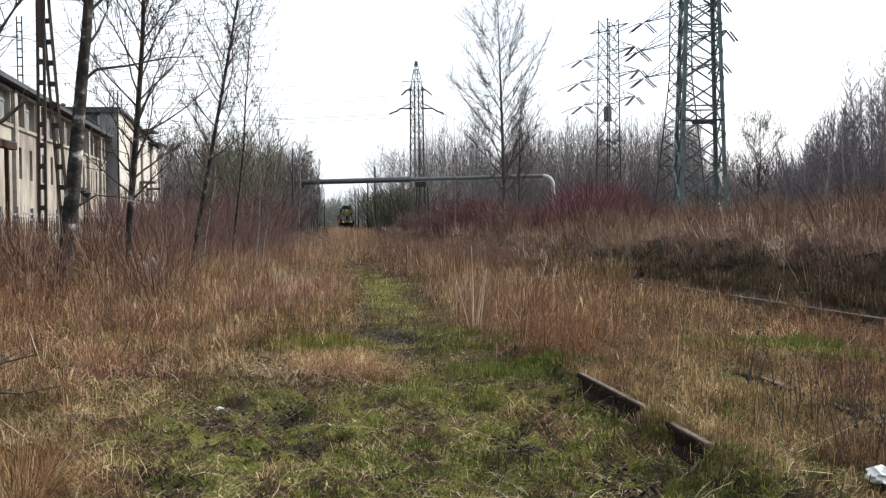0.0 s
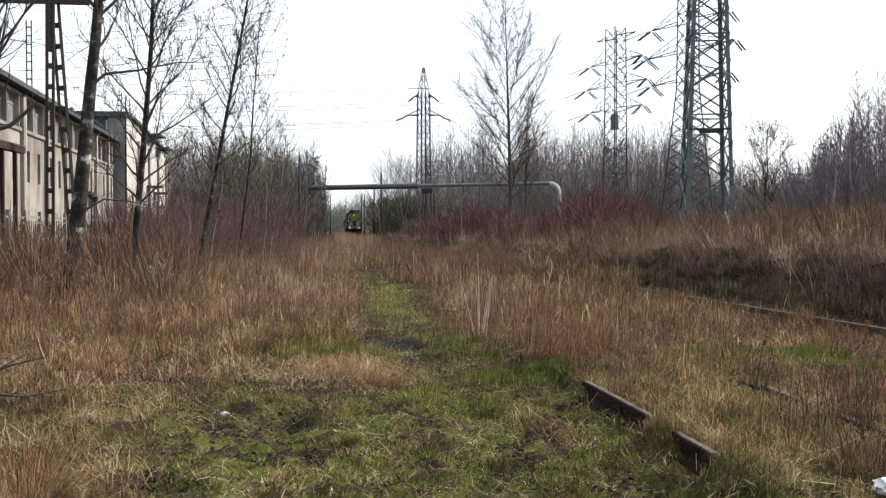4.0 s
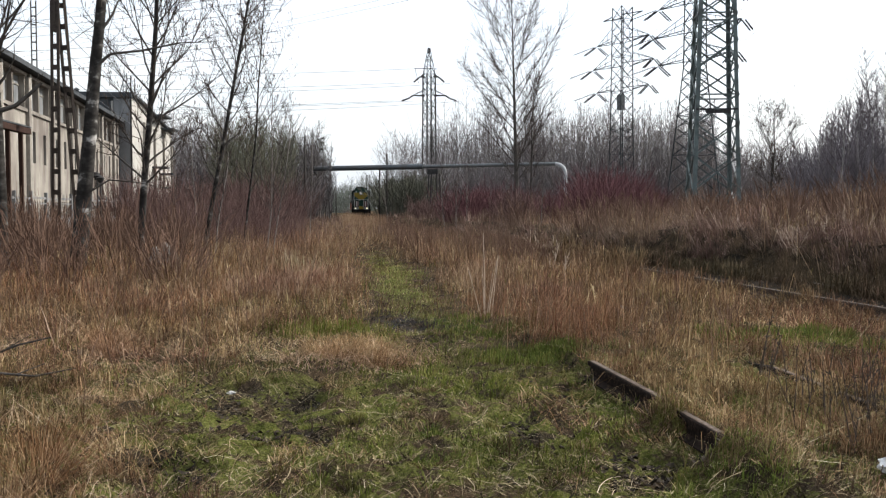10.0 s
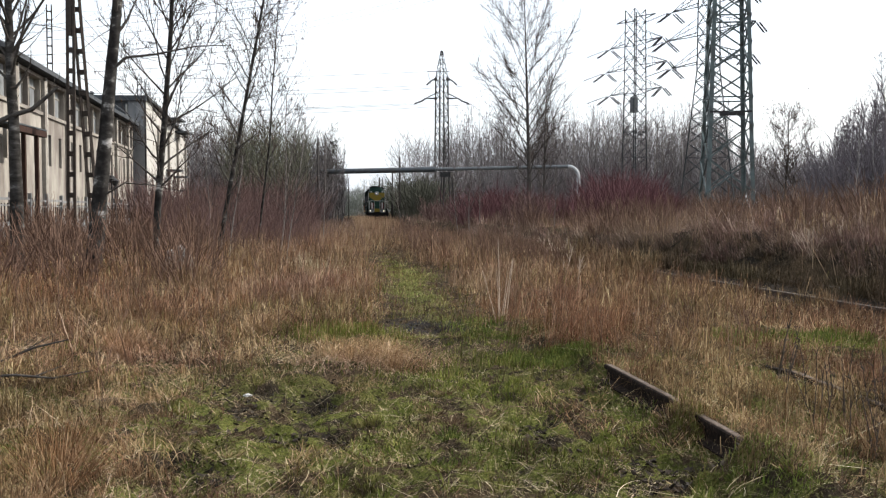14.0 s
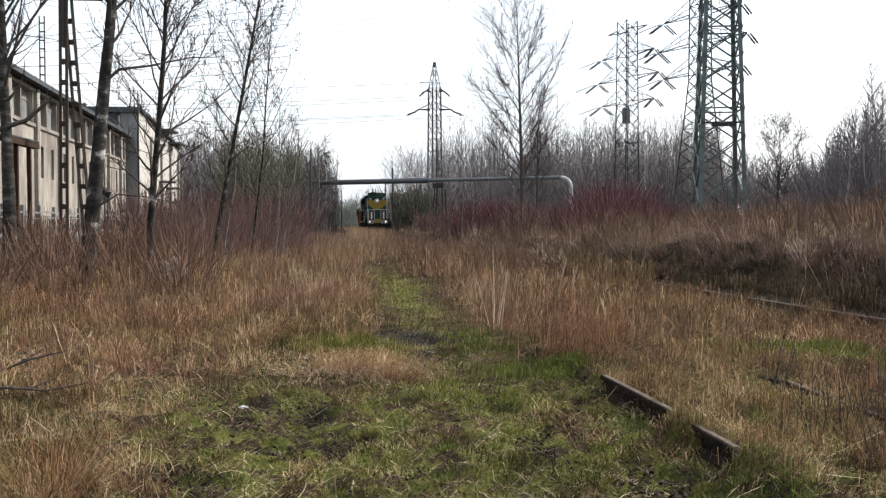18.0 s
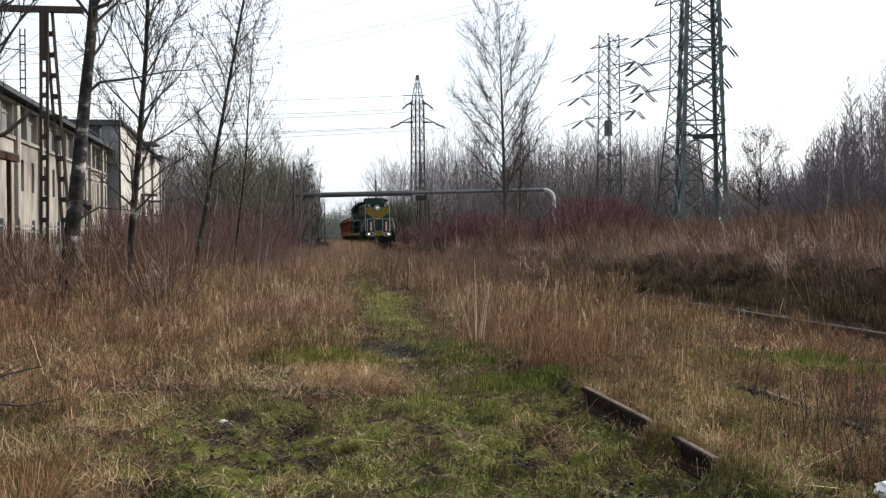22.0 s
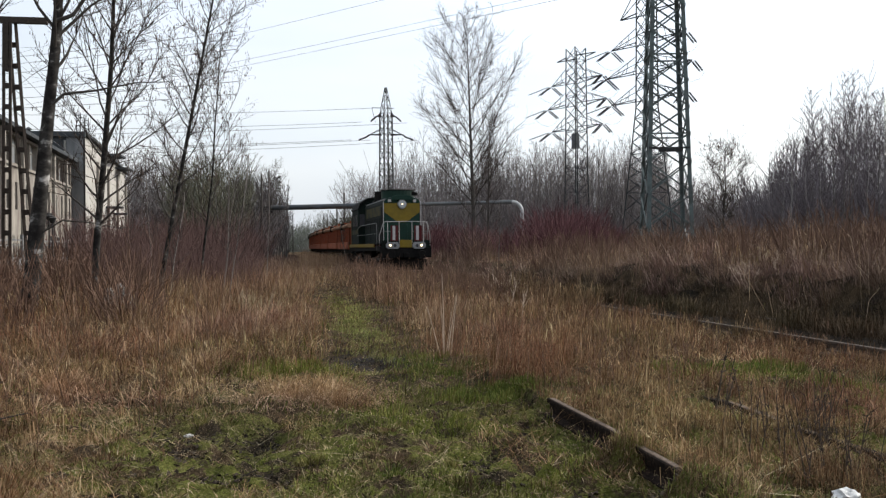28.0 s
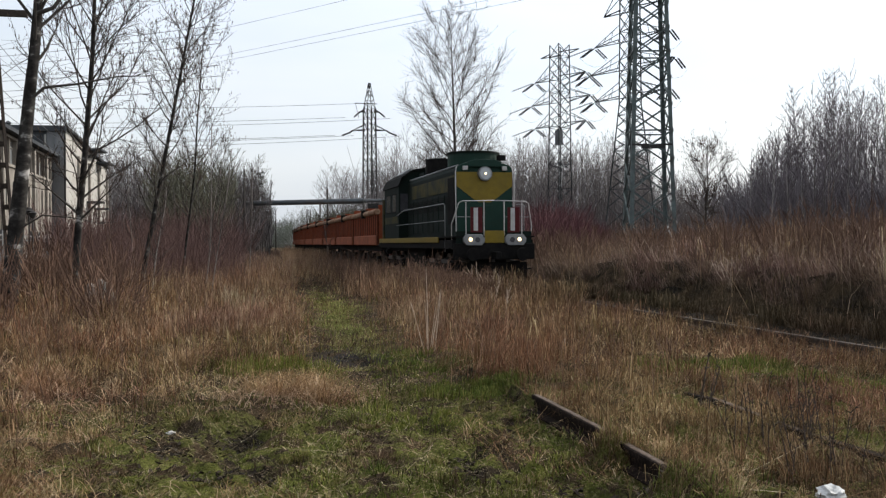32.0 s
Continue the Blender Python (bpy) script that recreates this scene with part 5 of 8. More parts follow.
def build_wagon():
    t = thing("open_wagon", "worn orange open wagon with ribbed sides and pale rim", "wagon", "wagons behind the locomotive")
    L = WAGON_HALF
    part("underframe", Geo().box(0, 0, 1.15, 2.3, 2 * L, 0.28), BLACK, t, bevel=0.02)
    for s in (-1, 1):
        side = part("side", Geo().box(s * 1.32, 0, 2.2, 0.06, 2 * L - 0.1, 1.7), ORANGE_DARK, t, "dark orange side wall")
        for k in range(13):
            part("rib", Geo().box(s * 1.362, -L + 0.3 + k * (2 * L - 0.6) / 12, 2.36, 0.05, 0.2, 1.16), ORANGE, side, bevel=0.012)
        for y0, y1 in ((-L + 0.05, -0.15), (0.15, L - 0.05)):
            part("rim", Geo().tube((s * 1.36, y0, 3.02), (s * 1.36, y1, 2.98), 0.15, 0.14, 10), PALE_RAIL, side, "pale rusted tubular rim")
        part("lower_box", Geo().prism([(s * 1.34, 1.3), (s * 1.42, 1.34), (s * 1.42, 1.78), (s * 1.34, 1.84)], -L + 0.3, L - 0.3), ORANGE_PALE, side, "faded orange lower chute box", bevel=0.012)
        part("post", Geo().box(s * 1.38, 0, 3.0, 0.36, 0.3, 0.46), BLACK, side, "dark rim clamp", bevel=0.015)
        for y in (-3.2, 3.2):
            part("axle_box", Geo().box(s * 1.0, y * 0.8, 0.55, 0.2, 0.4, 0.4), BLACK, t, bevel=0.03)
    for y in (-L + 0.1, L - 0.1):
        part("end_wall", Geo().box(0, y, 2.35, 2.6, 0.07, 2.0), ORANGE, t, "orange end wall")
        for s in (-1, 1):
            part("buffer", Geo().tube((s * 0.875, y, 1.05), (s * 0.875, y + (0.3 if y > 0 else -0.3), 1.05), 0.13, 0.2, 12), BLACK, t)
    part("inner_divider", Geo().box(0, 0, 2.4, 2.6, 0.06, 1.85), ORANGE, t)
    g = Geo()
    k = 12
    vs = [(x, y, 2.6 + 0.42 * math.cos(1.1 * x) + 0.22 * math.sin(1.46 * y + 0.6) + 0.06 * math.sin(5.3 * y + 2 * x)) for y in np.linspace(-L + 0.15, L - 0.15, k) for x in np.linspace(-1.28, 1.28, 6)]
    g.add(vs, [(j * 6 + i, j * 6 + i + 1, (j + 1) * 6 + i + 1, (j + 1) * 6 + i) for j in range(k - 1) for i in range(5)])
    part("load", g, material("rusty_scrap_load", [(0.26, 0.11, 0.05), (0.42, 0.24, 0.13)], 0.95, 0, 9, 0.4), t, "rusty orange-brown load", smooth=True)
    wheelset(t, -2.6, 0.46)
    wheelset(t, 2.6, 0.46)
    return t


LOCO = build_loco()
WAGONS = [build_wagon()]
for i in range(8):
    WAGONS.append(copy_thing(WAGONS[0], pose(0, 0, 0)))


def on_line(y_mid, half):
    """A vehicle's pose with its bogies on the line; its front points to -y."""
    a, b = y_mid - half, y_mid + half
    xa, xb = float(line_x(a)), float(line_x(b))
    return pose((xa + xb) / 2, y_mid, RAIL_Z, 0, 0, math.degrees(math.atan2(xa - xb, b - a)))


def motions():
    times = [2.0 * i for i in range(17)]
    spin = [0.14 * i for i in range(229)]
    cars = [(LOCO, LOCO_HALF, 4.3, 0.525)] + [(w, 2 * LOCO_HALF + 0.6 + WAGON_PITCH * (i + 0.5), 2.6, 0.46) for i, w in enumerate(WAGONS)]
    for ob, back, half, r in cars:
        walk(ob, [(t, on_line(NOSE_32 + V * (32.0 - t) + back, half)) for t in times])
        for w in ob.children:
            if w.name.startswith("wheelset"):
                at = w.matrix_basis.translation.copy()
                walk(w, [(t, pose(at.x, at.y, at.z, math.degrees(V * t / r))) for t in spin if t <= 32.0] + [(32.0, pose(at.x, at.y, at.z, math.degrees(V * 32.0 / r)))])

# ---- plants: materials ----
BARK_PALE = material("patchy_birch_bark", [(0.010, 0.009, 0.008), (0.018, 0.016, 0.015), (0.042, 0.039, 0.036), (0.36, 0.345, 0.33)], 0.95, 0, 3.0, 0.6, stretch=(1, 1, 1.4), detail=8)
BARK_OLD = material("old_birch_bark", [(0.010, 0.009, 0.008), (0.02, 0.018, 0.016), (0.05, 0.046, 0.043), (0.24, 0.23, 0.22)], 0.95, 0, 3.2, 0.6, stretch=(1, 1, 2.6), detail=8, dirt=(0.018, 0.016, 0.014), coarse=0.12, coarse_scale=0.8)
BARK_YOUNG = material("young_birch_bark", [(0.10, 0.085, 0.075), (0.26, 0.235, 0.215)], 0.9, 0, 7, 0.2, stretch=(1, 1, 3))
BARK_WHITE = material("white_birch_bark", [(0.12, 0.11, 0.105), (0.34, 0.325, 0.31)], 0.9, 0, 6, 0.2, stretch=(1, 1, 2))
BARK_DARK = material("dark_grey_bark", [(0.035, 0.031, 0.028), (0.085, 0.076, 0.068)], 0.95, 0, 10, 0.5, stretch=(1, 1, 0.4))
BARK_GREY = material("grey_bark", [(0.08, 0.075, 0.07), (0.16, 0.15, 0.14)], 0.95, 0, 8, 0.3, stretch=(1, 1, 0.4), object_random=0.15)
TWIG = material("brown_twigs", [(0.032, 0.025, 0.022), (0.065, 0.05, 0.043)], 0.9, 0, 3, 0.0, island=0.3)
# far twigs, next two: distance haze is put into their paler colour
TWIG_FAR = material("hazed_grey_brown_twigs", [(0.13, 0.115, 0.115), (0.2, 0.18, 0.178)], 0.95, 0, 0.4, 0.0, island=0.3)
TWIG_PURPLE = material("hazed_purple_grey_twigs", [(0.115, 0.1, 0.11), (0.185, 0.165, 0.175)], 0.95, 0, 0.4, 0.0, island=0.3)
TWIG_GREEN = material("olive_twigs", [(0.062, 0.063, 0.047), (0.105, 0.103, 0.08)], 0.95, 0, 0.4, 0.0, island=0.35)
# haze at the end of the line, put into the twig colour
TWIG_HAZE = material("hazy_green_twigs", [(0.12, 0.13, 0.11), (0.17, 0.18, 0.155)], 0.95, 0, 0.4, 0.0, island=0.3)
TWIG_OLIVE = material("dark_olive_twigs", [(0.08, 0.08, 0.055), (0.135, 0.134, 0.095)], 0.95, 0, 0.4, 0.0, island=0.35)
TWIG_DUSK = material("dusky_grey_twigs", [(0.075, 0.066, 0.066), (0.125, 0.112, 0.112)], 0.95, 0, 0.4, 0.0, island=0.3)
TWIG_RED = material("dark_red_twigs", [(0.078, 0.034, 0.037), (0.122, 0.058, 0.061)], 0.85, 0, 0.8, 0.0, island=0.35)
TWIG_MIX = material("dull_red_brown_twigs", [(0.078, 0.046, 0.041), (0.135, 0.087, 0.078)], 0.9, 0, 0.5, 0.0, island=0.4)
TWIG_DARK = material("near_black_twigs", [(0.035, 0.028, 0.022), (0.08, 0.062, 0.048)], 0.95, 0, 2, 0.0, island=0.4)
TWIG_BROWN = material("reddish_brown_stems", [(0.088, 0.052, 0.037), (0.155, 0.097, 0.07)], 0.9, 0, 0.8, 0.0, island=0.35)
STEM_PALE = material("pale_dry_stems", [(0.34, 0.26, 0.2), (0.54, 0.44, 0.35)], 0.9, 0, 3, 0.0, island=0.25)
CATKIN = material("brown_catkins", [(0.06, 0.042, 0.032), (0.11, 0.08, 0.06)], 0.9, 0, 4, 0.0, island=0.3)
G_BROWN = blade_material("red_brown_dry_grass", [(0.03, 0.015, 0.008), (0.095, 0.05, 0.027), (0.19, 0.108, 0.06), (0.48, 0.33, 0.2)], 0.45)
G_TAN = blade_material("tan_dry_grass", [(0.036, 0.025, 0.011), (0.14, 0.096, 0.046), (0.34, 0.245, 0.128), (0.78, 0.64, 0.41)], 0.45)
G_STRAW = blade_material("bleached_straw", [(0.16, 0.12, 0.07), (0.36, 0.29, 0.18), (0.62, 0.54, 0.39)], 0.25, 0.2)
G_FAR = blade_material("dull_brown_far_grass", [(0.05, 0.031, 0.025), (0.108, 0.069, 0.054), (0.19, 0.128, 0.1), (0.46, 0.36, 0.29)], 0.4)
G_TUSSOCK = blade_material("pale_tussock_grass", [(0.065, 0.037, 0.018), (0.18, 0.11, 0.056), (0.36, 0.235, 0.128), (0.64, 0.48, 0.3)], 0.35)
G_GREEN = blade_material("spring_green_grass", [(0.024, 0.033, 0.008), (0.065, 0.083, 0.016), (0.12, 0.14, 0.028), (0.27, 0.25, 0.085)], 0.4)
# blades by the bank and rails: the shade there is in the colour
G_BLACK = blade_material("shade_dark_grass", [(0.02, 0.015, 0.01), (0.05, 0.038, 0.022), (0.12, 0.085, 0.052)], 0.35, 0.1)
G_DUN = blade_material("dun_matted_grass", [(0.02, 0.0125, 0.007), (0.068, 0.041, 0.023), (0.148, 0.094, 0.054), (0.42, 0.305, 0.19)], 0.45)
G_OLIVE = blade_material("olive_brown_grass", [(0.026, 0.024, 0.008), (0.07, 0.066, 0.018), (0.12, 0.11, 0.032), (0.24, 0.2, 0.085)], 0.4)
G_PATH = blade_material("trodden_green_grass", [(0.06, 0.063, 0.02), (0.13, 0.137, 0.04), (0.22, 0.22, 0.075), (0.44, 0.4, 0.2)], 0.35)
G_BENT = blade_material("bent_tan_straw", [(0.05, 0.028, 0.013), (0.15, 0.092, 0.045), (0.31, 0.205, 0.108), (0.62, 0.48, 0.3)], 0.4)
G_SOIL = blade_material("dark_soil_crumbs", [(0.012, 0.010, 0.008), (0.03, 0.024, 0.018), (0.065, 0.052, 0.038)], 0.3, 0.0)
G_LITTER = blade_material("ground_crumbs", [(0.010, 0.008, 0.006), (0.03, 0.022, 0.014), (0.05, 0.052, 0.014), (0.09, 0.082, 0.032), (0.19, 0.15, 0.08), (0.56, 0.47, 0.29)], 0.35, 0.0)
G_GOLD = blade_material("rusty_golden_grass", [(0.06, 0.037, 0.022), (0.165, 0.105, 0.064), (0.29, 0.195, 0.125), (0.48, 0.36, 0.25)], 0.35)
G_RUSSET = blade_material("russet_grass", [(0.05, 0.022, 0.011), (0.14, 0.068, 0.034), (0.26, 0.145, 0.08), (0.5, 0.36, 0.24)], 0.35)
G_WIRY = blade_material("wiry_pinkish_straw", [(0.07, 0.042, 0.026), (0.21, 0.138, 0.085), (0.41, 0.29, 0.185), (0.72, 0.58, 0.42)], 0.35)
# darkened blades: shade in the gaps between stalks is put into the colour
G_DARK = blade_material("gap_shade_and_tuft_grass", [(0.026, 0.017, 0.011), (0.055, 0.037, 0.023), (0.105, 0.073, 0.045)], 0.3)


def unit(v):
    return v / max(np.linalg.norm(v), 1e-9)


def sweep(rng, p, d, length, r0, r1, n, wander, lift):
    """A bent limb as rows; gives the rows and the points along it."""
    rows, pts, dirs = [], [p], []
    for i in range(n):
        d = unit(d + rng.normal(0, wander, 3) + np.array([0, 0, lift]))
        q = p + d * length / n
        ra, rb = r0 + (r1 - r0) * i / n, r0 + (r1 - r0) * (i + 1) / n
        rows.append((*p, *q, ra, rb))
        p = q
        pts.append(p)
        dirs.append(d)
    return rows, pts, dirs


def tree_rows(seed, height, r0, lean=(0, 0), first=0.2, count=34, reach=0.28, up=0.9, sub=6, twig=4, wander=0.03, min_r=0.004, shape=1.0, cheap=False, crook=0.07, short=1.0, belly=0.6):
    """Trunk, limbs and twigs of a leafless tree as rows of tapered pieces."""
    rng = np.random.default_rng(seed)
    trunk, pts, dirs = sweep(rng, np.array([0, 0, -0.2]), unit(np.array([lean[0], lean[1], 1.0])), height, r0, 0.012, 16, wander, 0.012 if wander > 0.001 else 0)
    limbs, twigs, ends = [], [], []
    nl, nt = (2, 1) if cheap else (5, 3)
    for k in range(count):
        f = first + (0.98 - first) * ((k + rng.uniform(0, 0.9)) / count)
        i = min(int(f * 16), 15)
        p = pts[i] + (pts[i + 1] - pts[i]) * (f * 16 - i)
        az = k * 2.4 + rng.uniform(-0.5, 0.5)
        prof = math.sin(math.pi * min(1, (f - first) / (1.02 - first)) ** belly) ** 0.8 * shape + (1 - shape) * (1 - f)
        L = height * reach * (0.35 + 0.75 * prof) * rng.uniform(0.7, 1.15)
        d = unit(np.array([math.cos(az), math.sin(az), up + 0.5 * f + rng.uniform(-0.25, 0.25)]))
        rb = max(min_r * 1.6, r0 * 0.34 * (1 - f) + 0.006)
        rows, bp, bd = sweep(rng, p, d, L, rb, min_r, nl, crook, 0.05 * 5 / nl)
        limbs += rows
        for j in range(max(2, int(sub * (0.5 + prof)))):
            g = rng.uniform(0.18, 1.0)
            i2 = min(int(g * nl), nl - 1)
            q = bp[i2] + (bp[i2 + 1] - bp[i2]) * (g * nl - i2)
            d2 = unit(bd[i2] + rng.normal(0, 0.55, 3) + np.array([0, 0, 0.15]))
            r2, tp, td = sweep(rng, q, d2, L * rng.uniform(0.22, 0.5) * short, max(min_r * 1.1, rb * 0.4), min_r * 0.7, nt, 0.03 + crook, 0.05)
            twigs += r2
            ends.append(tp[-1])
            for w in range(twig):
                i3 = rng.integers(0, nt)
                d3 = unit(td[i3] + rng.normal(0, 0.5, 3) + np.array([0, 0, 0.2]))
                o3 = tp[i3] + (tp[i3 + 1] - tp[i3]) * rng.uniform(0, 1)
                e = o3 + d3 * L * rng.uniform(0.08, 0.24) * short
                twigs.append((*o3, *e, min_r * 0.75, min_r * 0.5))
                ends.append(e)
    return trunk, limbs, twigs, ends


def plant_tree(x, y, label, bark, twig_mat, name="bare_tree", catkins=0, limbs_extra=(), bud=0.012, **k):
    z = float(ground_z(x, y))
    trunk, limbs, twigs, ends = tree_rows(**k)
    t = thing(name, label, "tree", m=pose(x, y, z))
    part("trunk", swept("trunk", trunk, bark, 10), None, t)
    part("branchwork", tubes("branchwork", limbs + list(limbs_extra), BARK_DARK, 5), None, t, kind="stuff")
    part("crown", tubes("crown", twigs, twig_mat, 3), None, t, kind="stuff")
    if catkins:
        rng = np.random.default_rng(k["seed"] + 50)
        rows = []
        for i in rng.integers(0, len(ends), catkins):
            e = ends[i] + rng.normal(0, 0.04, 3)
            rows.append((*e, e[0] + rng.normal(0, 0.01), e[1], e[2] + rng.uniform(0.05, 0.1) * bud / 0.012, bud, bud * 0.5))
        part("catkin_cover", tubes("catkin_cover", rows, CATKIN, 3), None, t, "small brown catkins", kind="stuff")
    return t


def swept(name, rows, mat, sides):
    """One unbroken tapered trunk along the rows."""
    rings, n = [], len(rows)
    pts = [np.array(r[0:3]) for r in rows] + [np.array(rows[-1][3:6])]
    rad = [r[6] for r in rows] + [rows[-1][7]]
    c = 2 * np.pi * np.arange(sides) / sides
    for p, r in zip(pts, rad):
        wob = 1 + 0.06 * np.sin(3 * c + p[2] * 2.3)
        rings.append(p + np.stack([np.cos(c) * r * wob, np.sin(c) * r * wob, np.zeros(sides)], 1))
    tri = []
    for i in range(n):
        for k in range(sides):
            a, b = i * sides + k, i * sides + (k + 1) % sides
            tri += [(a, b, b + sides), (a, b + sides, a + sides)]
    return tri_mesh(name, np.concatenate(rings), np.array(tri), mat, smooth=True)


def limb_rows(seed, pts, r0, r1, side=10):
    """A long bent limb through given points, with side twigs."""
    rng = np.random.default_rng(seed)
    rows = []
    n = len(pts) - 1
    for i in range(n):
        a, b = np.array(pts[i], float), np.array(pts[i + 1], float)
        ra, rb = r0 + (r1 - r0) * i / n, r0 + (r1 - r0) * (i + 1) / n
        rows.append((*a, *b, ra, rb))
        for k in range(max(1, side // n)):
            p = a + (b - a) * rng.uniform(0, 1)
            d = unit(unit(b - a) + rng.normal(0, 0.6, 3) + np.array([0, 0, 0.25]))
            rows += sweep(rng, p, d, rng.uniform(0.3, 0.9), 0.008, 0.003, 3, 0.1, 0.05)[0]
    return rows


def build_near_trees():
    plant_tree(-6.08, 22.0, "old leaning birch with patchy grey-white bark", BARK_PALE, TWIG, "birch_tree", 500, crook=0.1, seed=11, height=13.5, r0=0.205, lean=(0.112, 0.0), first=0.42,
               count=34, reach=0.24, up=0.8, sub=7, twig=4, min_r=0.006, wander=0.01,
               limbs_extra=limb_rows(5, [(0.47, 0, 4.6), (0.82, 0.05, 4.95), (1.5, 0.1, 5.05), (2.4, 0.1, 5.25), (3.2, 0.15, 5.3)], 0.045, 0.008, 14) +
               limb_rows(6, [(0.22, 0, 1.7), (0.8, -0.1, 2.05), (1.4, -0.1, 2.0), (2.1, 0.0, 1.85)], 0.025, 0.006, 6) +
               limb_rows(8, [(0.68, 0, 6.6), (1.05, 0.0, 6.75), (1.4, 0, 7.3), (1.7, 0.1, 8.2)], 0.06, 0.02, 8))
    plant_tree(-5.32, 25.0, "slender birch with dark twigs and catkins", BARK_PALE, TWIG, "birch_tree", 1500, crook=0.12, short=0.85, seed=23, height=13.0, r0=0.105, lean=(0.09, 0.0), first=0.16,
               count=52, reach=0.19, up=0.85, sub=8, twig=5, min_r=0.0058, wander=0.015)
    plant_tree(-4.0, 27.0, "slim leaning tree with ascending twigs and catkins", BARK_PALE, TWIG, "bare_tree", 1200, crook=0.12, short=0.85, bud=0.011, seed=31, height=12.0, r0=0.075, lean=(0.19, 0.0), first=0.18,
               count=40, reach=0.15, up=1.0, sub=7, twig=5, min_r=0.0055, wander=0.0009)
    plant_tree(-3.15, 30.0, "thin sapling with fine hanging twigs", BARK_OLD, TWIG, "bare_tree", 800, crook=0.12, short=0.9, bud=0.011, seed=43, height=8.6, r0=0.045, lean=(0.13, 0.02), first=0.25,
               count=28, reach=0.22, up=1.0, sub=6, twig=4, min_r=0.004, wander=0.02)
    plant_tree(-7.36, 21.0, "dark bare tree with a broken limb", BARK_OLD, TWIG, "bare_tree", 0, seed=51, height=11.0, r0=0.165, lean=(-0.005, 0.0), first=0.38,
               count=46, reach=0.26, up=0.9, sub=6, twig=4, min_r=0.006, wander=0.03,
               limbs_extra=limb_rows(9, [(-0.6, 0, 3.2), (-0.1, 0, 3.45), (0.35, 0, 3.6), (0.75, 0, 3.95), (0.9, 0, 4.1)], 0.07, 0.03, 5) +
               limb_rows(10, [(0.0, 0, 6.2), (0.5, 0.1, 6.5), (0.9, 0.1, 7.2)], 0.04, 0.012, 8))
    plant_tree(14.1, 72.0, "tall bare alder with an oval crown of fine twigs", BARK_DARK, TWIG, "bare_tree", 1800, bud=0.015, crook=0.08, short=0.88, belly=0.72, seed=62, height=18.6, r0=0.2, lean=(-0.03, 0.0), first=0.15,
               count=46, reach=0.285, up=0.78, sub=13, twig=6, min_r=0.0098, wander=0.0, shape=0.9)
    plant_tree(15.6, 74.0, "young bare alder beside a taller one", BARK_DARK, TWIG, "bare_tree", 0, seed=66, height=11.5, r0=0.1, lean=(0.0, 0.0), first=0.2,
               count=30, reach=0.24, up=1.0, sub=6, twig=4, min_r=0.01, wander=0.015)
    plant_tree(46.0, 94.0, "wide-crowned bare tree between a pylon and the wood", BARK_DARK, TWIG, "bare_tree", 900, bud=0.03, crook=0.12, seed=68, height=11.5, r0=0.16, first=0.15,
               count=40, reach=0.36, up=0.75, sub=7, twig=5, min_r=0.012, wander=0.03)
    # whip-thin birch stems by the shrubs
    rng = np.random.default_rng(77)
    for i, (x, y, h, lx) in enumerate(((-1.9, 26, 4.4, 0.12), (-2.2, 28, 5.2, 0.08), (-3.2, 24, 3.2, 0.03), (-4.4, 30, 4.6, -0.1), (-2.6, 33, 5.5, 0.05), (-5.9, 33, 5.0, 0.06), (-1.2, 36, 4.4, 0.02),
                                       (6.6, 57, 4.6, -0.16), (7.4, 58, 4.2, -0.08), (8.2, 59, 3.8, 0.02), (11.4, 61, 4.0, -0.05), (3.3, 62, 3.4, -0.04), (9.8, 44, 3.1, 0.05))):
        plant_tree(x, y, "thin pale birch sapling among shrubs", BARK_YOUNG, TWIG, "birch_sapling", 0, seed=100 + i, height=h, r0=0.013 + 0.008 * (y > 50), lean=(lx, 0), first=0.25, crook=0.12,
                   count=18, reach=0.2, up=1.3, sub=4, twig=2, min_r=0.004 if y < 50 else 0.007, wander=0.03)


build_near_trees()


# ---- woods: many leafless trees, joined ----
def stock(seed, n, height, first, reach, count, up=1.0, sub=3, twig=1):
    out = []
    for i in range(n):
        a, b, c, _ = tree_rows(seed=seed + i, height=height, r0=height * 0.006, first=first, count=count, reach=reach, up=up, sub=sub, twig=twig, min_r=0.0095, wander=0.025, cheap=True, crook=0.12, short=0.8)
        out.append((np.array(a[::1]), np.array(b + c)))
    return out


def wood(name, label, spots, kinds, bark, twig_mat, seed):
    """spots: x, y, scale."""
    rng = np.random.default_rng(seed)
    boles, crowns = [], []
    for x, y, s in spots:
        a, c = kinds[rng.integers(0, len(kinds))]
        w = rng.uniform(0, 2 * math.pi)
        R = np.array([[math.cos(w), -math.sin(w), 0], [math.sin(w), math.cos(w), 0], [0, 0, 1.0]])
        o = np.array([x, y, float(ground_z(x, y))])
        for src, dst in ((a, boles), (c, crowns)):
            q = src.copy()
            q[:, 0:3] = src[:, 0:3] @ R.T * s + o
            q[:, 3:6] = src[:, 3:6] @ R.T * s + o
            dst.append(q)
    t = thing(name, label, "woodland", kind="stuff")
    part("stand", tubes("stand", np.concatenate(boles), bark, 4), None, t, kind="stuff")
    far = np.concatenate(crowns) * np.array([1, 1, 1, 1, 1, 1, 1.75, 1.75])
    part("canopy", tubes("canopy", far, twig_mat, 2), None, t, kind="stuff")


def wedge(rng, n, k0, k1, y0, y1):
    y = rng.uniform(y0, y1, n)
    return rng.uniform(k0, k1, n) * y, y


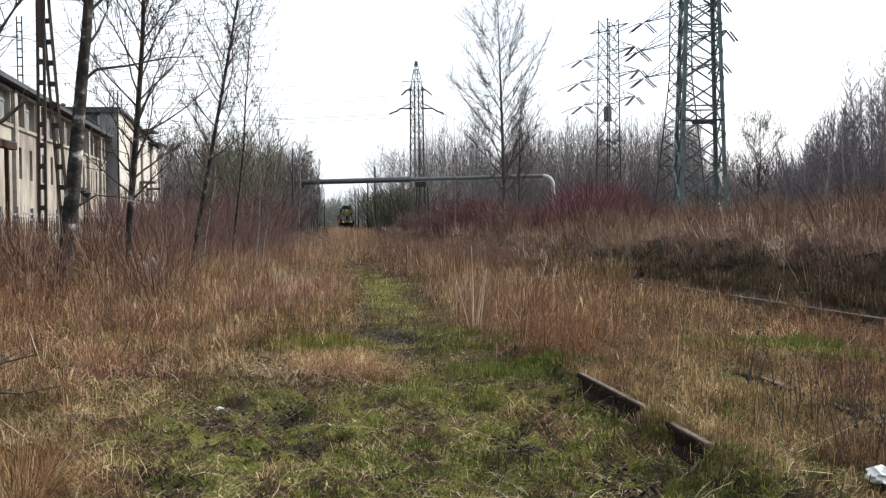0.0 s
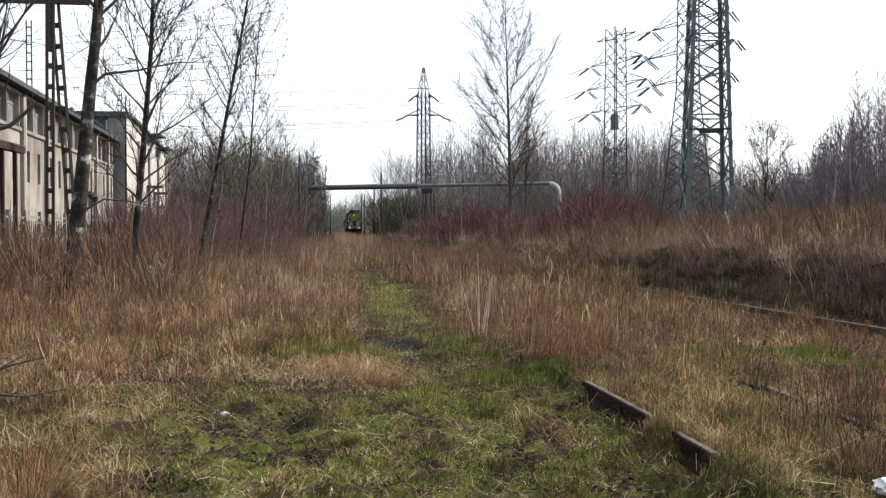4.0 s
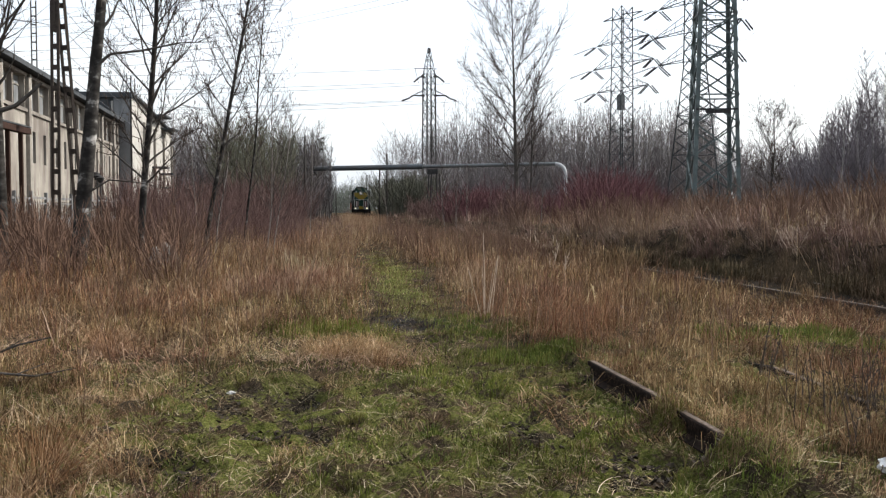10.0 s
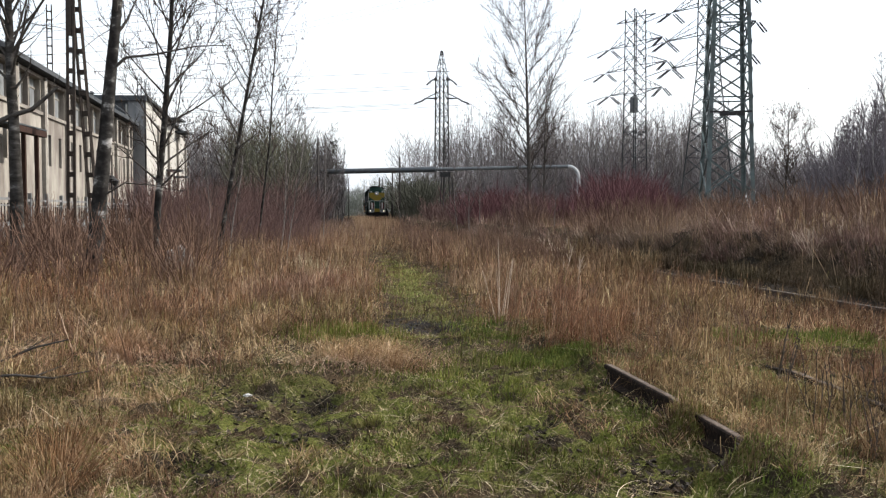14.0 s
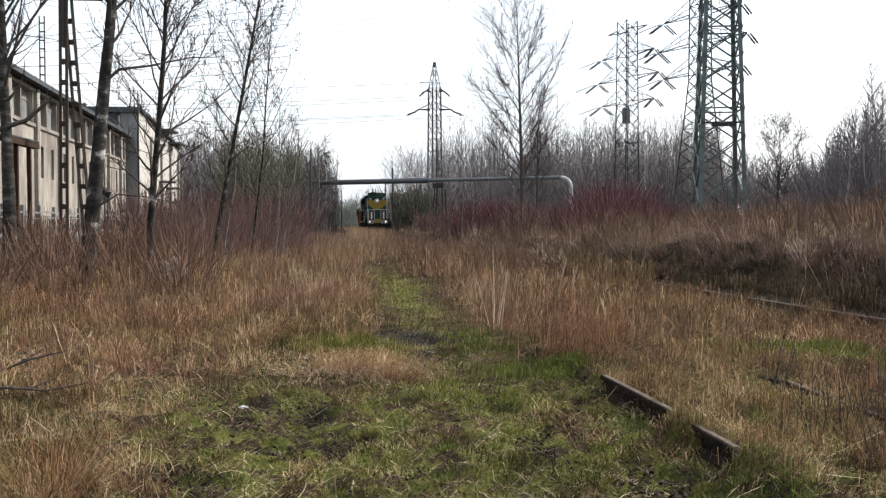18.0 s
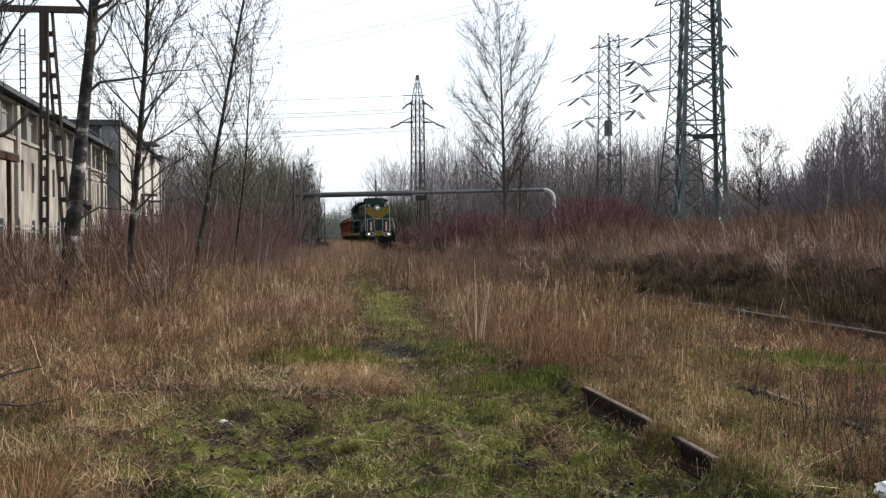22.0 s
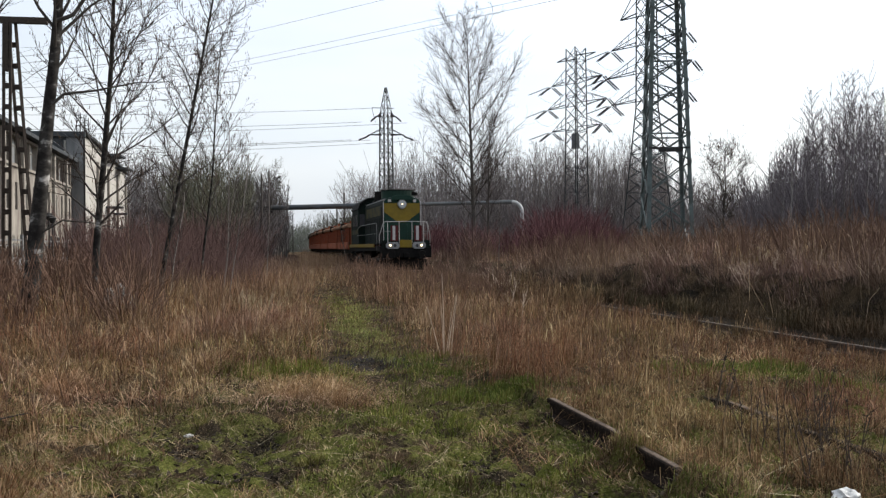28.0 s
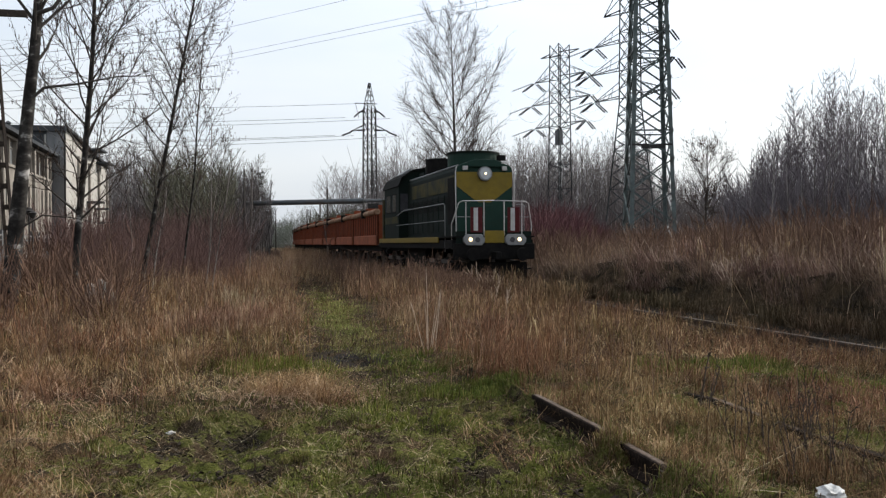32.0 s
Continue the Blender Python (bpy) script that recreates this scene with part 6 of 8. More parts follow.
def build_woods():
    rng = np.random.default_rng(5)
    slim = stock(200, 6, 18.0, 0.1, 0.2, 24, 1.5, 4, 2)
    round_ = stock(220, 5, 12.0, 0.06, 0.34, 24, 0.9, 4, 2)
    tall = stock(240, 6, 17.0, 0.16, 0.17, 32, 1.0, 4, 2)
    tall_small = [(a * np.array([0.6, 0.6, 0.6, 0.6, 0.6, 0.6, 0.8, 0.8]), c * np.array([0.6, 0.6, 0.6, 0.6, 0.6, 0.6, 0.9, 0.9])) for a, c in tall]
    slim_small = [(a * np.array([0.6, 0.6, 0.6, 0.6, 0.6, 0.6, 0.8, 0.8]), c * np.array([0.6, 0.6, 0.6, 0.6, 0.6, 0.6, 0.9, 0.9])) for a, c in slim]
    x, y = wedge(rng, 130, 0.55, 0.80, 84, 122)
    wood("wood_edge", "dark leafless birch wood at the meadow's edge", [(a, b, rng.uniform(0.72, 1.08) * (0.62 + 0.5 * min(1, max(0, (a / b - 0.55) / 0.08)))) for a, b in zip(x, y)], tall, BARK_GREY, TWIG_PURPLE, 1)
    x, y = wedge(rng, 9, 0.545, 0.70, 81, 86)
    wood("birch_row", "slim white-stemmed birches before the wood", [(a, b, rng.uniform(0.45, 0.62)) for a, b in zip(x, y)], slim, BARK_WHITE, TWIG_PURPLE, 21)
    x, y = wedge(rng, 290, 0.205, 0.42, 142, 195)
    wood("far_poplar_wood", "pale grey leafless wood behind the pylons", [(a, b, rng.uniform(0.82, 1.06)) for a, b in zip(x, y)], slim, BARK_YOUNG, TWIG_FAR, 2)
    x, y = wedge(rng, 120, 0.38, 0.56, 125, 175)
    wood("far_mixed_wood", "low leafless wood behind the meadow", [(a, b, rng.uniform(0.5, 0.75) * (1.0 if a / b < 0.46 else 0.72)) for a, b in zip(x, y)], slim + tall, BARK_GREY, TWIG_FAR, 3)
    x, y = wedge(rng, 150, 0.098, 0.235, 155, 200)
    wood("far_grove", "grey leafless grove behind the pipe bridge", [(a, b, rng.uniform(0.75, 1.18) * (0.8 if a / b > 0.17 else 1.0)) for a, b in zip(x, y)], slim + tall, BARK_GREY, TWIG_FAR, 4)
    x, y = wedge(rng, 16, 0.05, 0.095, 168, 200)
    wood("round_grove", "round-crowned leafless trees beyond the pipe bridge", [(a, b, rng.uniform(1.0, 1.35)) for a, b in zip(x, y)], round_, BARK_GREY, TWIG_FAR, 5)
    # the wood left of the line: grey behind the works, olive in its middle, slim and purple-grey by the rails
    for name, label, n, k0, k1, y0, y1, lift, kinds, mat, seed in (
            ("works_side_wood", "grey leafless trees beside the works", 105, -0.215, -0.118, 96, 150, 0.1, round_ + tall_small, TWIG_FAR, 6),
            ("trackside_wood", "olive-green scrub wood along the line", 115, -0.135, -0.05, 90, 140, 0.095, round_ + tall_small, TWIG_OLIVE, 16),
            ("rail_side_wood", "purple-grey leafless trees standing close to the line", 120, -0.07, -0.010, 104, 150, 0.086, slim_small, TWIG_DUSK, 26)):
        x, y = wedge(rng, n, k0, k1, y0, y1)
        high = 12.0 if seed != 26 else 10.8
        wood(name, label, [(a, b, (1.2 + lift * b) / high * rng.uniform(0.72, 1.04) * (0.84 if a / b > -0.02 else 1.0)) for a, b in zip(x, y) if float(line_x(b)) - a > 3.6], kinds, BARK_GREY, mat, seed)
    x, y = wedge(rng, 70, -0.018, 0.014, 345, 420)
    x2, y2 = wedge(rng, 30, 0.011, 0.042, 340, 420)
    x3, y3 = wedge(rng, 40, 0.045, 0.09, 150, 200)
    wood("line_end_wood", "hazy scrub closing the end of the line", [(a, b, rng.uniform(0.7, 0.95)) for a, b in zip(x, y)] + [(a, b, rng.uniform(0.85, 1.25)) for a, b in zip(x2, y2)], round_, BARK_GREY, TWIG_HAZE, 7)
    wood("line_side_grove", "dull green bushes and trees beyond the pipe bridge", [(a, b, rng.uniform(0.4, 0.62)) for a, b in zip(x3, y3)], round_, BARK_GREY, TWIG_GREEN, 27)
    x, y = wedge(rng, 24, -0.6, -0.28, 85, 150)
    wood("yard_wood", "leafless trees behind the works", [(a, b, rng.uniform(0.5, 0.7)) for a, b in zip(x, y)], round_, BARK_DARK, TWIG_FAR, 8)


build_woods()


# ---- shrubs ----
def shrub_rows(seed, stems, height, spread, r, twigs=3):
    rng = np.random.default_rng(seed)
    rows = []
    for i in range(stems):
        a, d0 = rng.uniform(0, 2 * math.pi), rng.uniform(0, 1) ** 0.6
        p = np.array([math.cos(a) * spread * 0.35 * d0, math.sin(a) * spread * 0.35 * d0, -0.05])
        d = unit(np.array([math.cos(a) * 0.5 * d0, math.sin(a) * 0.5 * d0, 1.0]) + rng.normal(0, 0.12, 3))
        L = height * rng.uniform(0.55, 1.08)
        s, pts, dirs = sweep(rng, p, d, L, r, r * 0.5, 2, 0.08, 0.02)
        rows += s
        for k in range(twigs):
            j = 1
            e = unit(dirs[j] + rng.normal(0, 0.4, 3))
            o = pts[0] + (pts[-1] - pts[0]) * rng.uniform(0.3, 0.9)
            rows.append((*o, *(o + e * L * rng.uniform(0.18, 0.4)), r * 0.6, r * 0.4))
    return np.array(rows)


def scrub(name, label, spots, kinds, mat, seed, category="shrubs", sides=3):
    rng = np.random.default_rng(seed)
    out = []
    for x, y, s in spots:
        q = kinds[rng.integers(0, len(kinds))].copy()
        w = rng.uniform(0, 2 * math.pi)
        R = np.array([[math.cos(w), -math.sin(w), 0], [math.sin(w), math.cos(w), 0], [0, 0, 1.0]])
        o = np.array([x, y, float(ground_z(x, y))])
        q[:, 0:3] = q[:, 0:3] @ R.T * s + o
        q[:, 3:6] = q[:, 3:6] @ R.T * s + o
        out.append(q)
    rows = np.concatenate(out) * np.array([1, 1, 1, 1, 1, 1] + [1.4 if sides == 2 else 1] * 2)
    tagged(new(name, tubes(name, rows, mat, sides)), label, category, kind="stuff")


def build_scrub():
    rng = np.random.default_rng(9)
    red = [shrub_rows(300 + i, 34, 3.0, 2.6, 0.012, 4) for i in range(5)]
    brown = [shrub_rows(320 + i, 30, 1.7, 1.6, 0.009, 3) for i in range(5)]
    fine = [shrub_rows(340 + i, 24, 2.2, 1.8, 0.0075, 4) for i in range(5)]
    low = [shrub_rows(350 + i, 16, 0.9, 1.2, 0.006, 3) for i in range(4)]
    # dark red thicket right of the line, highest in its middle
    x, y = wedge(rng, 110, 0.215, 0.36, 48, 72)
    spots = [(a, b, rng.uniform(0.25, 0.72) + 0.68 * math.exp(-((a / b - 0.3) / 0.028) ** 2)) for a, b in zip(x, y)]
    scrub("red_shrubs", "dense thicket of dark red leafless twigs", spots, red, TWIG_RED, 1, sides=2)
    x, y = wedge(rng, 46, 0.12, 0.2, 60, 90)
    scrub("dark_red_shrubs", "low dark red shrubs under the pipe bridge", [(a, b, rng.uniform(0.5, 1.0)) for a, b in zip(x, y)], red, TWIG_RED, 31, sides=2)
    x, y = wedge(rng, 110, 0.05, 0.23, 50, 98)
    spots = [(a, b, rng.uniform(0.4, 0.8)) for a, b in zip(x, y) if abs(a - float(line_x(b))) > 3.2]
    scrub("lineside_shrubs", "dull red-brown shrubs beside the line", spots, red, TWIG_MIX, 2, sides=2)
    x, y = wedge(rng, 190, 0.12, 0.9, 14, 50)
    spots = [(a, b, rng.uniform(0.45, 1.0)) for a, b in zip(x, y) if a - float(line_x(b)) > 2.6 + 1.0 * (b < 26)]
    scrub("bank_shrubs", "reddish brown brush on top of the bank", spots, brown, TWIG_BROWN, 3, sides=2)
    x, y = wedge(rng, 190, 0.30, 0.9, 44, 92)
    spots = [(a, b, rng.uniform(0.7, 1.35)) for a, b in zip(x, y) if a - float(line_x(b)) > 4]
    scrub("meadow_brush", "brown brush across the raised meadow", spots, brown, TWIG_BROWN, 4, sides=2)
    x, y = wedge(rng, 62, -0.195, -0.02, 28, 52)
    spots = [(a, b, rng.uniform(0.5, 1.1) * (0.45 + 0.8 * min(1, (-a / b) / 0.12))) for a, b in zip(x, y) if a < float(path_x(b)) - 2.4]
    scrub("sapling_thicket", "thicket of fine reddish saplings before the wood", spots, fine, TWIG_MIX, 5)
    x, y = wedge(rng, 90, -0.24, -0.04, 50, 94)
    spots = [(a, b, rng.uniform(0.8, 1.5)) for a, b in zip(x, y) if a < float(line_x(b)) - 3.6]
    scrub("wood_edge_shrubs", "dark shrubs along the wood's edge", spots, red, TWIG_MIX, 6, sides=2)
    x, y = wedge(rng, 130, -0.55, -0.16, 16, 42)
    spots = [(a, b, rng.uniform(0.35, 0.85)) for a, b in zip(x, y)]
    scrub("yard_brush", "thin reddish brush along the yard fence", spots, fine, TWIG_BROWN, 7, sides=2)
    x, y = wedge(rng, 190, 0.035, 0.2, 24, 80)
    spots = [(a, b, rng.uniform(0.35, 0.75)) for a, b in zip(x, y) if 2.4 < a < float(line_x(b)) - 1.9 - rng.uniform(0, 1.2)]
    scrub("lineside_brush", "brown brush and tall weeds beside the line", spots, brown, TWIG_BROWN, 10)
    ys = rng.uniform(23.5, 33, 34)
    spots = [(float(line_x(b)) - rng.uniform(1.75, 2.7), b, rng.uniform(0.3, 0.5)) for b in ys]
    scrub("lineside_weeds", "dead brown weeds close beside the line", spots, brown, TWIG_BROWN, 12)
    # tangle on the bank's face, the bank's shade put into its colour
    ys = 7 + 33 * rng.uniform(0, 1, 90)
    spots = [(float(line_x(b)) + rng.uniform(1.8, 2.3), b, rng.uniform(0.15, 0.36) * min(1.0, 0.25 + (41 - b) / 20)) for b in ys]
    scrub("bank_face_brush", "tangled brush darkened for shade, hanging over the bank", spots, low, TWIG_DARK, 8, sides=2)
    x, y = wedge(rng, 22, 0.16, 0.5, 9, 20)
    spots = [(a, b, rng.uniform(0.15, 0.3)) for a, b in zip(x, y) if 2.4 < a < float(line_x(b)) - 1.5]
    scrub("verge_weeds", "low dead weeds between the tracks", spots, low, TWIG_BROWN, 9)


build_scrub()


def build_understorey():
    rng = np.random.default_rng(19)
    bush = [shrub_rows(360 + i, 28, 4.2, 3.6, 0.03, 4) for i in range(4)]
    for name, label, n, k0, k1, y0, y1, s0, s1, mat in (
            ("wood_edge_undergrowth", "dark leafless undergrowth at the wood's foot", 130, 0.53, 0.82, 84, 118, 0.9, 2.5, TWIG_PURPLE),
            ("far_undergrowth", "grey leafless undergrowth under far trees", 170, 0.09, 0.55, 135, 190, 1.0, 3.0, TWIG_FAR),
            ("trackside_undergrowth", "dusky undergrowth beside the line", 150, -0.21, -0.034, 96, 140, 0.7, 1.5, TWIG_DUSK),
            ("line_undergrowth", "dull green bushes beyond the pipe bridge", 70, 0.043, 0.10, 105, 150, 0.8, 1.35, TWIG_GREEN),
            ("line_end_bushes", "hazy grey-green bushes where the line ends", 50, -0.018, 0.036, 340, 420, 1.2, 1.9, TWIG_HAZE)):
        x, y = wedge(rng, n, k0, k1, y0, y1)
        scrub(name, label, [(a, b, rng.uniform(s0, s1)) for a, b in zip(x, y) if abs(a - float(line_x(b))) > 3.2], bush, mat, n, sides=2)


build_understorey()


def build_mistletoe():
    leaf = blade_material("dark_evergreen_clumps", [(0.012, 0.014, 0.010), (0.03, 0.034, 0.02)], 0.2, 0.0)
    for x, y, z, r in ((-2.76, 128, 10.95, 0.42), (-3.3, 128, 10.1, 0.34), (-2.35, 128, 10.5, 0.4), (-2.2, 128, 11.2, 0.25), (-2.5, 128, 9.6, 0.36)):
        n = 650
        d = RNG.normal(0, 1, (n, 3))
        d /= np.linalg.norm(d, axis=1)[:, None]
        base = d * RNG.uniform(0.1, 1, (n, 1)) ** 0.5 * r * np.array([1, 1, 0.85])
        me = blades("evergreen_clump", base, d[:, 2] * 0.1 * r + 0.02, d[:, :2] * 0.12 * r, np.full(n, 0.13 * r), leaf)
        ob = new("evergreen_clump", me)
        ob.matrix_world = pose(x, y, z)
        tagged(ob, "dark round evergreen clump high in a bare tree", "mistletoe", "evergreen clumps")
    t = thing("bare_tree", "slim bare tree carrying dark evergreen clumps", "tree", m=pose(-2.75, 128.1, float(ground_z(-2.75, 128))))
    trunk, limbs, twigs, _ = tree_rows(seed=71, height=13.5, r0=0.14, first=0.25, count=30, reach=0.2, up=1.2, sub=5, twig=3, min_r=0.014, wander=0.004)
    part("trunk", swept("trunk", trunk, BARK_DARK, 8), None, t)
    part("branchwork", tubes("branchwork", limbs, BARK_DARK, 4), None, t, kind="stuff")
    part("crown", tubes("crown", twigs, TWIG_OLIVE, 3), None, t, kind="stuff")


build_mistletoe()


# ---- grasses ----
def fan(n, y0, y1, k0=-0.42, k1=0.86, power=1.3):
    """Points over the view's fan, thinning with distance."""
    u = RNG.uniform(0, 1, n)
    e = 1 - power
    y = (y0 ** e + u * (y1 ** e - y0 ** e)) ** (1 / e)
    return RNG.uniform(k0, k1, n) * (y + 1.5), y


def tall_cover(x, y):
    """How fully the dry grass stands: 0 on the path and the trodden green, 1 in the meadow."""
    n1, n2 = value_noise(x * 0.9, y * 0.7, 8), value_noise(x * 2.7, y * 2.2, 7)
    fuzz = n1 * 0.6 + n2 * 0.4 - 0.5
    trod = np.clip((44 + 16 * fuzz - y) / 18, 0, 1)
    off = 1 - trod * np.clip(1 - (np.abs(x - path_x(y) + 0.5 * (value_noise(y * 0.35, y * 0.13, 6) - 0.5)) - 0.44 - 0.9 * fuzz) / 0.7, 0, 1)
    front = np.clip((9.7 + 3.3 * np.clip((x - 0.35) / 0.5, 0, 1) + 4.2 * fuzz - y) / 2.4, 0, 1)
    left = np.clip((x + 1.7 - 2.2 * fuzz + 0.12 * (y - 6)) / 1.3, 0, 1)
    inside = left * np.clip((siding_x(y) + 0.02 - 0.06 * np.clip(y - 7.6, 0, 6) - x + 0.5 * fuzz * np.clip(y - 7.6, 0, 1)) / 0.1, 0, 1) * front
    u = x - line_x(y)
    bed = np.where(u < 0, np.clip((-u - 0.75) / 0.4, 0, 1), np.clip((u - 2.6) / 0.6, 0, 1) - 0.13)
    glade = np.clip((1.25 + 0.8 * fuzz - np.hypot((x - 5.15) * 0.8, (y - 9.3) * 1.0)) / 0.35, 0, 1)
    return off * (1 - inside) * (0.12 + 0.88 * bed) * (1 - 0.8 * glade)


def stand(x, y):
    """Height of the dry growth, in metres."""
    left = np.interp(y, [3, 6, 9, 12, 18, 30, 60], [0.16, 0.17, 0.2, 0.28, 0.46, 0.82, 1.0])
    right = np.interp(y, [3, 5, 9, 12, 18, 26, 60], [0.22, 0.15, 0.15, 0.26, 0.44, 0.75, 0.95])
    return np.where(x > siding_x(y), right, left)


def put_grass(name, label, x, y, h, w, mat, lean=0.35, wind=(0.05, 0.0), category="grass", group=""):
    """Bent blades close by, plain spikes past 22 m; each lot is one object."""
    w, lean = w * np.ones(len(x)), lean * np.ones(len(x))
    # tufts and gaps between them; nothing grows on the sunk rail's head
    tuft = np.clip((value_noise(x * 2.3, y * 1.7, 140) * 0.55 + value_noise(x * 5.1, y * 3.6, 141) * 0.45 - 0.24) / 0.42, 0, 1)
    near = np.clip((44 - y) / 16, 0, 1)
    gone = (pit(x, y) > 0.45) | (RNG.uniform(0, 1, len(x)) < near * (0.75 - 1.5 * tuft)) | ((np.abs(x - 3.9 + 0.045 * y) < 0.05) & (y > 6.0) & (y < 7.3) & (tuft < 0.8))
    h = h * (1 - near + near * (0.4 + 1.05 * tuft))
    x, y, h, w, lean = x[~gone], y[~gone], h[~gone], w[~gone], lean[~gone]
    for far in (False, True):
        q = (y > 26) == far
        n = int(q.sum())
        if n == 0:
            continue
        base = np.stack([x[q], y[q], ground_z(x[q], y[q]) - 0.01], 1)
        a = 9.0 * value_noise(x[q] * 1.6, y[q] * 1.3, 55) + RNG.normal(0, 1.3, n)
        tilt = np.clip(np.abs(RNG.normal(0, 1, n)) * lean[q], 0, 1.42)
        m, up = np.sin(tilt) * h[q] * 1.3, np.cos(tilt) * h[q]
        off = np.stack([np.cos(a) * m + wind[0] * h[q], np.sin(a) * m + wind[1] * h[q]], 1)
        tagged(new(name, blades(name, base, up, off, w[q], mat, curl=0.35, spike=far, droop=0.6)), label, category, group, "" if group else "stuff")


def arcs(name, label, x, y, length, width, mat, seed, rise=(0.2, 0.9)):
    """Long wiry stalks that bow over in an arc, each a ribbon of five joints."""
    rng = np.random.default_rng(seed)
    n = len(x)
    yaw = 8.0 * value_noise(x * 0.9, y * 0.8, seed) + rng.normal(0, 0.9, n)
    pitch, bend = np.arcsin(rng.uniform(rise[0], rise[1], n)), rng.uniform(0.1, 0.55, n)
    p = np.stack([x, y, ground_z(x, y) - 0.01], 1)
    face = yaw + np.pi / 2 + rng.normal(0, 0.5, n)
    side = np.stack([np.cos(face), np.sin(face), rng.uniform(-0.3, 0.3, n)], 1)
    rows = []
    for k in range(6):
        w = (width * (1 - 0.14 * k) / 2)[:, None]
        rows += [p - side * w, p + side * w]
        step = (length / 5)[:, None]
        p = p + np.stack([np.cos(yaw) * np.cos(pitch), np.sin(yaw) * np.cos(pitch), np.sin(pitch)], 1) * step
        pitch = pitch - bend
        yaw = yaw + rng.normal(0, 0.16, n)
        p[:, 2] = np.maximum(p[:, 2], ground_z(p[:, 0], p[:, 1]) + 0.005)
    v = np.stack(rows, 1).reshape(-1, 3)
    t = np.array([[2 * k, 2 * k + 1, 2 * k + 3] for k in range(5)] + [[2 * k, 2 * k + 3, 2 * k + 2] for k in range(5)])
    t = (t[None] + (np.arange(n) * 12)[:, None, None]).reshape(-1, 3)
    tagged(new(name, tri_mesh(name, v, t, mat)), label, "straw", kind="stuff")


def tufted(x, y, scale, seed):
    """Pulls points together into tufts."""
    cx, cy = np.floor(x / scale), np.floor(y / scale)
    jx = np.sin(cx * 91.7 + cy * 47.3 + seed) * 0.35
    jy = np.sin(cx * 33.1 + cy * 78.9 + seed * 2) * 0.35
    f = 0.55
    return x + ((cx + 0.5 + jx) * scale - x) * f, y + ((cy + 0.5 + jy) * scale - y) * f


def build_grass():
    for name, label, n, mat, seed, share in (("brown_meadow_grass", "tall red-brown dry meadow grass", 150000, G_BROWN, 1, 0.62), ("tan_meadow_grass", "dry tan meadow grass in tufts", 120000, G_TAN, 2, 0.52), ("dun_meadow_grass", "dun grass between the tracks and by the path", 90000, G_DUN, 3, 0.6)):
        x, y = fan(n, 4.0, 60, power=1.45)
        x, y = tufted(x, y, (0.30, 0.46, 0.22)[seed - 1], seed)
        c = tall_cover(x, y)
        patch = value_noise(x * 0.5, y * 0.35, 10 + seed) * 0.5 + value_noise(x * 1.9, y * 1.4, 14 + seed) * 0.5
        keep = (c > RNG.uniform(0.05, 0.95, n)) & (patch > 1 - share + 0.14 * np.clip((14 - y) / 5, 0, 1) - 0.3 * RNG.uniform(0, 1, n))
        if seed == 2:
            keep &= RNG.uniform(0, 1, n) < np.interp(y, [8, 16, 30], [1.0, 0.7, 0.45])
            keep &= (x < siding_x(y)) | (RNG.uniform(0, 1, n) < np.interp(y, [6, 10, 14], [0.05, 0.18, 0.55]))
        if seed == 1:
            keep &= (x < siding_x(y)) | (y > 15) | (RNG.uniform(0, 1, n) < 0.35)
        if seed == 3:
            keep &= (x > siding_x(y)) | (y < 17)
        x, y, c, patch = x[keep], y[keep], c[keep], patch[keep]
        h = stand(x, y) * RNG.uniform(0.3, 1.1, len(x)) * (0.3 + 0.7 * c) * (0.35 + 1.1 * patch)
        put_grass(name, label, x, y, h, (0.0018 + 0.00038 * y) * (0.45 + 1.6 * RNG.uniform(0, 1, len(x)) ** 3), mat, np.interp(y, [4, 9, 14, 22, 35], [1.15, 1.15, 1.05, 0.85, 0.55]))
    # paler feathery grass further along the path
    y = 15 + 55 * RNG.uniform(0, 1, 46000) ** 1.5
    x = RNG.uniform(-0.2, 0.2, len(y)) * y + RNG.uniform(-1.5, 2.5, len(y))
    keep = (tall_cover(x, y) > RNG.uniform(0.3, 1, len(y))) & (x < line_x(y) - 1.2) & (value_noise(x * 0.7, y * 0.5, 97) > 0.3 + 0.3 * RNG.uniform(0, 1, len(y)))
    x, y = x[keep], y[keep]
    put_grass("feathery_grass", "feathery rust-gold grass beside the path", x, y, stand(x, y) * RNG.uniform(0.35, 1.05, len(x)), 0.002 + 0.00042 * y, G_GOLD, 0.45)
    x, y = fan(22000, 11.0, 36, -0.44, 0.03, 1.2)
    keep = (tall_cover(x, y) > RNG.uniform(0.2, 0.9, len(x))) & (value_noise(x * 0.8, y * 0.5, 161) > 0.3 + 0.35 * RNG.uniform(0, 1, len(x)))
    x, y = x[keep], y[keep]
    put_grass("russet_meadow_grass", "tall russet dead growth in the meadow", x, y, stand(x, y) * RNG.uniform(0.4, 1.2, len(x)), 0.0016 + 0.0003 * y, G_RUSSET, 0.75)
    # rough undergrowth that fills between the stalks, gap shade put into its colour
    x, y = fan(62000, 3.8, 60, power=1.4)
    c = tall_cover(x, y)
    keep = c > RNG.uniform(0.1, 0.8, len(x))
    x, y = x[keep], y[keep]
    put_grass("matted_grass", "matted dead grass at the stalks' feet, darkened for gap shade", x, y, RNG.uniform(0.05, 0.32, len(x)) * stand(x, y), 0.003 + 0.0006 * y, G_DARK, 1.1)
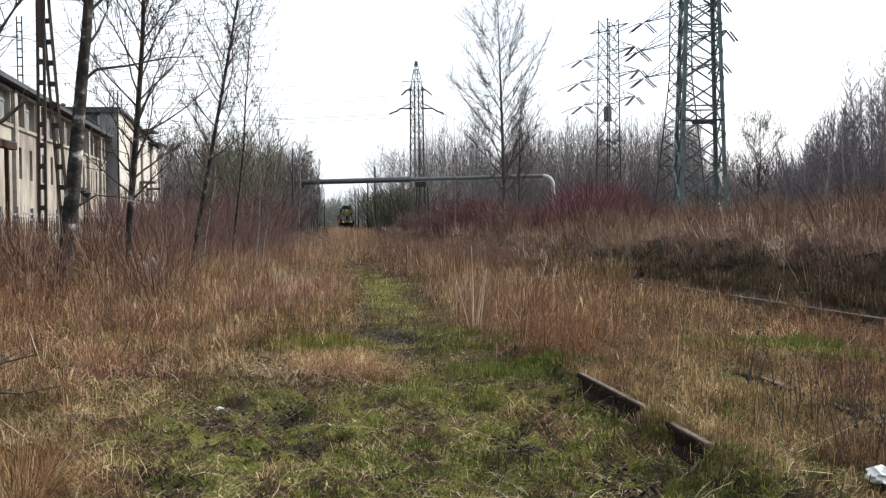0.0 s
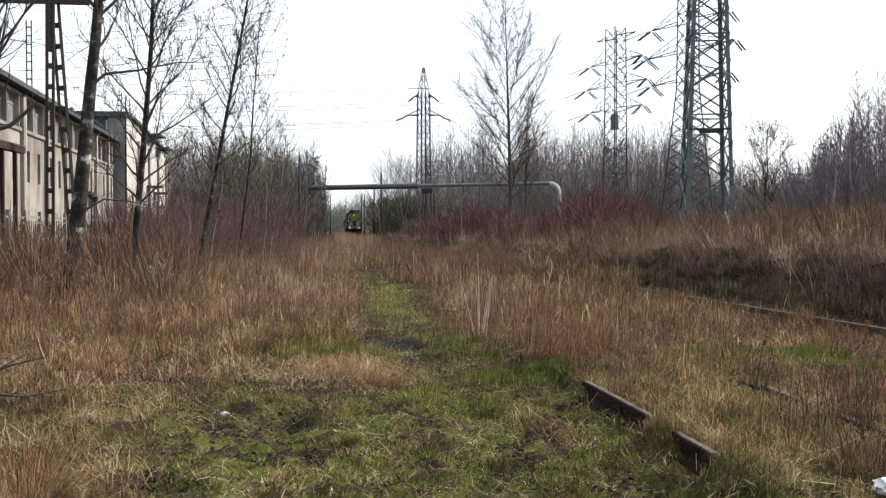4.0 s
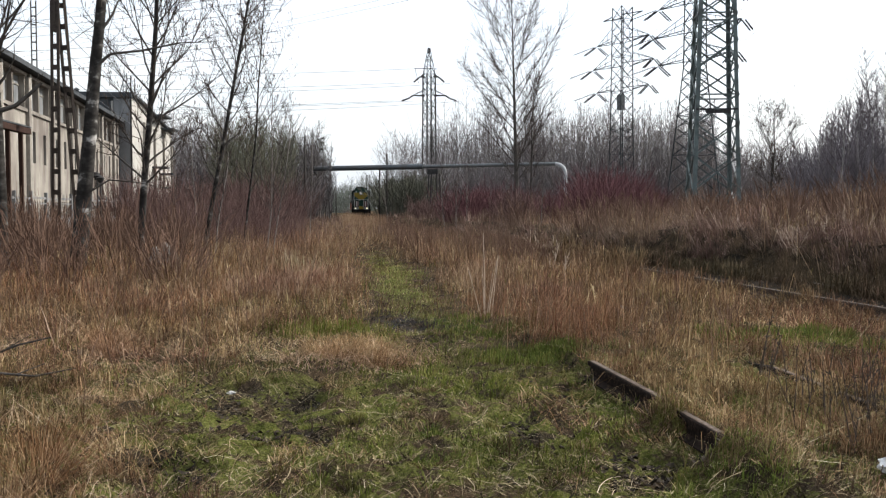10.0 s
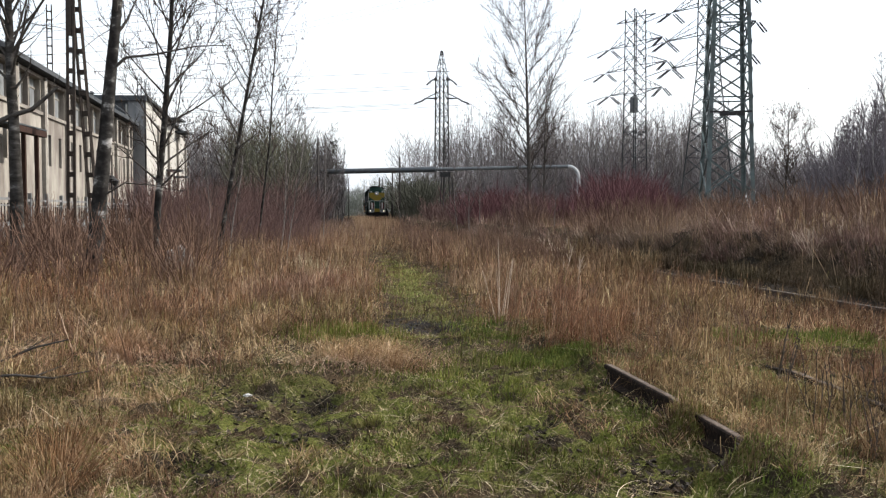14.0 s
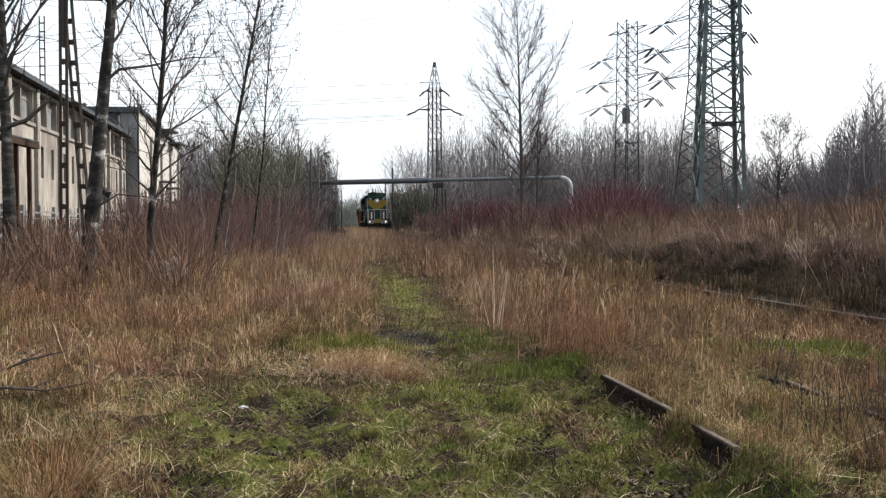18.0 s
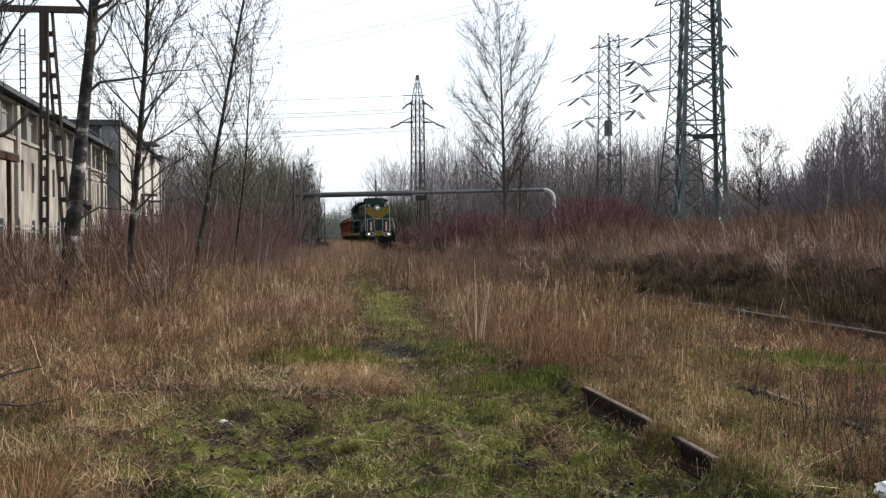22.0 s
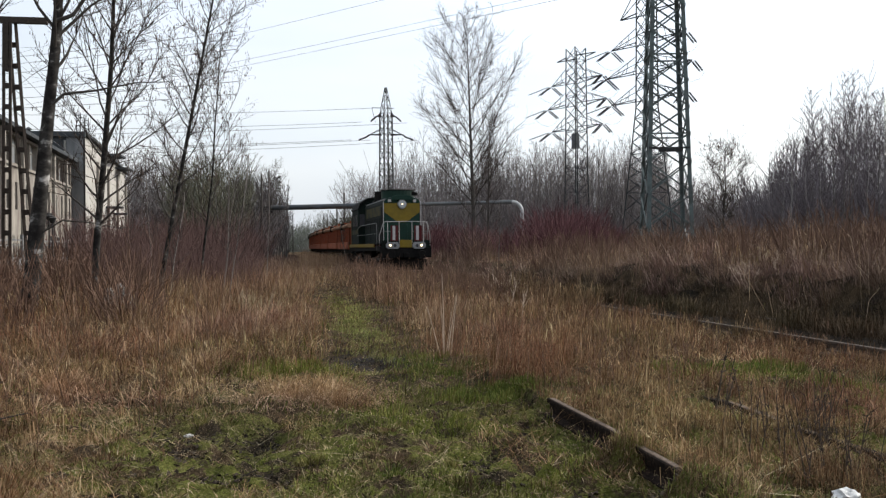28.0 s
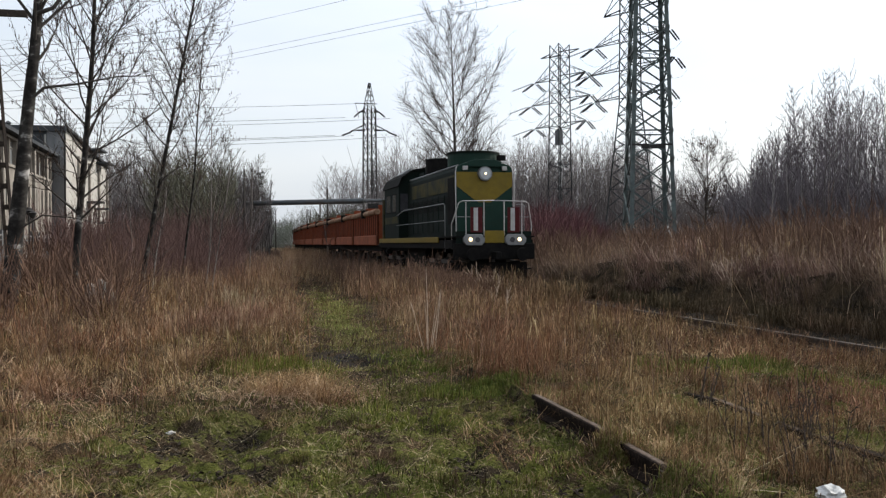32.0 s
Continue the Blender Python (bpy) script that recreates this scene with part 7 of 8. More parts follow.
    # drooping growth on the bank's face, darkened for its shade, thinning out along the line
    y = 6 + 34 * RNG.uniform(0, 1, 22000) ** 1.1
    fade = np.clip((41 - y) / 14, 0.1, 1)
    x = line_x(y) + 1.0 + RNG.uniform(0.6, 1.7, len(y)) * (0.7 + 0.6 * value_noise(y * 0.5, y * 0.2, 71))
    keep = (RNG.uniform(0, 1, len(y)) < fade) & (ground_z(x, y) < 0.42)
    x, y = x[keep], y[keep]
    put_grass("bank_face_grass", "dead grass darkened for shade, drooping over the bank", x, y, RNG.uniform(0.05, 0.36, len(x)) * (0.3 + value_noise(x * 1.1, y * 0.8, 70)), 0.004 + 0.0005 * y, G_BLACK, 1.0, (-0.4, 0.0))
    y = 8 + 40 * RNG.uniform(0, 1, 15000) ** 1.3
    x = line_x(y) + RNG.uniform(0.3, 0.7, len(y))
    put_grass("rail_weeds", "dull weeds standing against the inner side of a rail", x, y, RNG.uniform(0.2, 0.46, len(y)), 0.003 + 0.0006 * y, G_BLACK, 0.4)
    y = 8 + 50 * RNG.uniform(0, 1, 9000) ** 1.4
    x = line_x(y) - RNG.uniform(0.8, 1.35, len(y))
    put_grass("lineside_grass", "short dun grass along the rail", x, y, RNG.uniform(0.08, 0.3, len(y)) * (0.55 + 0.9 * value_noise(y * 0.5, y * 0.2, 131)), 0.003 + 0.0004 * y, G_DUN, 0.7)
    y = 20.8 + 18 * RNG.uniform(0, 1, 9000)
    x = line_x(y) - RNG.uniform(0.82, 2.0, len(y))
    put_grass("rail_screen_grass", "tall dun grass that hides the rails further on", x, y, RNG.uniform(0.25, 0.75, len(y)), 0.003 + 0.0004 * y, G_DUN, 0.5)
    y = 9 + 13 * RNG.uniform(0, 1, 5200)
    y = y[value_noise(y * 0.9, y * 0.37, 191) > 0.52]
    x = line_x(y) - 0.8 + RNG.normal(0, 0.08, len(y))
    put_grass("rail_head_tufts", "dun tufts leaning over a rail", x, y, RNG.uniform(0.12, 0.34, len(y)), 0.002 + 0.0004 * y, G_DUN, 0.8)
    x, y = fan(40000, 4.6, 22, 0.2, 0.72, 1.35)
    keep = (x > siding_x(y) + 0.05) & (x < line_x(y) - 0.8) & (np.hypot((x - 5.15) * 0.8, (y - 9.3) * 1.0) > 1.05 * RNG.uniform(0.3, 1.2, len(x))) & ((np.abs(x - 3.9 + 0.045 * y) > 0.14) | (y > 8)) & (value_noise(x * 1.4, y, 98) > 0.5 * RNG.uniform(0, 1, len(x)))
    x, y = x[keep], y[keep]
    put_grass("flattened_grass", "flattened red-brown grass between the tracks", x, y, RNG.uniform(0.08, 0.36, len(x)) * np.interp(y, [5, 9, 16], [0.5, 0.8, 1.2]), 0.002 + 0.00045 * y, G_BROWN, 1.1)
    # brown overhang from the crown
    y = 7 + 55 * RNG.uniform(0, 1, 22000) ** 1.3
    x = line_x(y) + np.interp(y, [7, 26, 36], [2.15, 2.1, 1.6]) + 0.9 * RNG.uniform(0, 1, len(y)) ** 1.5 + 0.7 * (value_noise(y * 0.8, y * 0.3, 72) - 0.5)
    put_grass("overhang_grass", "brown grass hanging over the bank's edge", x, y, RNG.uniform(0.15, 0.6, len(x)) * (0.4 + value_noise(y * 0.9, x, 73)), 0.003 + 0.0004 * y, G_FAR, 0.7, (-0.45, 0.0))
    # olive patches low in the meadow
    x, y = fan(26000, 6.5, 26, power=1.3)
    keep = (value_noise(x * 0.8, y * 0.6, 95) * 0.6 + value_noise(x * 2.4, y * 1.9, 96) * 0.4 > 0.56) & (np.abs(x - line_x(y)) > 1.0) & ((x < siding_x(y)) | (RNG.uniform(0, 1, len(x)) < 0.3))
    x, y = x[keep], y[keep]
    put_grass("olive_grass", "low olive grass showing between dry tufts", x, y, RNG.uniform(0.05, 0.22, len(x)) * np.interp(y, [6, 12, 26], [0.6, 1.0, 1.6]), 0.003 + 0.0005 * y, G_OLIVE, 0.8)
    # far meadow
    x, y = fan(70000, 45, 150, power=1.15)
    u = x - line_x(y)
    keep = (np.abs(u) > 1.9) & (np.abs(x - path_x(y)) > 0.5)
    x, y = x[keep], y[keep]
    put_grass("far_meadow_grass", "brown grass of the far meadow", x, y, RNG.uniform(0.35, 1.0, len(x)), 0.0006 * y, G_FAR, 0.35)
    y = RNG.uniform(52, 108, 9000)
    x = RNG.uniform(0.004, 0.05, len(y)) * y
    keep = np.abs(x - line_x(y)) > 1.75
    x, y = x[keep], y[keep]
    put_grass("tall_reeds", "tall rusty grass hiding the foot of the line", x, y, RNG.uniform(0.6, 1.38, len(x)), 0.0005 * y, G_GOLD, 0.3)
    # bank and raised meadow
    x, y = fan(52000, 8, 60, 0.2, 0.9, 1.2)
    u = x - line_x(y)
    keep = u > 1.7 + 0.7 * value_noise(x, y, 20) + 0.7 * np.clip((32 - y) / 8, 0, 1)
    x, y = x[keep], y[keep]
    put_grass("bank_grass", "tall brown grass crowning the bank", x, y, RNG.uniform(0.2, 0.75, len(x)) * (0.6 + 0.7 * value_noise(x * 0.4, y * 0.4, 21)), 0.002 + 0.0005 * y, G_FAR, 0.45)
    y = 14 + 40 * RNG.uniform(0, 1, 1500) ** 1.2
    x = line_x(y) + RNG.uniform(2.0, 9.0, len(y)) * (0.4 + y / 50)
    put_grass("bank_stalks", "pale dry stalks standing on the bank", x, y, RNG.uniform(0.5, 1.25, len(y)), 0.002 + 0.00035 * y, G_WIRY, 0.25, (-0.05, 0), "weeds")
    # matted clumps and pale tussocks
    cx = np.array([0.15, 0.4, -0.2, -0.05, 0.3, -2.3, -2.45, -1.8, -1.65, -0.75, -1.15, -1.35])
    cy = np.array([8.85, 8.7, 9.2, 8.9, 9.1, 9.5, 9.8, 5.7, 5.2, 19.6, 11.5, 11.2])
    cr = np.array([0.16, 0.14, 0.18, 0.16, 0.12, 0.12, 0.12, 0.14, 0.17, 0.42, 0.2, 0.16])
    for k in range(len(cx)):
        n = 420 if k > 4 else 260
        a, rr = RNG.uniform(0, 2 * np.pi, n), RNG.uniform(0, 1, n) ** 0.7 * cr[k] * 0.9
        bx, by = cx[k] + np.cos(a) * rr, cy[k] + np.sin(a) * rr
        out = RNG.uniform(0.05, 0.55, n) * (0.7 + 1.2 * cr[k])
        a = a + RNG.normal(0, 0.5, n)
        off = np.stack([np.cos(a) * out + 0.1, np.sin(a) * out * 0.8 - 0.1], 1)
        me = blades("grass_tussock", np.stack([bx, by, ground_z(bx, by) - 0.01], 1), RNG.uniform(0.04, 0.3, n) * (2.3 if cy[k] > 15 else 1.25 if cx[k] < -0.7 else 0.95), off, (0.0022 + 0.0002 * cy[k]) * RNG.uniform(0.5, 1.5, n), G_RUSSET if cy[k] < 6 else G_STRAW if cy[k] > 15 else G_BENT if k < 5 else G_TUSSOCK, droop=0.85)
        tagged(new("grass_tussock", me), "bleached tussock of drooping straw in the meadow" if cy[k] > 15 else "pale tussock of drooping dry grass", "grass tussock", "dry tussocks")
    x, y = siding_x(5.85) + RNG.normal(-0.03, 0.09, 700), 5.85 + RNG.normal(0, 0.12, 700)
    put_grass("rail_tuft", "dry tuft grown over a rail", x, y, RNG.uniform(0.04, 0.14, 700), 0.004, G_DUN, 0.9)
    x, y = 2.28 + RNG.normal(0, 0.14, 1500), 4.72 + RNG.normal(0, 0.16, 1500)
    put_grass("rail_end_tuft", "dry tuft hiding the rail's end", x, y, RNG.uniform(0.04, 0.16, 1500), 0.003, G_DUN, 0.9)
    i = RNG.integers(0, 6, 1700)
    cx, cy = np.array([2.45, 2.3, 2.0, 2.35, 2.75, 3.1]), np.array([11.0, 12.4, 13.7, 9.6, 10.1, 11.2])
    x, y = cx[i] + RNG.normal(0, 0.24, len(i)), cy[i] + RNG.normal(0, 0.25, len(i))
    for k in range(6):
        q = i == k
        put_grass("upright_tussock", "upright red-brown grass tussock beside the path", x[q], y[q], RNG.uniform(0.12, 0.52, int(q.sum())), 0.0042, G_RUSSET, 0.55, (0.05, 0), "grass tussock")
    # green grass of the trodden ground and along the path
    x, y = fan(110000, 3.4, 12.5, -0.42, 0.72, 1.1)
    g = value_noise(x * 1.3, y * 1.1, 30) * 0.5 + value_noise(x * 4.1, y * 3.5, 31) * 0.5
    c = tall_cover(x, y)
    keep = (g > 0.585 + 0.08 * RNG.uniform(-1, 1, len(x)) + 0.12 * c)
    keep &= (pit(x, y) < 0.3) & ((x < siding_x(y)) | (RNG.uniform(0, 1, len(x)) < 0.12))
    x, y, g = x[keep], y[keep], g[keep]
    put_grass("green_grass", "short fresh green grass in patches", x, y, RNG.uniform(0.012, 0.085, len(x)) * (0.5 + 2.2 * (g - 0.5)), 0.003 + 0.0005 * y, G_GREEN, 0.9)
    # loose dark soil in the pits
    x, y = fan(70000, 3.4, 14, -0.42, 0.72, 1.2)
    keep = (pit(x, y) > 0.55) & (x < siding_x(y) - 0.05)
    x, y = x[keep], y[keep]
    n = len(x)
    a, L = RNG.uniform(0, 2 * np.pi, n), RNG.uniform(0.015, 0.05, n)
    base = np.stack([x, y, ground_z(x, y) + RNG.uniform(-0.01, 0.02, n)], 1)
    me = blades("soil_crumbs", base, RNG.uniform(-0.01, 0.03, n), np.stack([np.cos(a) * L, np.sin(a) * L], 1), RNG.uniform(0.012, 0.04, n), G_SOIL, curl=0.9)
    tagged(new("soil_crumbs", me), "dark loose soil in bare pits", "soil", kind="stuff")
    # bent straw lying in heaps at the meadow's edge
    x, y = fan(60000, 3.6, 14, -0.42, 0.75, 1.25)
    heap = value_noise(x * 1.1, y * 0.9, 111) * 0.6 + value_noise(x * 3.3, y * 2.9, 112) * 0.4
    edge = np.clip((-x - 0.9 - 0.1 * (y - 6)) / 0.8, 0, 1) + 0.3 * np.clip((x - siding_x(y)) / 0.2, 0, 1) * np.clip((y - 5) / 4, 0.15, 1)
    keep = (heap > 0.74 - 0.34 * edge + 0.12 * RNG.uniform(-1, 1, len(x))) & (pit(x, y) < 0.3) & (np.abs(x - siding_x(y)) > 0.1) & (np.abs(x - line_x(y)) > 0.8)
    x, y = x[keep], y[keep]
    n = len(x)
    a, L = RNG.uniform(0, 2 * np.pi, n), RNG.uniform(0.06, 0.3, n) * np.clip(y / 8, 0.6, 1.2)
    base = np.stack([x, y, ground_z(x, y) + RNG.uniform(0.0, 0.05, n)], 1)
    me = blades("bent_straw", base, RNG.uniform(0.02, 0.11, n), np.stack([np.cos(a) * L, np.sin(a) * L], 1), RNG.uniform(0.002, 0.0048, n) * np.clip(y / 7, 0.8, 1.4), G_BENT, droop=0.9)
    tagged(new("bent_straw", me), "bent straw lying in loose heaps", "straw", kind="stuff")
    # thin pale wisps all through the near meadow
    x, y = fan(22000, 5.0, 30, -0.42, 0.78, 1.3)
    c = tall_cover(x, y)
    keep = (c > RNG.uniform(0.15, 0.9, len(x))) & (value_noise(x * 1.2, y * 0.9, 121) > 0.25 + 0.35 * RNG.uniform(0, 1, len(x))) & (np.abs(x - line_x(y) - 0.6) > 1.7)
    x, y = x[keep], y[keep]
    put_grass("straw_wisps", "thin pale wisps of straw among brown grass", x, y, stand(x, y) * RNG.uniform(0.4, 1.15, len(x)), 0.0014 + 0.00024 * y, G_BENT, 1.25, (0.0, 0.0), "straw")
    # wiry stalks bowing over each other, between the tracks and at the meadow's edge
    x, y = fan(9000, 4.2, 22, 0.0, 0.78, 1.3)
    keep = (x > siding_x(y) + 0.06) & (x < line_x(y) - 0.85) & (np.hypot((x - 5.15) * 0.8, (y - 9.3) * 1.0) > 0.9) & (value_noise(x * 1.7, y * 1.3, 151) > 0.15 + 0.45 * RNG.uniform(0, 1, len(x)))
    x, y = x[keep], y[keep]
    arcs("bowed_straw", "wiry pale straw bowing over brown grass", x, y, RNG.uniform(0.15, 0.5, len(x)) * np.clip(y / 8, 0.7, 1.3), (0.0016 + 0.00034 * y) * RNG.uniform(0.5, 1.2, len(x)), G_BENT, 152)
    x, y = fan(7600, 4.2, 20, -0.44, 0.1, 1.3)
    keep = (tall_cover(x, y) > RNG.uniform(0.1, 0.8, len(x))) & (value_noise(x * 1.5, y * 1.2, 153) > 0.15 + 0.45 * RNG.uniform(0, 1, len(x)))
    x, y = x[keep], y[keep]
    arcs("bowed_straw", "wiry straw bowing at the meadow's edge", x, y, RNG.uniform(0.2, 0.6, len(x)) * np.clip(y / 8, 0.7, 1.4), (0.0016 + 0.00032 * y) * RNG.uniform(0.6, 1.5, len(x)), G_WIRY, 154)
    # long straw drooping off the heap, and strewn over the trodden ground
    a, r = RNG.uniform(0, 2 * np.pi, 1100), RNG.uniform(0, 1, 1100) ** 0.6
    arcs("heap_straw", "pale straw drooping off a low heap", 0.12 + np.cos(a) * r * 0.75, 9.0 + np.sin(a) * r * 0.5, RNG.uniform(0.2, 0.55, 1100), RNG.uniform(0.0025, 0.006, 1100), G_WIRY, 155, (0.3, 0.95))
    x, y = fan(1500, 3.4, 11, -0.42, 0.4, 1.1)
    keep = (x < siding_x(y) - 0.1) & (value_noise(x * 1.1, y * 1.0, 157) > 0.35)
    x, y = x[keep], y[keep]
    arcs("strewn_straw", "long bleached straw strewn over moss", x, y, RNG.uniform(0.12, 0.5, len(x)), RNG.uniform(0.003, 0.0065, len(x)), G_STRAW, 158, (0.02, 0.3))
    # flattened dead grass in patches on the trodden ground
    x, y = fan(9500, 3.4, 13, -0.42, 0.45, 1.15)
    keep = (x < siding_x(y) - 0.08) & (value_noise(x * 1.9, y * 1.5, 181) * 0.6 + value_noise(x * 5.5, y * 4.5, 182) * 0.4 > 0.52 + 0.08 * RNG.uniform(-1, 1, len(x))) & (pit(x, y) < 0.5)
    x, y = x[keep], y[keep]
    arcs("flattened_straw", "flattened grey-brown dead grass in patches", x, y, RNG.uniform(0.06, 0.22, len(x)), RNG.uniform(0.0022, 0.005, len(x)), G_WIRY, 183, (0.05, 0.5))
    # crumbs of dead leaf, moss and straw over the trodden ground
    x, y = fan(60000, 3.4, 14, -0.42, 0.75, 1.25)
    keep = (value_noise(x * 3.1, y * 2.6, 80) * 0.5 + value_noise(x * 9, y * 8, 81) * 0.5 > 0.32 + 0.25 * RNG.uniform(0, 1, len(x))) & (pit(x, y) < RNG.uniform(0.2, 1.6, len(x)))
    x, y = x[keep], y[keep]
    n = len(x)
    a, L = RNG.uniform(0, 2 * np.pi, n), RNG.uniform(0.012, 0.05, n) * (1 + 2 * RNG.uniform(0, 1, n) ** 5)
    base = np.stack([x, y, ground_z(x, y) + RNG.uniform(-0.004, 0.02, n)], 1)
    me = blades("ground_litter", base, RNG.uniform(0.0, 0.045, n), np.stack([np.cos(a) * L, np.sin(a) * L], 1), RNG.uniform(0.004, 0.018, n), G_LITTER, curl=0.9, spike=True)
    tagged(new("ground_litter", me), "crumbs of dead leaf, moss and straw", "litter", kind="stuff")
    # small tufts scattered over the trodden ground, green and dry
    for name, label, count, mat, hi, seed in (("green_tufts", "small green tufts on trodden ground", 230, G_GREEN, 0.1, 171), ("olive_tufts", "small olive tufts on trodden ground", 170, G_OLIVE, 0.11, 172), ("dry_tufts", "small bleached tufts on trodden ground", 150, G_DUN, 0.1, 173)):
        rng = np.random.default_rng(seed)
        y = (3.5 ** -0.2 + rng.uniform(0, 1, count) * (12.8 ** -0.2 - 3.5 ** -0.2)) ** (1 / -0.2)
        x = rng.uniform(-0.42, 0.42, count) * (y + 1.0)
        size = rng.uniform(0.35, 1.0, count)
        i = np.repeat(np.arange(count), 60)
        a, r = rng.uniform(0, 2 * np.pi, len(i)), rng.uniform(0, 1, len(i)) ** 0.6 * 0.09 * size[i]
        bx, by = x[i] + np.cos(a) * r, y[i] + np.sin(a) * r
        keep = (bx < siding_x(by) - 0.04) & (pit(bx, by) < 0.5)
        bx, by, a, r, q = bx[keep], by[keep], a[keep], r[keep], size[i][keep]
        h = hi * q * rng.uniform(0.35, 1.0, len(bx))
        out = (r / 0.09 * 0.9 + 0.4) * h * (1.0 if mat is not G_DUN else 2.2)
        tagged(new(name, blades(name, np.stack([bx, by, ground_z(bx, by) - 0.01], 1), h, np.stack([np.cos(a) * out, np.sin(a) * out], 1), rng.uniform(0.003, 0.007, len(bx)), mat, droop=0.5)), label, "grass", kind="stuff")
    # weeds in the ballast
    y = 5 + 60 * RNG.uniform(0, 1, 36000) ** 1.6
    x = line_x(y) - 0.6 + 2.6 * RNG.uniform(0, 1, len(y)) ** 0.8
    put_grass("ballast_weeds", "dull weeds growing through the ballast", x, y, RNG.uniform(0.03, 0.2, len(x)) * (0.4 + value_noise(x * 2, y, 83)) * np.where(x > line_x(y) + 0.1, 2.2, 0.9), 0.003 + 0.0005 * y, G_BLACK, 0.6)
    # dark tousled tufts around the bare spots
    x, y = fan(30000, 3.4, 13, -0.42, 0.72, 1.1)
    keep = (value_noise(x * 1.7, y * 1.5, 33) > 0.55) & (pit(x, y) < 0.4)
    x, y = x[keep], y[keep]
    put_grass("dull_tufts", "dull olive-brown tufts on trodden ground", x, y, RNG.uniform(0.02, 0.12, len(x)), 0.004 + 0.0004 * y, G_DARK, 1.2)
    for nm, n, gx, gy, sx, sy, hh in (("green_path_grass", 13000, 1.25, 20.0, 0.45, 5.0, 0.07), ("green_tuft_grass", 4500, 1.95, 8.9, 0.3, 0.26, 0.13), ("green_rail_grass", 420, 2.14, 5.75, 0.07, 0.12, 0.12), ("green_corner_grass", 800, 2.35, 4.75, 0.16, 0.14, 0.11), ("green_left_grass", 4000, -0.4, 11.2, 0.4, 0.4, 0.16), ("green_clearing_grass", 4200, 4.8, 9.55, 0.38, 0.5, 0.15), ("green_clearing_grass", 2600, 5.75, 8.4, 0.32, 0.3, 0.13), ("dull_clearing_grass", 3000, 5.6, 9.5, 0.35, 0.5, 0.12),
                                      ("green_verge_grass", 3000, 1.75, 11.4, 0.3, 0.6, 0.10)):
        x, y = gx + RNG.normal(0, 1, n) * sx, gy + RNG.normal(0, 1, n) * sy
        if nm == "green_path_grass":
            x = path_x(y) + RNG.normal(0, 0.26, n) - 0.5 * (value_noise(y * 0.35, y * 0.13, 6) - 0.5)
        put_grass(nm, "green grass among dry stalks", x, y, RNG.uniform(0.3, 1.0, n) * hh, 0.003 + 0.0004 * y, G_PATH if nm == "green_path_grass" else G_OLIVE if nm in ("green_rail_grass", "dull_clearing_grass") else G_GREEN, 0.7)
    y = 11 + 36 * RNG.uniform(0, 1, 5500) ** 1.3
    x = path_x(y) + RNG.normal(0, 0.65, len(y))
    put_grass("path_edge_grass", "short dun grass along the path", x, y, RNG.uniform(0.03, 0.11, len(y)), 0.003 + 0.0005 * y, G_DUN, 0.9)
    # bleached stalks lying about
    x, y = fan(25000, 3.2, 20, -0.42, 0.8, 1.2)
    clump = value_noise(x * 1.6, y * 1.6, 40)
    keep = clump > 0.35 + 0.3 * RNG.uniform(-1, 1, len(x))
    x, y = x[keep], y[keep]
    n = len(x)
    L = RNG.uniform(0.05, 0.14, n) * (1 + 3 * RNG.uniform(0, 1, n) ** 4) * np.clip(y / 8, 0.6, 1.4)
    a = RNG.uniform(0, 2 * np.pi, n)
    base = np.stack([x, y, ground_z(x, y) + RNG.uniform(0.004, 0.04, n)], 1)
    me = blades("fallen_straw", base, RNG.uniform(-0.01, 0.05, n), np.stack([np.cos(a) * L, np.sin(a) * L], 1), RNG.uniform(0.0015, 0.0034, n) * np.clip(y / 7, 0.8, 1.6), G_STRAW, curl=0.95)
    tagged(new("fallen_straw", me), "bleached straw lying over moss and soil", "straw", kind="stuff")
    x, y = fan(110, 3.6, 16, -0.42, 0.75, 1.1)
    n = len(x)
    a, L = RNG.normal(0.4, 0.6, n) + np.pi * RNG.integers(0, 2, n), RNG.uniform(0.2, 0.7, n)
    base = np.stack([x, y, ground_z(x, y) + RNG.uniform(0.01, 0.05, n)], 1)
    me = blades("long_straw", base, RNG.uniform(0.0, 0.12, n), np.stack([np.cos(a) * L, np.sin(a) * L], 1), RNG.uniform(0.004, 0.008, n), G_STRAW, curl=1.0)
    tagged(new("long_straw", me), "long bleached stalks fallen on the ground", "straw", kind="stuff")
    # scattered beyond the view, so that the meadow goes on
    x, y = RNG.uniform(-60, 60, 26000), RNG.uniform(-30, 70, 26000)
    keep = ((x / (np.abs(y) + 1.5) < -0.4) | (x / (np.abs(y) + 1.5) > 0.84) | (y < 3)) & (np.hypot(x, y) > 3) & (np.abs(x - line_x(y)) > 1.6) & ~((x < -12) & (y > 18))
    x, y = x[keep], y[keep]
    put_grass("outer_meadow_grass", "dry grass of the meadow round about", x, y, RNG.uniform(0.25, 0.8, len(x)), RNG.uniform(0.02, 0.04, len(x)), G_BROWN, 0.4)


build_grass()


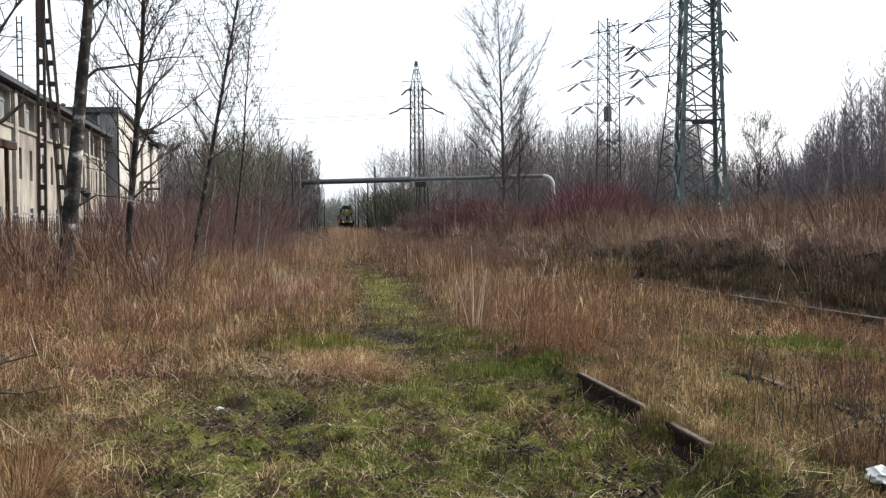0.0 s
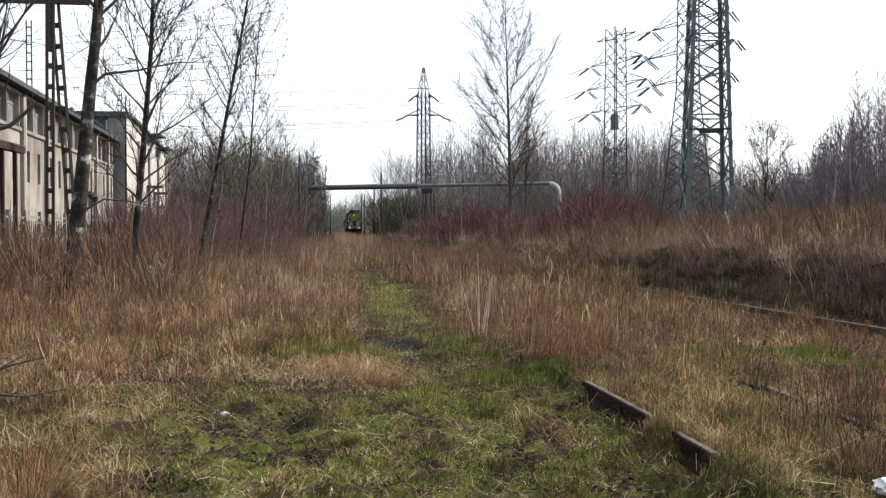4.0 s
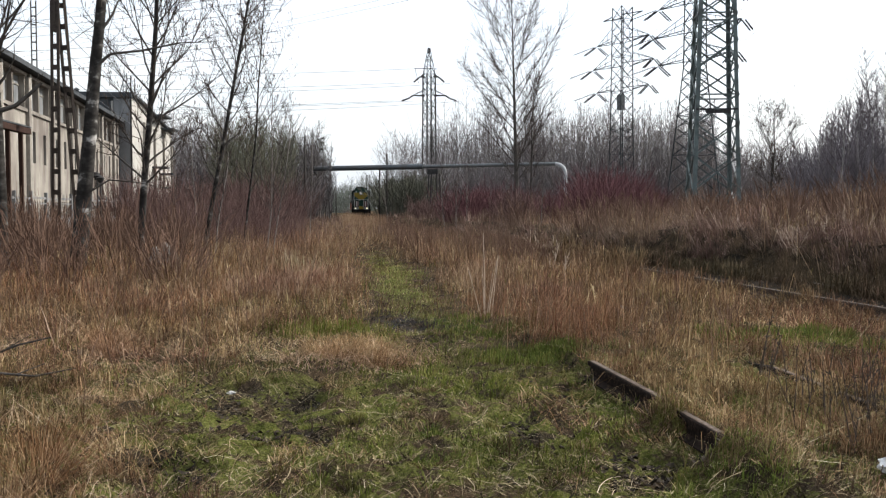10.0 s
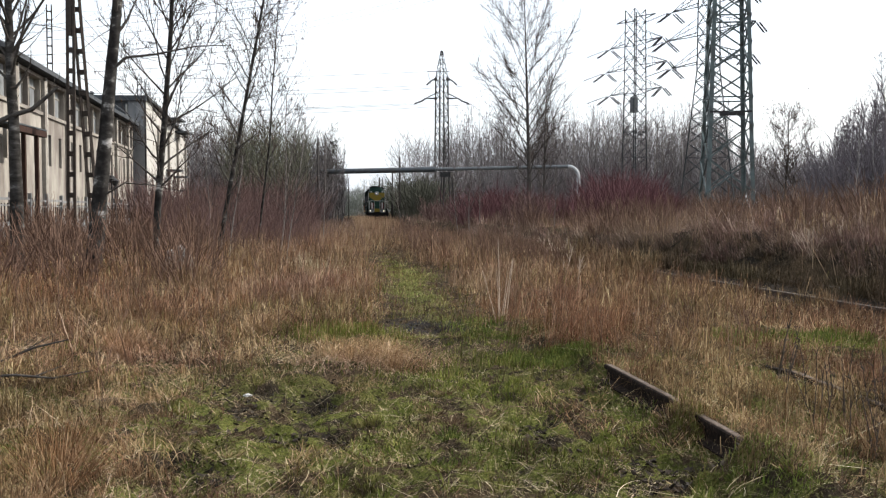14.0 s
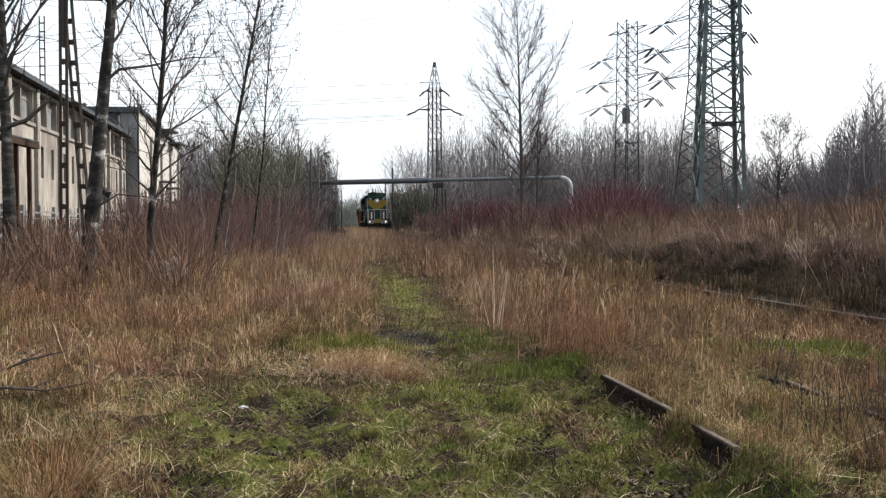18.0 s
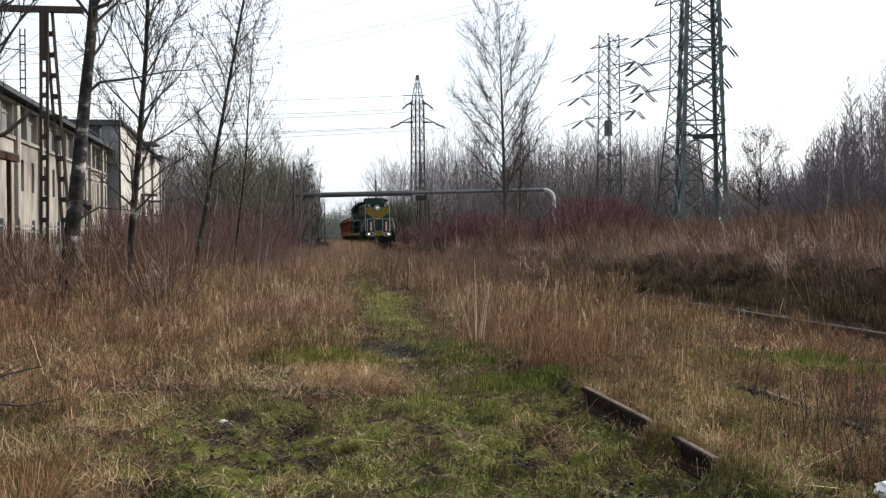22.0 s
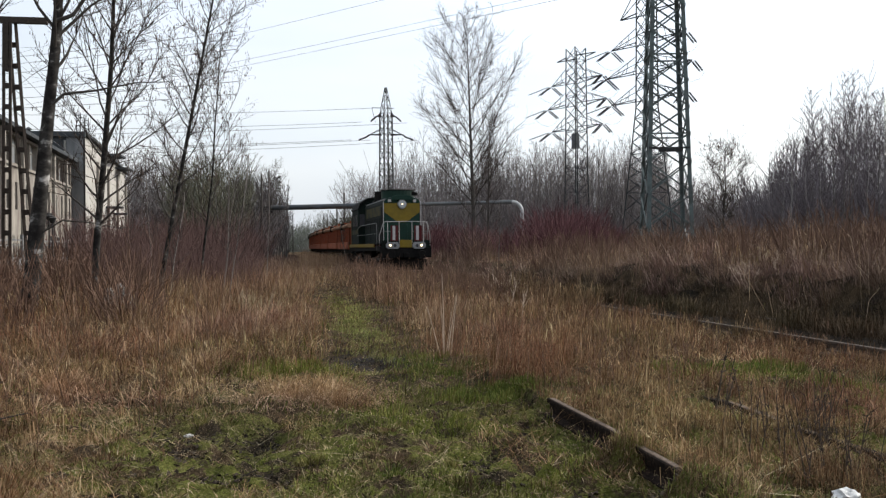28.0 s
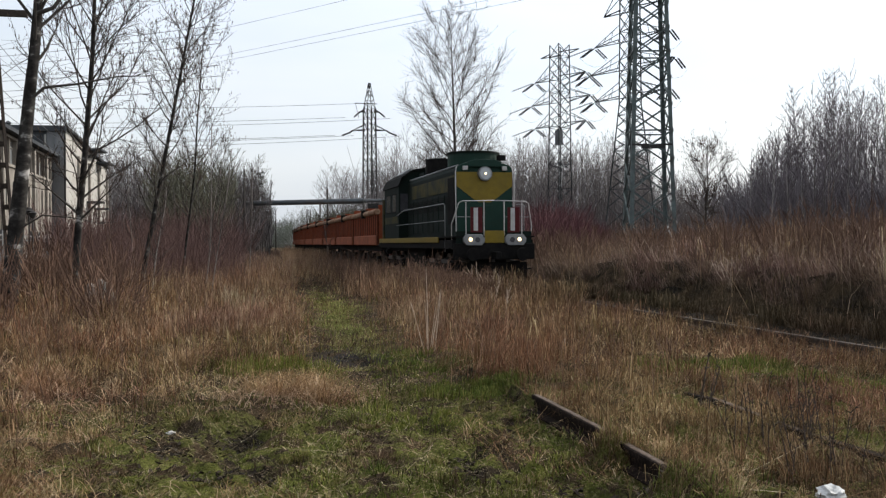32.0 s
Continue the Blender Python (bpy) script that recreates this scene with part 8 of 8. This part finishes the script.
# ---- dead weed stalks and small things ----
def build_stalks():
    rng = np.random.default_rng(15)
    x, y = fan(2600, 6.5, 40, -0.4, 0.8, 1.3)
    c = tall_cover(x, y)
    rows = []
    for a, b, q in zip(x, y, c):
        if q < 0.5 or abs(a - float(line_x(b)) - 0.9) < 2.6 or rng.uniform() > 0.1 + 0.04 * (b - 6):
            continue
        z = float(ground_z(a, b))
        h, r = rng.uniform(0.5, 1.15) * (0.5 if a > siding_x(b) and b < 17 else 1.0), 0.0018 + 0.00018 * b
        s, pts, dirs = sweep(rng, np.array([a, b, z]), unit(np.array([rng.normal(0, 0.22), rng.normal(0, 0.22), 1])), h, r, r * 0.6, 3, 0.1, 0)
        rows += s
        for k in range(rng.integers(2, 6)):
            j = rng.integers(2, 4)
            rows.append((*pts[j], *(pts[j] + unit(dirs[-1] + rng.normal(0, 0.5, 3)) * h * rng.uniform(0.06, 0.2)), r * 0.7, r * 0.5))
    tagged(new("weed_stalks", tubes("weed_stalks", rows, TWIG_BROWN, 3)), "reddish brown dead weed stalks standing in grass", "weeds", kind="stuff")
    # a tight group of pale canes by the path
    t = thing("pale_canes", "group of bare pale canes beside the path", "weeds", m=pose(1.98, 12.45, float(ground_z(1.98, 12.45))))
    for i, (dx, lx, h) in enumerate(((0, -0.02, 1.2), (0.05, 0.05, 0.85), (0.09, 0.09, 0.9), (-0.04, -0.25, 0.75), (0.03, 0.16, 0.65), (0.0, 0.02, 0.72))):
        part("cane", tubes("cane", sweep(rng, np.array([dx, 0.02 * i, -0.03]), unit(np.array([lx, 0, 1])), h, 0.0085 if i < 3 else 0.006, 0.0025, 5, 0.02, 0)[0], STEM_PALE, 5), None, t)
    for i, (x0, y0, h) in enumerate(((6.0, 25.6, 0.95), (6.25, 26.0, 0.8), (5.75, 25.2, 0.85), (6.1, 24.9, 0.7), (10.4, 19.9, 0.65), (10.9, 19.4, 0.5), (5.2, 22.5, 0.8), (4.6, 18.4, 0.75))):
        w = thing("pale_weed", "pale dead branching weed beside the line", "weeds", "pale weeds", m=pose(x0, y0, float(ground_z(x0, y0)) - 0.02))
        part("stem", tubes("stem", shrub_rows(700 + i, 6 if i < 6 else 2, h, 0.7 if i < 6 else 0.3, 0.009, 4), STEM_PALE, 4), None, w, kind="stuff")
    # dark seeded weeds between the rails
    for i, (x0, y0, h) in enumerate(((3.36, 7.05, 0.62), (3.41, 7.0, 0.4), (3.3, 5.0, 0.42), (3.45, 5.4, 0.5), (3.15, 5.6, 0.35), (3.6, 5.9, 0.45), (3.05, 4.7, 0.36), (3.7, 6.6, 0.36), (2.9, 5.2, 0.3), *((float(rng.uniform(2.75, 3.75)), float(rng.uniform(4.5, 6.2)), float(rng.uniform(0.28, 0.55))) for _ in range(34)))):
        rows = []
        s, pts, dirs = sweep(rng, np.array([rng.normal(0, 0.02), rng.normal(0, 0.02), -0.02]), unit(np.array([0.24 if i < 2 else rng.normal(0, 0.15), rng.normal(0, 0.1), 1])), h * rng.uniform(0.8, 1.1), 0.012 if i < 2 else 0.004, 0.002, 5, 0.05, 0)
        rows += s
        for j in range(26 if i < 2 else 9):
            m = rng.integers(1, 6)
            rows.append((*pts[m], *(pts[m] + rng.normal(0, 1, 3) * 0.018 + np.array([0, 0, 0.02])), 0.007 if i < 2 else 0.0035, 0.001))
        w = thing("dead_weed", "dark dead weed with seed heads by the siding", "weeds", "dead weeds", m=pose(x0, y0, float(ground_z(x0, y0))))
        part("stem", tubes("stem", rows, TWIG_DARK if i < 2 else TWIG, 4), None, w, kind="stuff")


def build_litter():
    paper = material("white_litter", [(0.34, 0.34, 0.335), (0.62, 0.62, 0.61)], 0.6, 0, 22, 0.6)

    def crumple(name, label, x, y, sx, sy, sz, seed, category):
        bm = bmesh.new()
        bmesh.ops.create_icosphere(bm, subdivisions=3, radius=1)
        for v in bm.verts:
            q = v.co.copy()
            f = 1 + 0.45 * noise.noise(q * 2.1 + Vector((seed, 0, 0))) + 0.3 * noise.noise(q * 5.0)
            v.co = Vector((q.x * sx * f, q.y * sy * f, max(q.z * sz * f, -sz * 0.6)))
        me = bpy.data.meshes.new(name)
        bm.to_mesh(me)
        bm.free()
        me.materials.append(paper)
        ob = new(name, me)
        ob.matrix_world = pose(x, y, float(ground_z(x, y)) + sz * 0.5 + 0.005, 0, 0, 20 * seed)
        tagged(ob, label, category)
    crumple("litter_scrap", "small white scrap of litter on moss", -0.92, 7.79, 0.036, 0.024, 0.016, 1, "litter")
    crumple("plastic_bag", "crumpled white plastic bag in the grass", 2.70, 4.20, 0.08, 0.07, 0.045, 3, "litter")
    crumple("litter_scrap", "pale scrap caught under dry grass", 4.1, 13.0, 0.06, 0.05, 0.05, 5, "litter")
    stone = material("pale_rubble", [(0.11, 0.1, 0.09), (0.23, 0.215, 0.2)], 0.9, 0, 9, 0.5)
    for i, (x, y, r) in enumerate(((-4.15, 22.4, 0.15), (-4.4, 22.6, 0.12), (-3.95, 22.2, 0.1))):
        bm = bmesh.new()
        bmesh.ops.create_icosphere(bm, subdivisions=2, radius=r)
        for v in bm.verts:
            v.co *= 1 + 0.3 * noise.noise(v.co * 4 + Vector((i, 0, 0)))
        me = bpy.data.meshes.new("rubble_stone")
        bm.to_mesh(me)
        bm.free()
        me.materials.append(stone)
        ob = new("rubble_stone", me)
        ob.matrix_world = pose(x, y, float(ground_z(x, y)) + 0.52 - 0.07 * i)
        tagged(ob, "pale lump of rubble in tall grass", "stone", "rubble heap")
    heap = Geo().tube((-4.2, 22.5, -0.1), (-4.2, 22.5, 0.46), 0.6, 0.28, 12)
    whole("rubble_mound", heap, stone, "low mound of grey rubble in tall grass", "mound", smooth=True)
    rng = np.random.default_rng(3)
    t = thing("fallen_branch", "dark fallen branch in the grass", "branch", m=pose(-2.95, 7.9, float(ground_z(-2.95, 7.9)) + 0.07, 0, 8, 10))
    part("stem", tubes("stem", [(-0.5, 0, -0.03, 0.1, 0.02, 0.06, 0.014, 0.012), (0.1, 0.02, 0.06, 0.4, -0.03, 0.07, 0.012, 0.009), (0.4, -0.03, 0.07, 0.7, 0.05, 0.15, 0.009, 0.005), (0.25, 0.0, 0.065, 0.45, 0.1, 0.16, 0.007, 0.004)], BARK_DARK, 6), None, t)
    t = thing("fallen_branch", "dark fallen branch in the grass", "branch", m=pose(-3.05, 8.8, float(ground_z(-3.05, 8.8)) + 0.08, 0, -6, -14))
    part("stem", tubes("stem", [(-0.4, 0, -0.02, 0.1, 0.0, 0.12, 0.013, 0.011), (0.1, 0.0, 0.12, 0.42, 0.04, 0.16, 0.011, 0.006), (0.0, 0.0, 0.1, 0.2, 0.08, 0.2, 0.007, 0.003)], BARK_DARK, 6), None, t)


build_stalks()
build_litter()

motions()
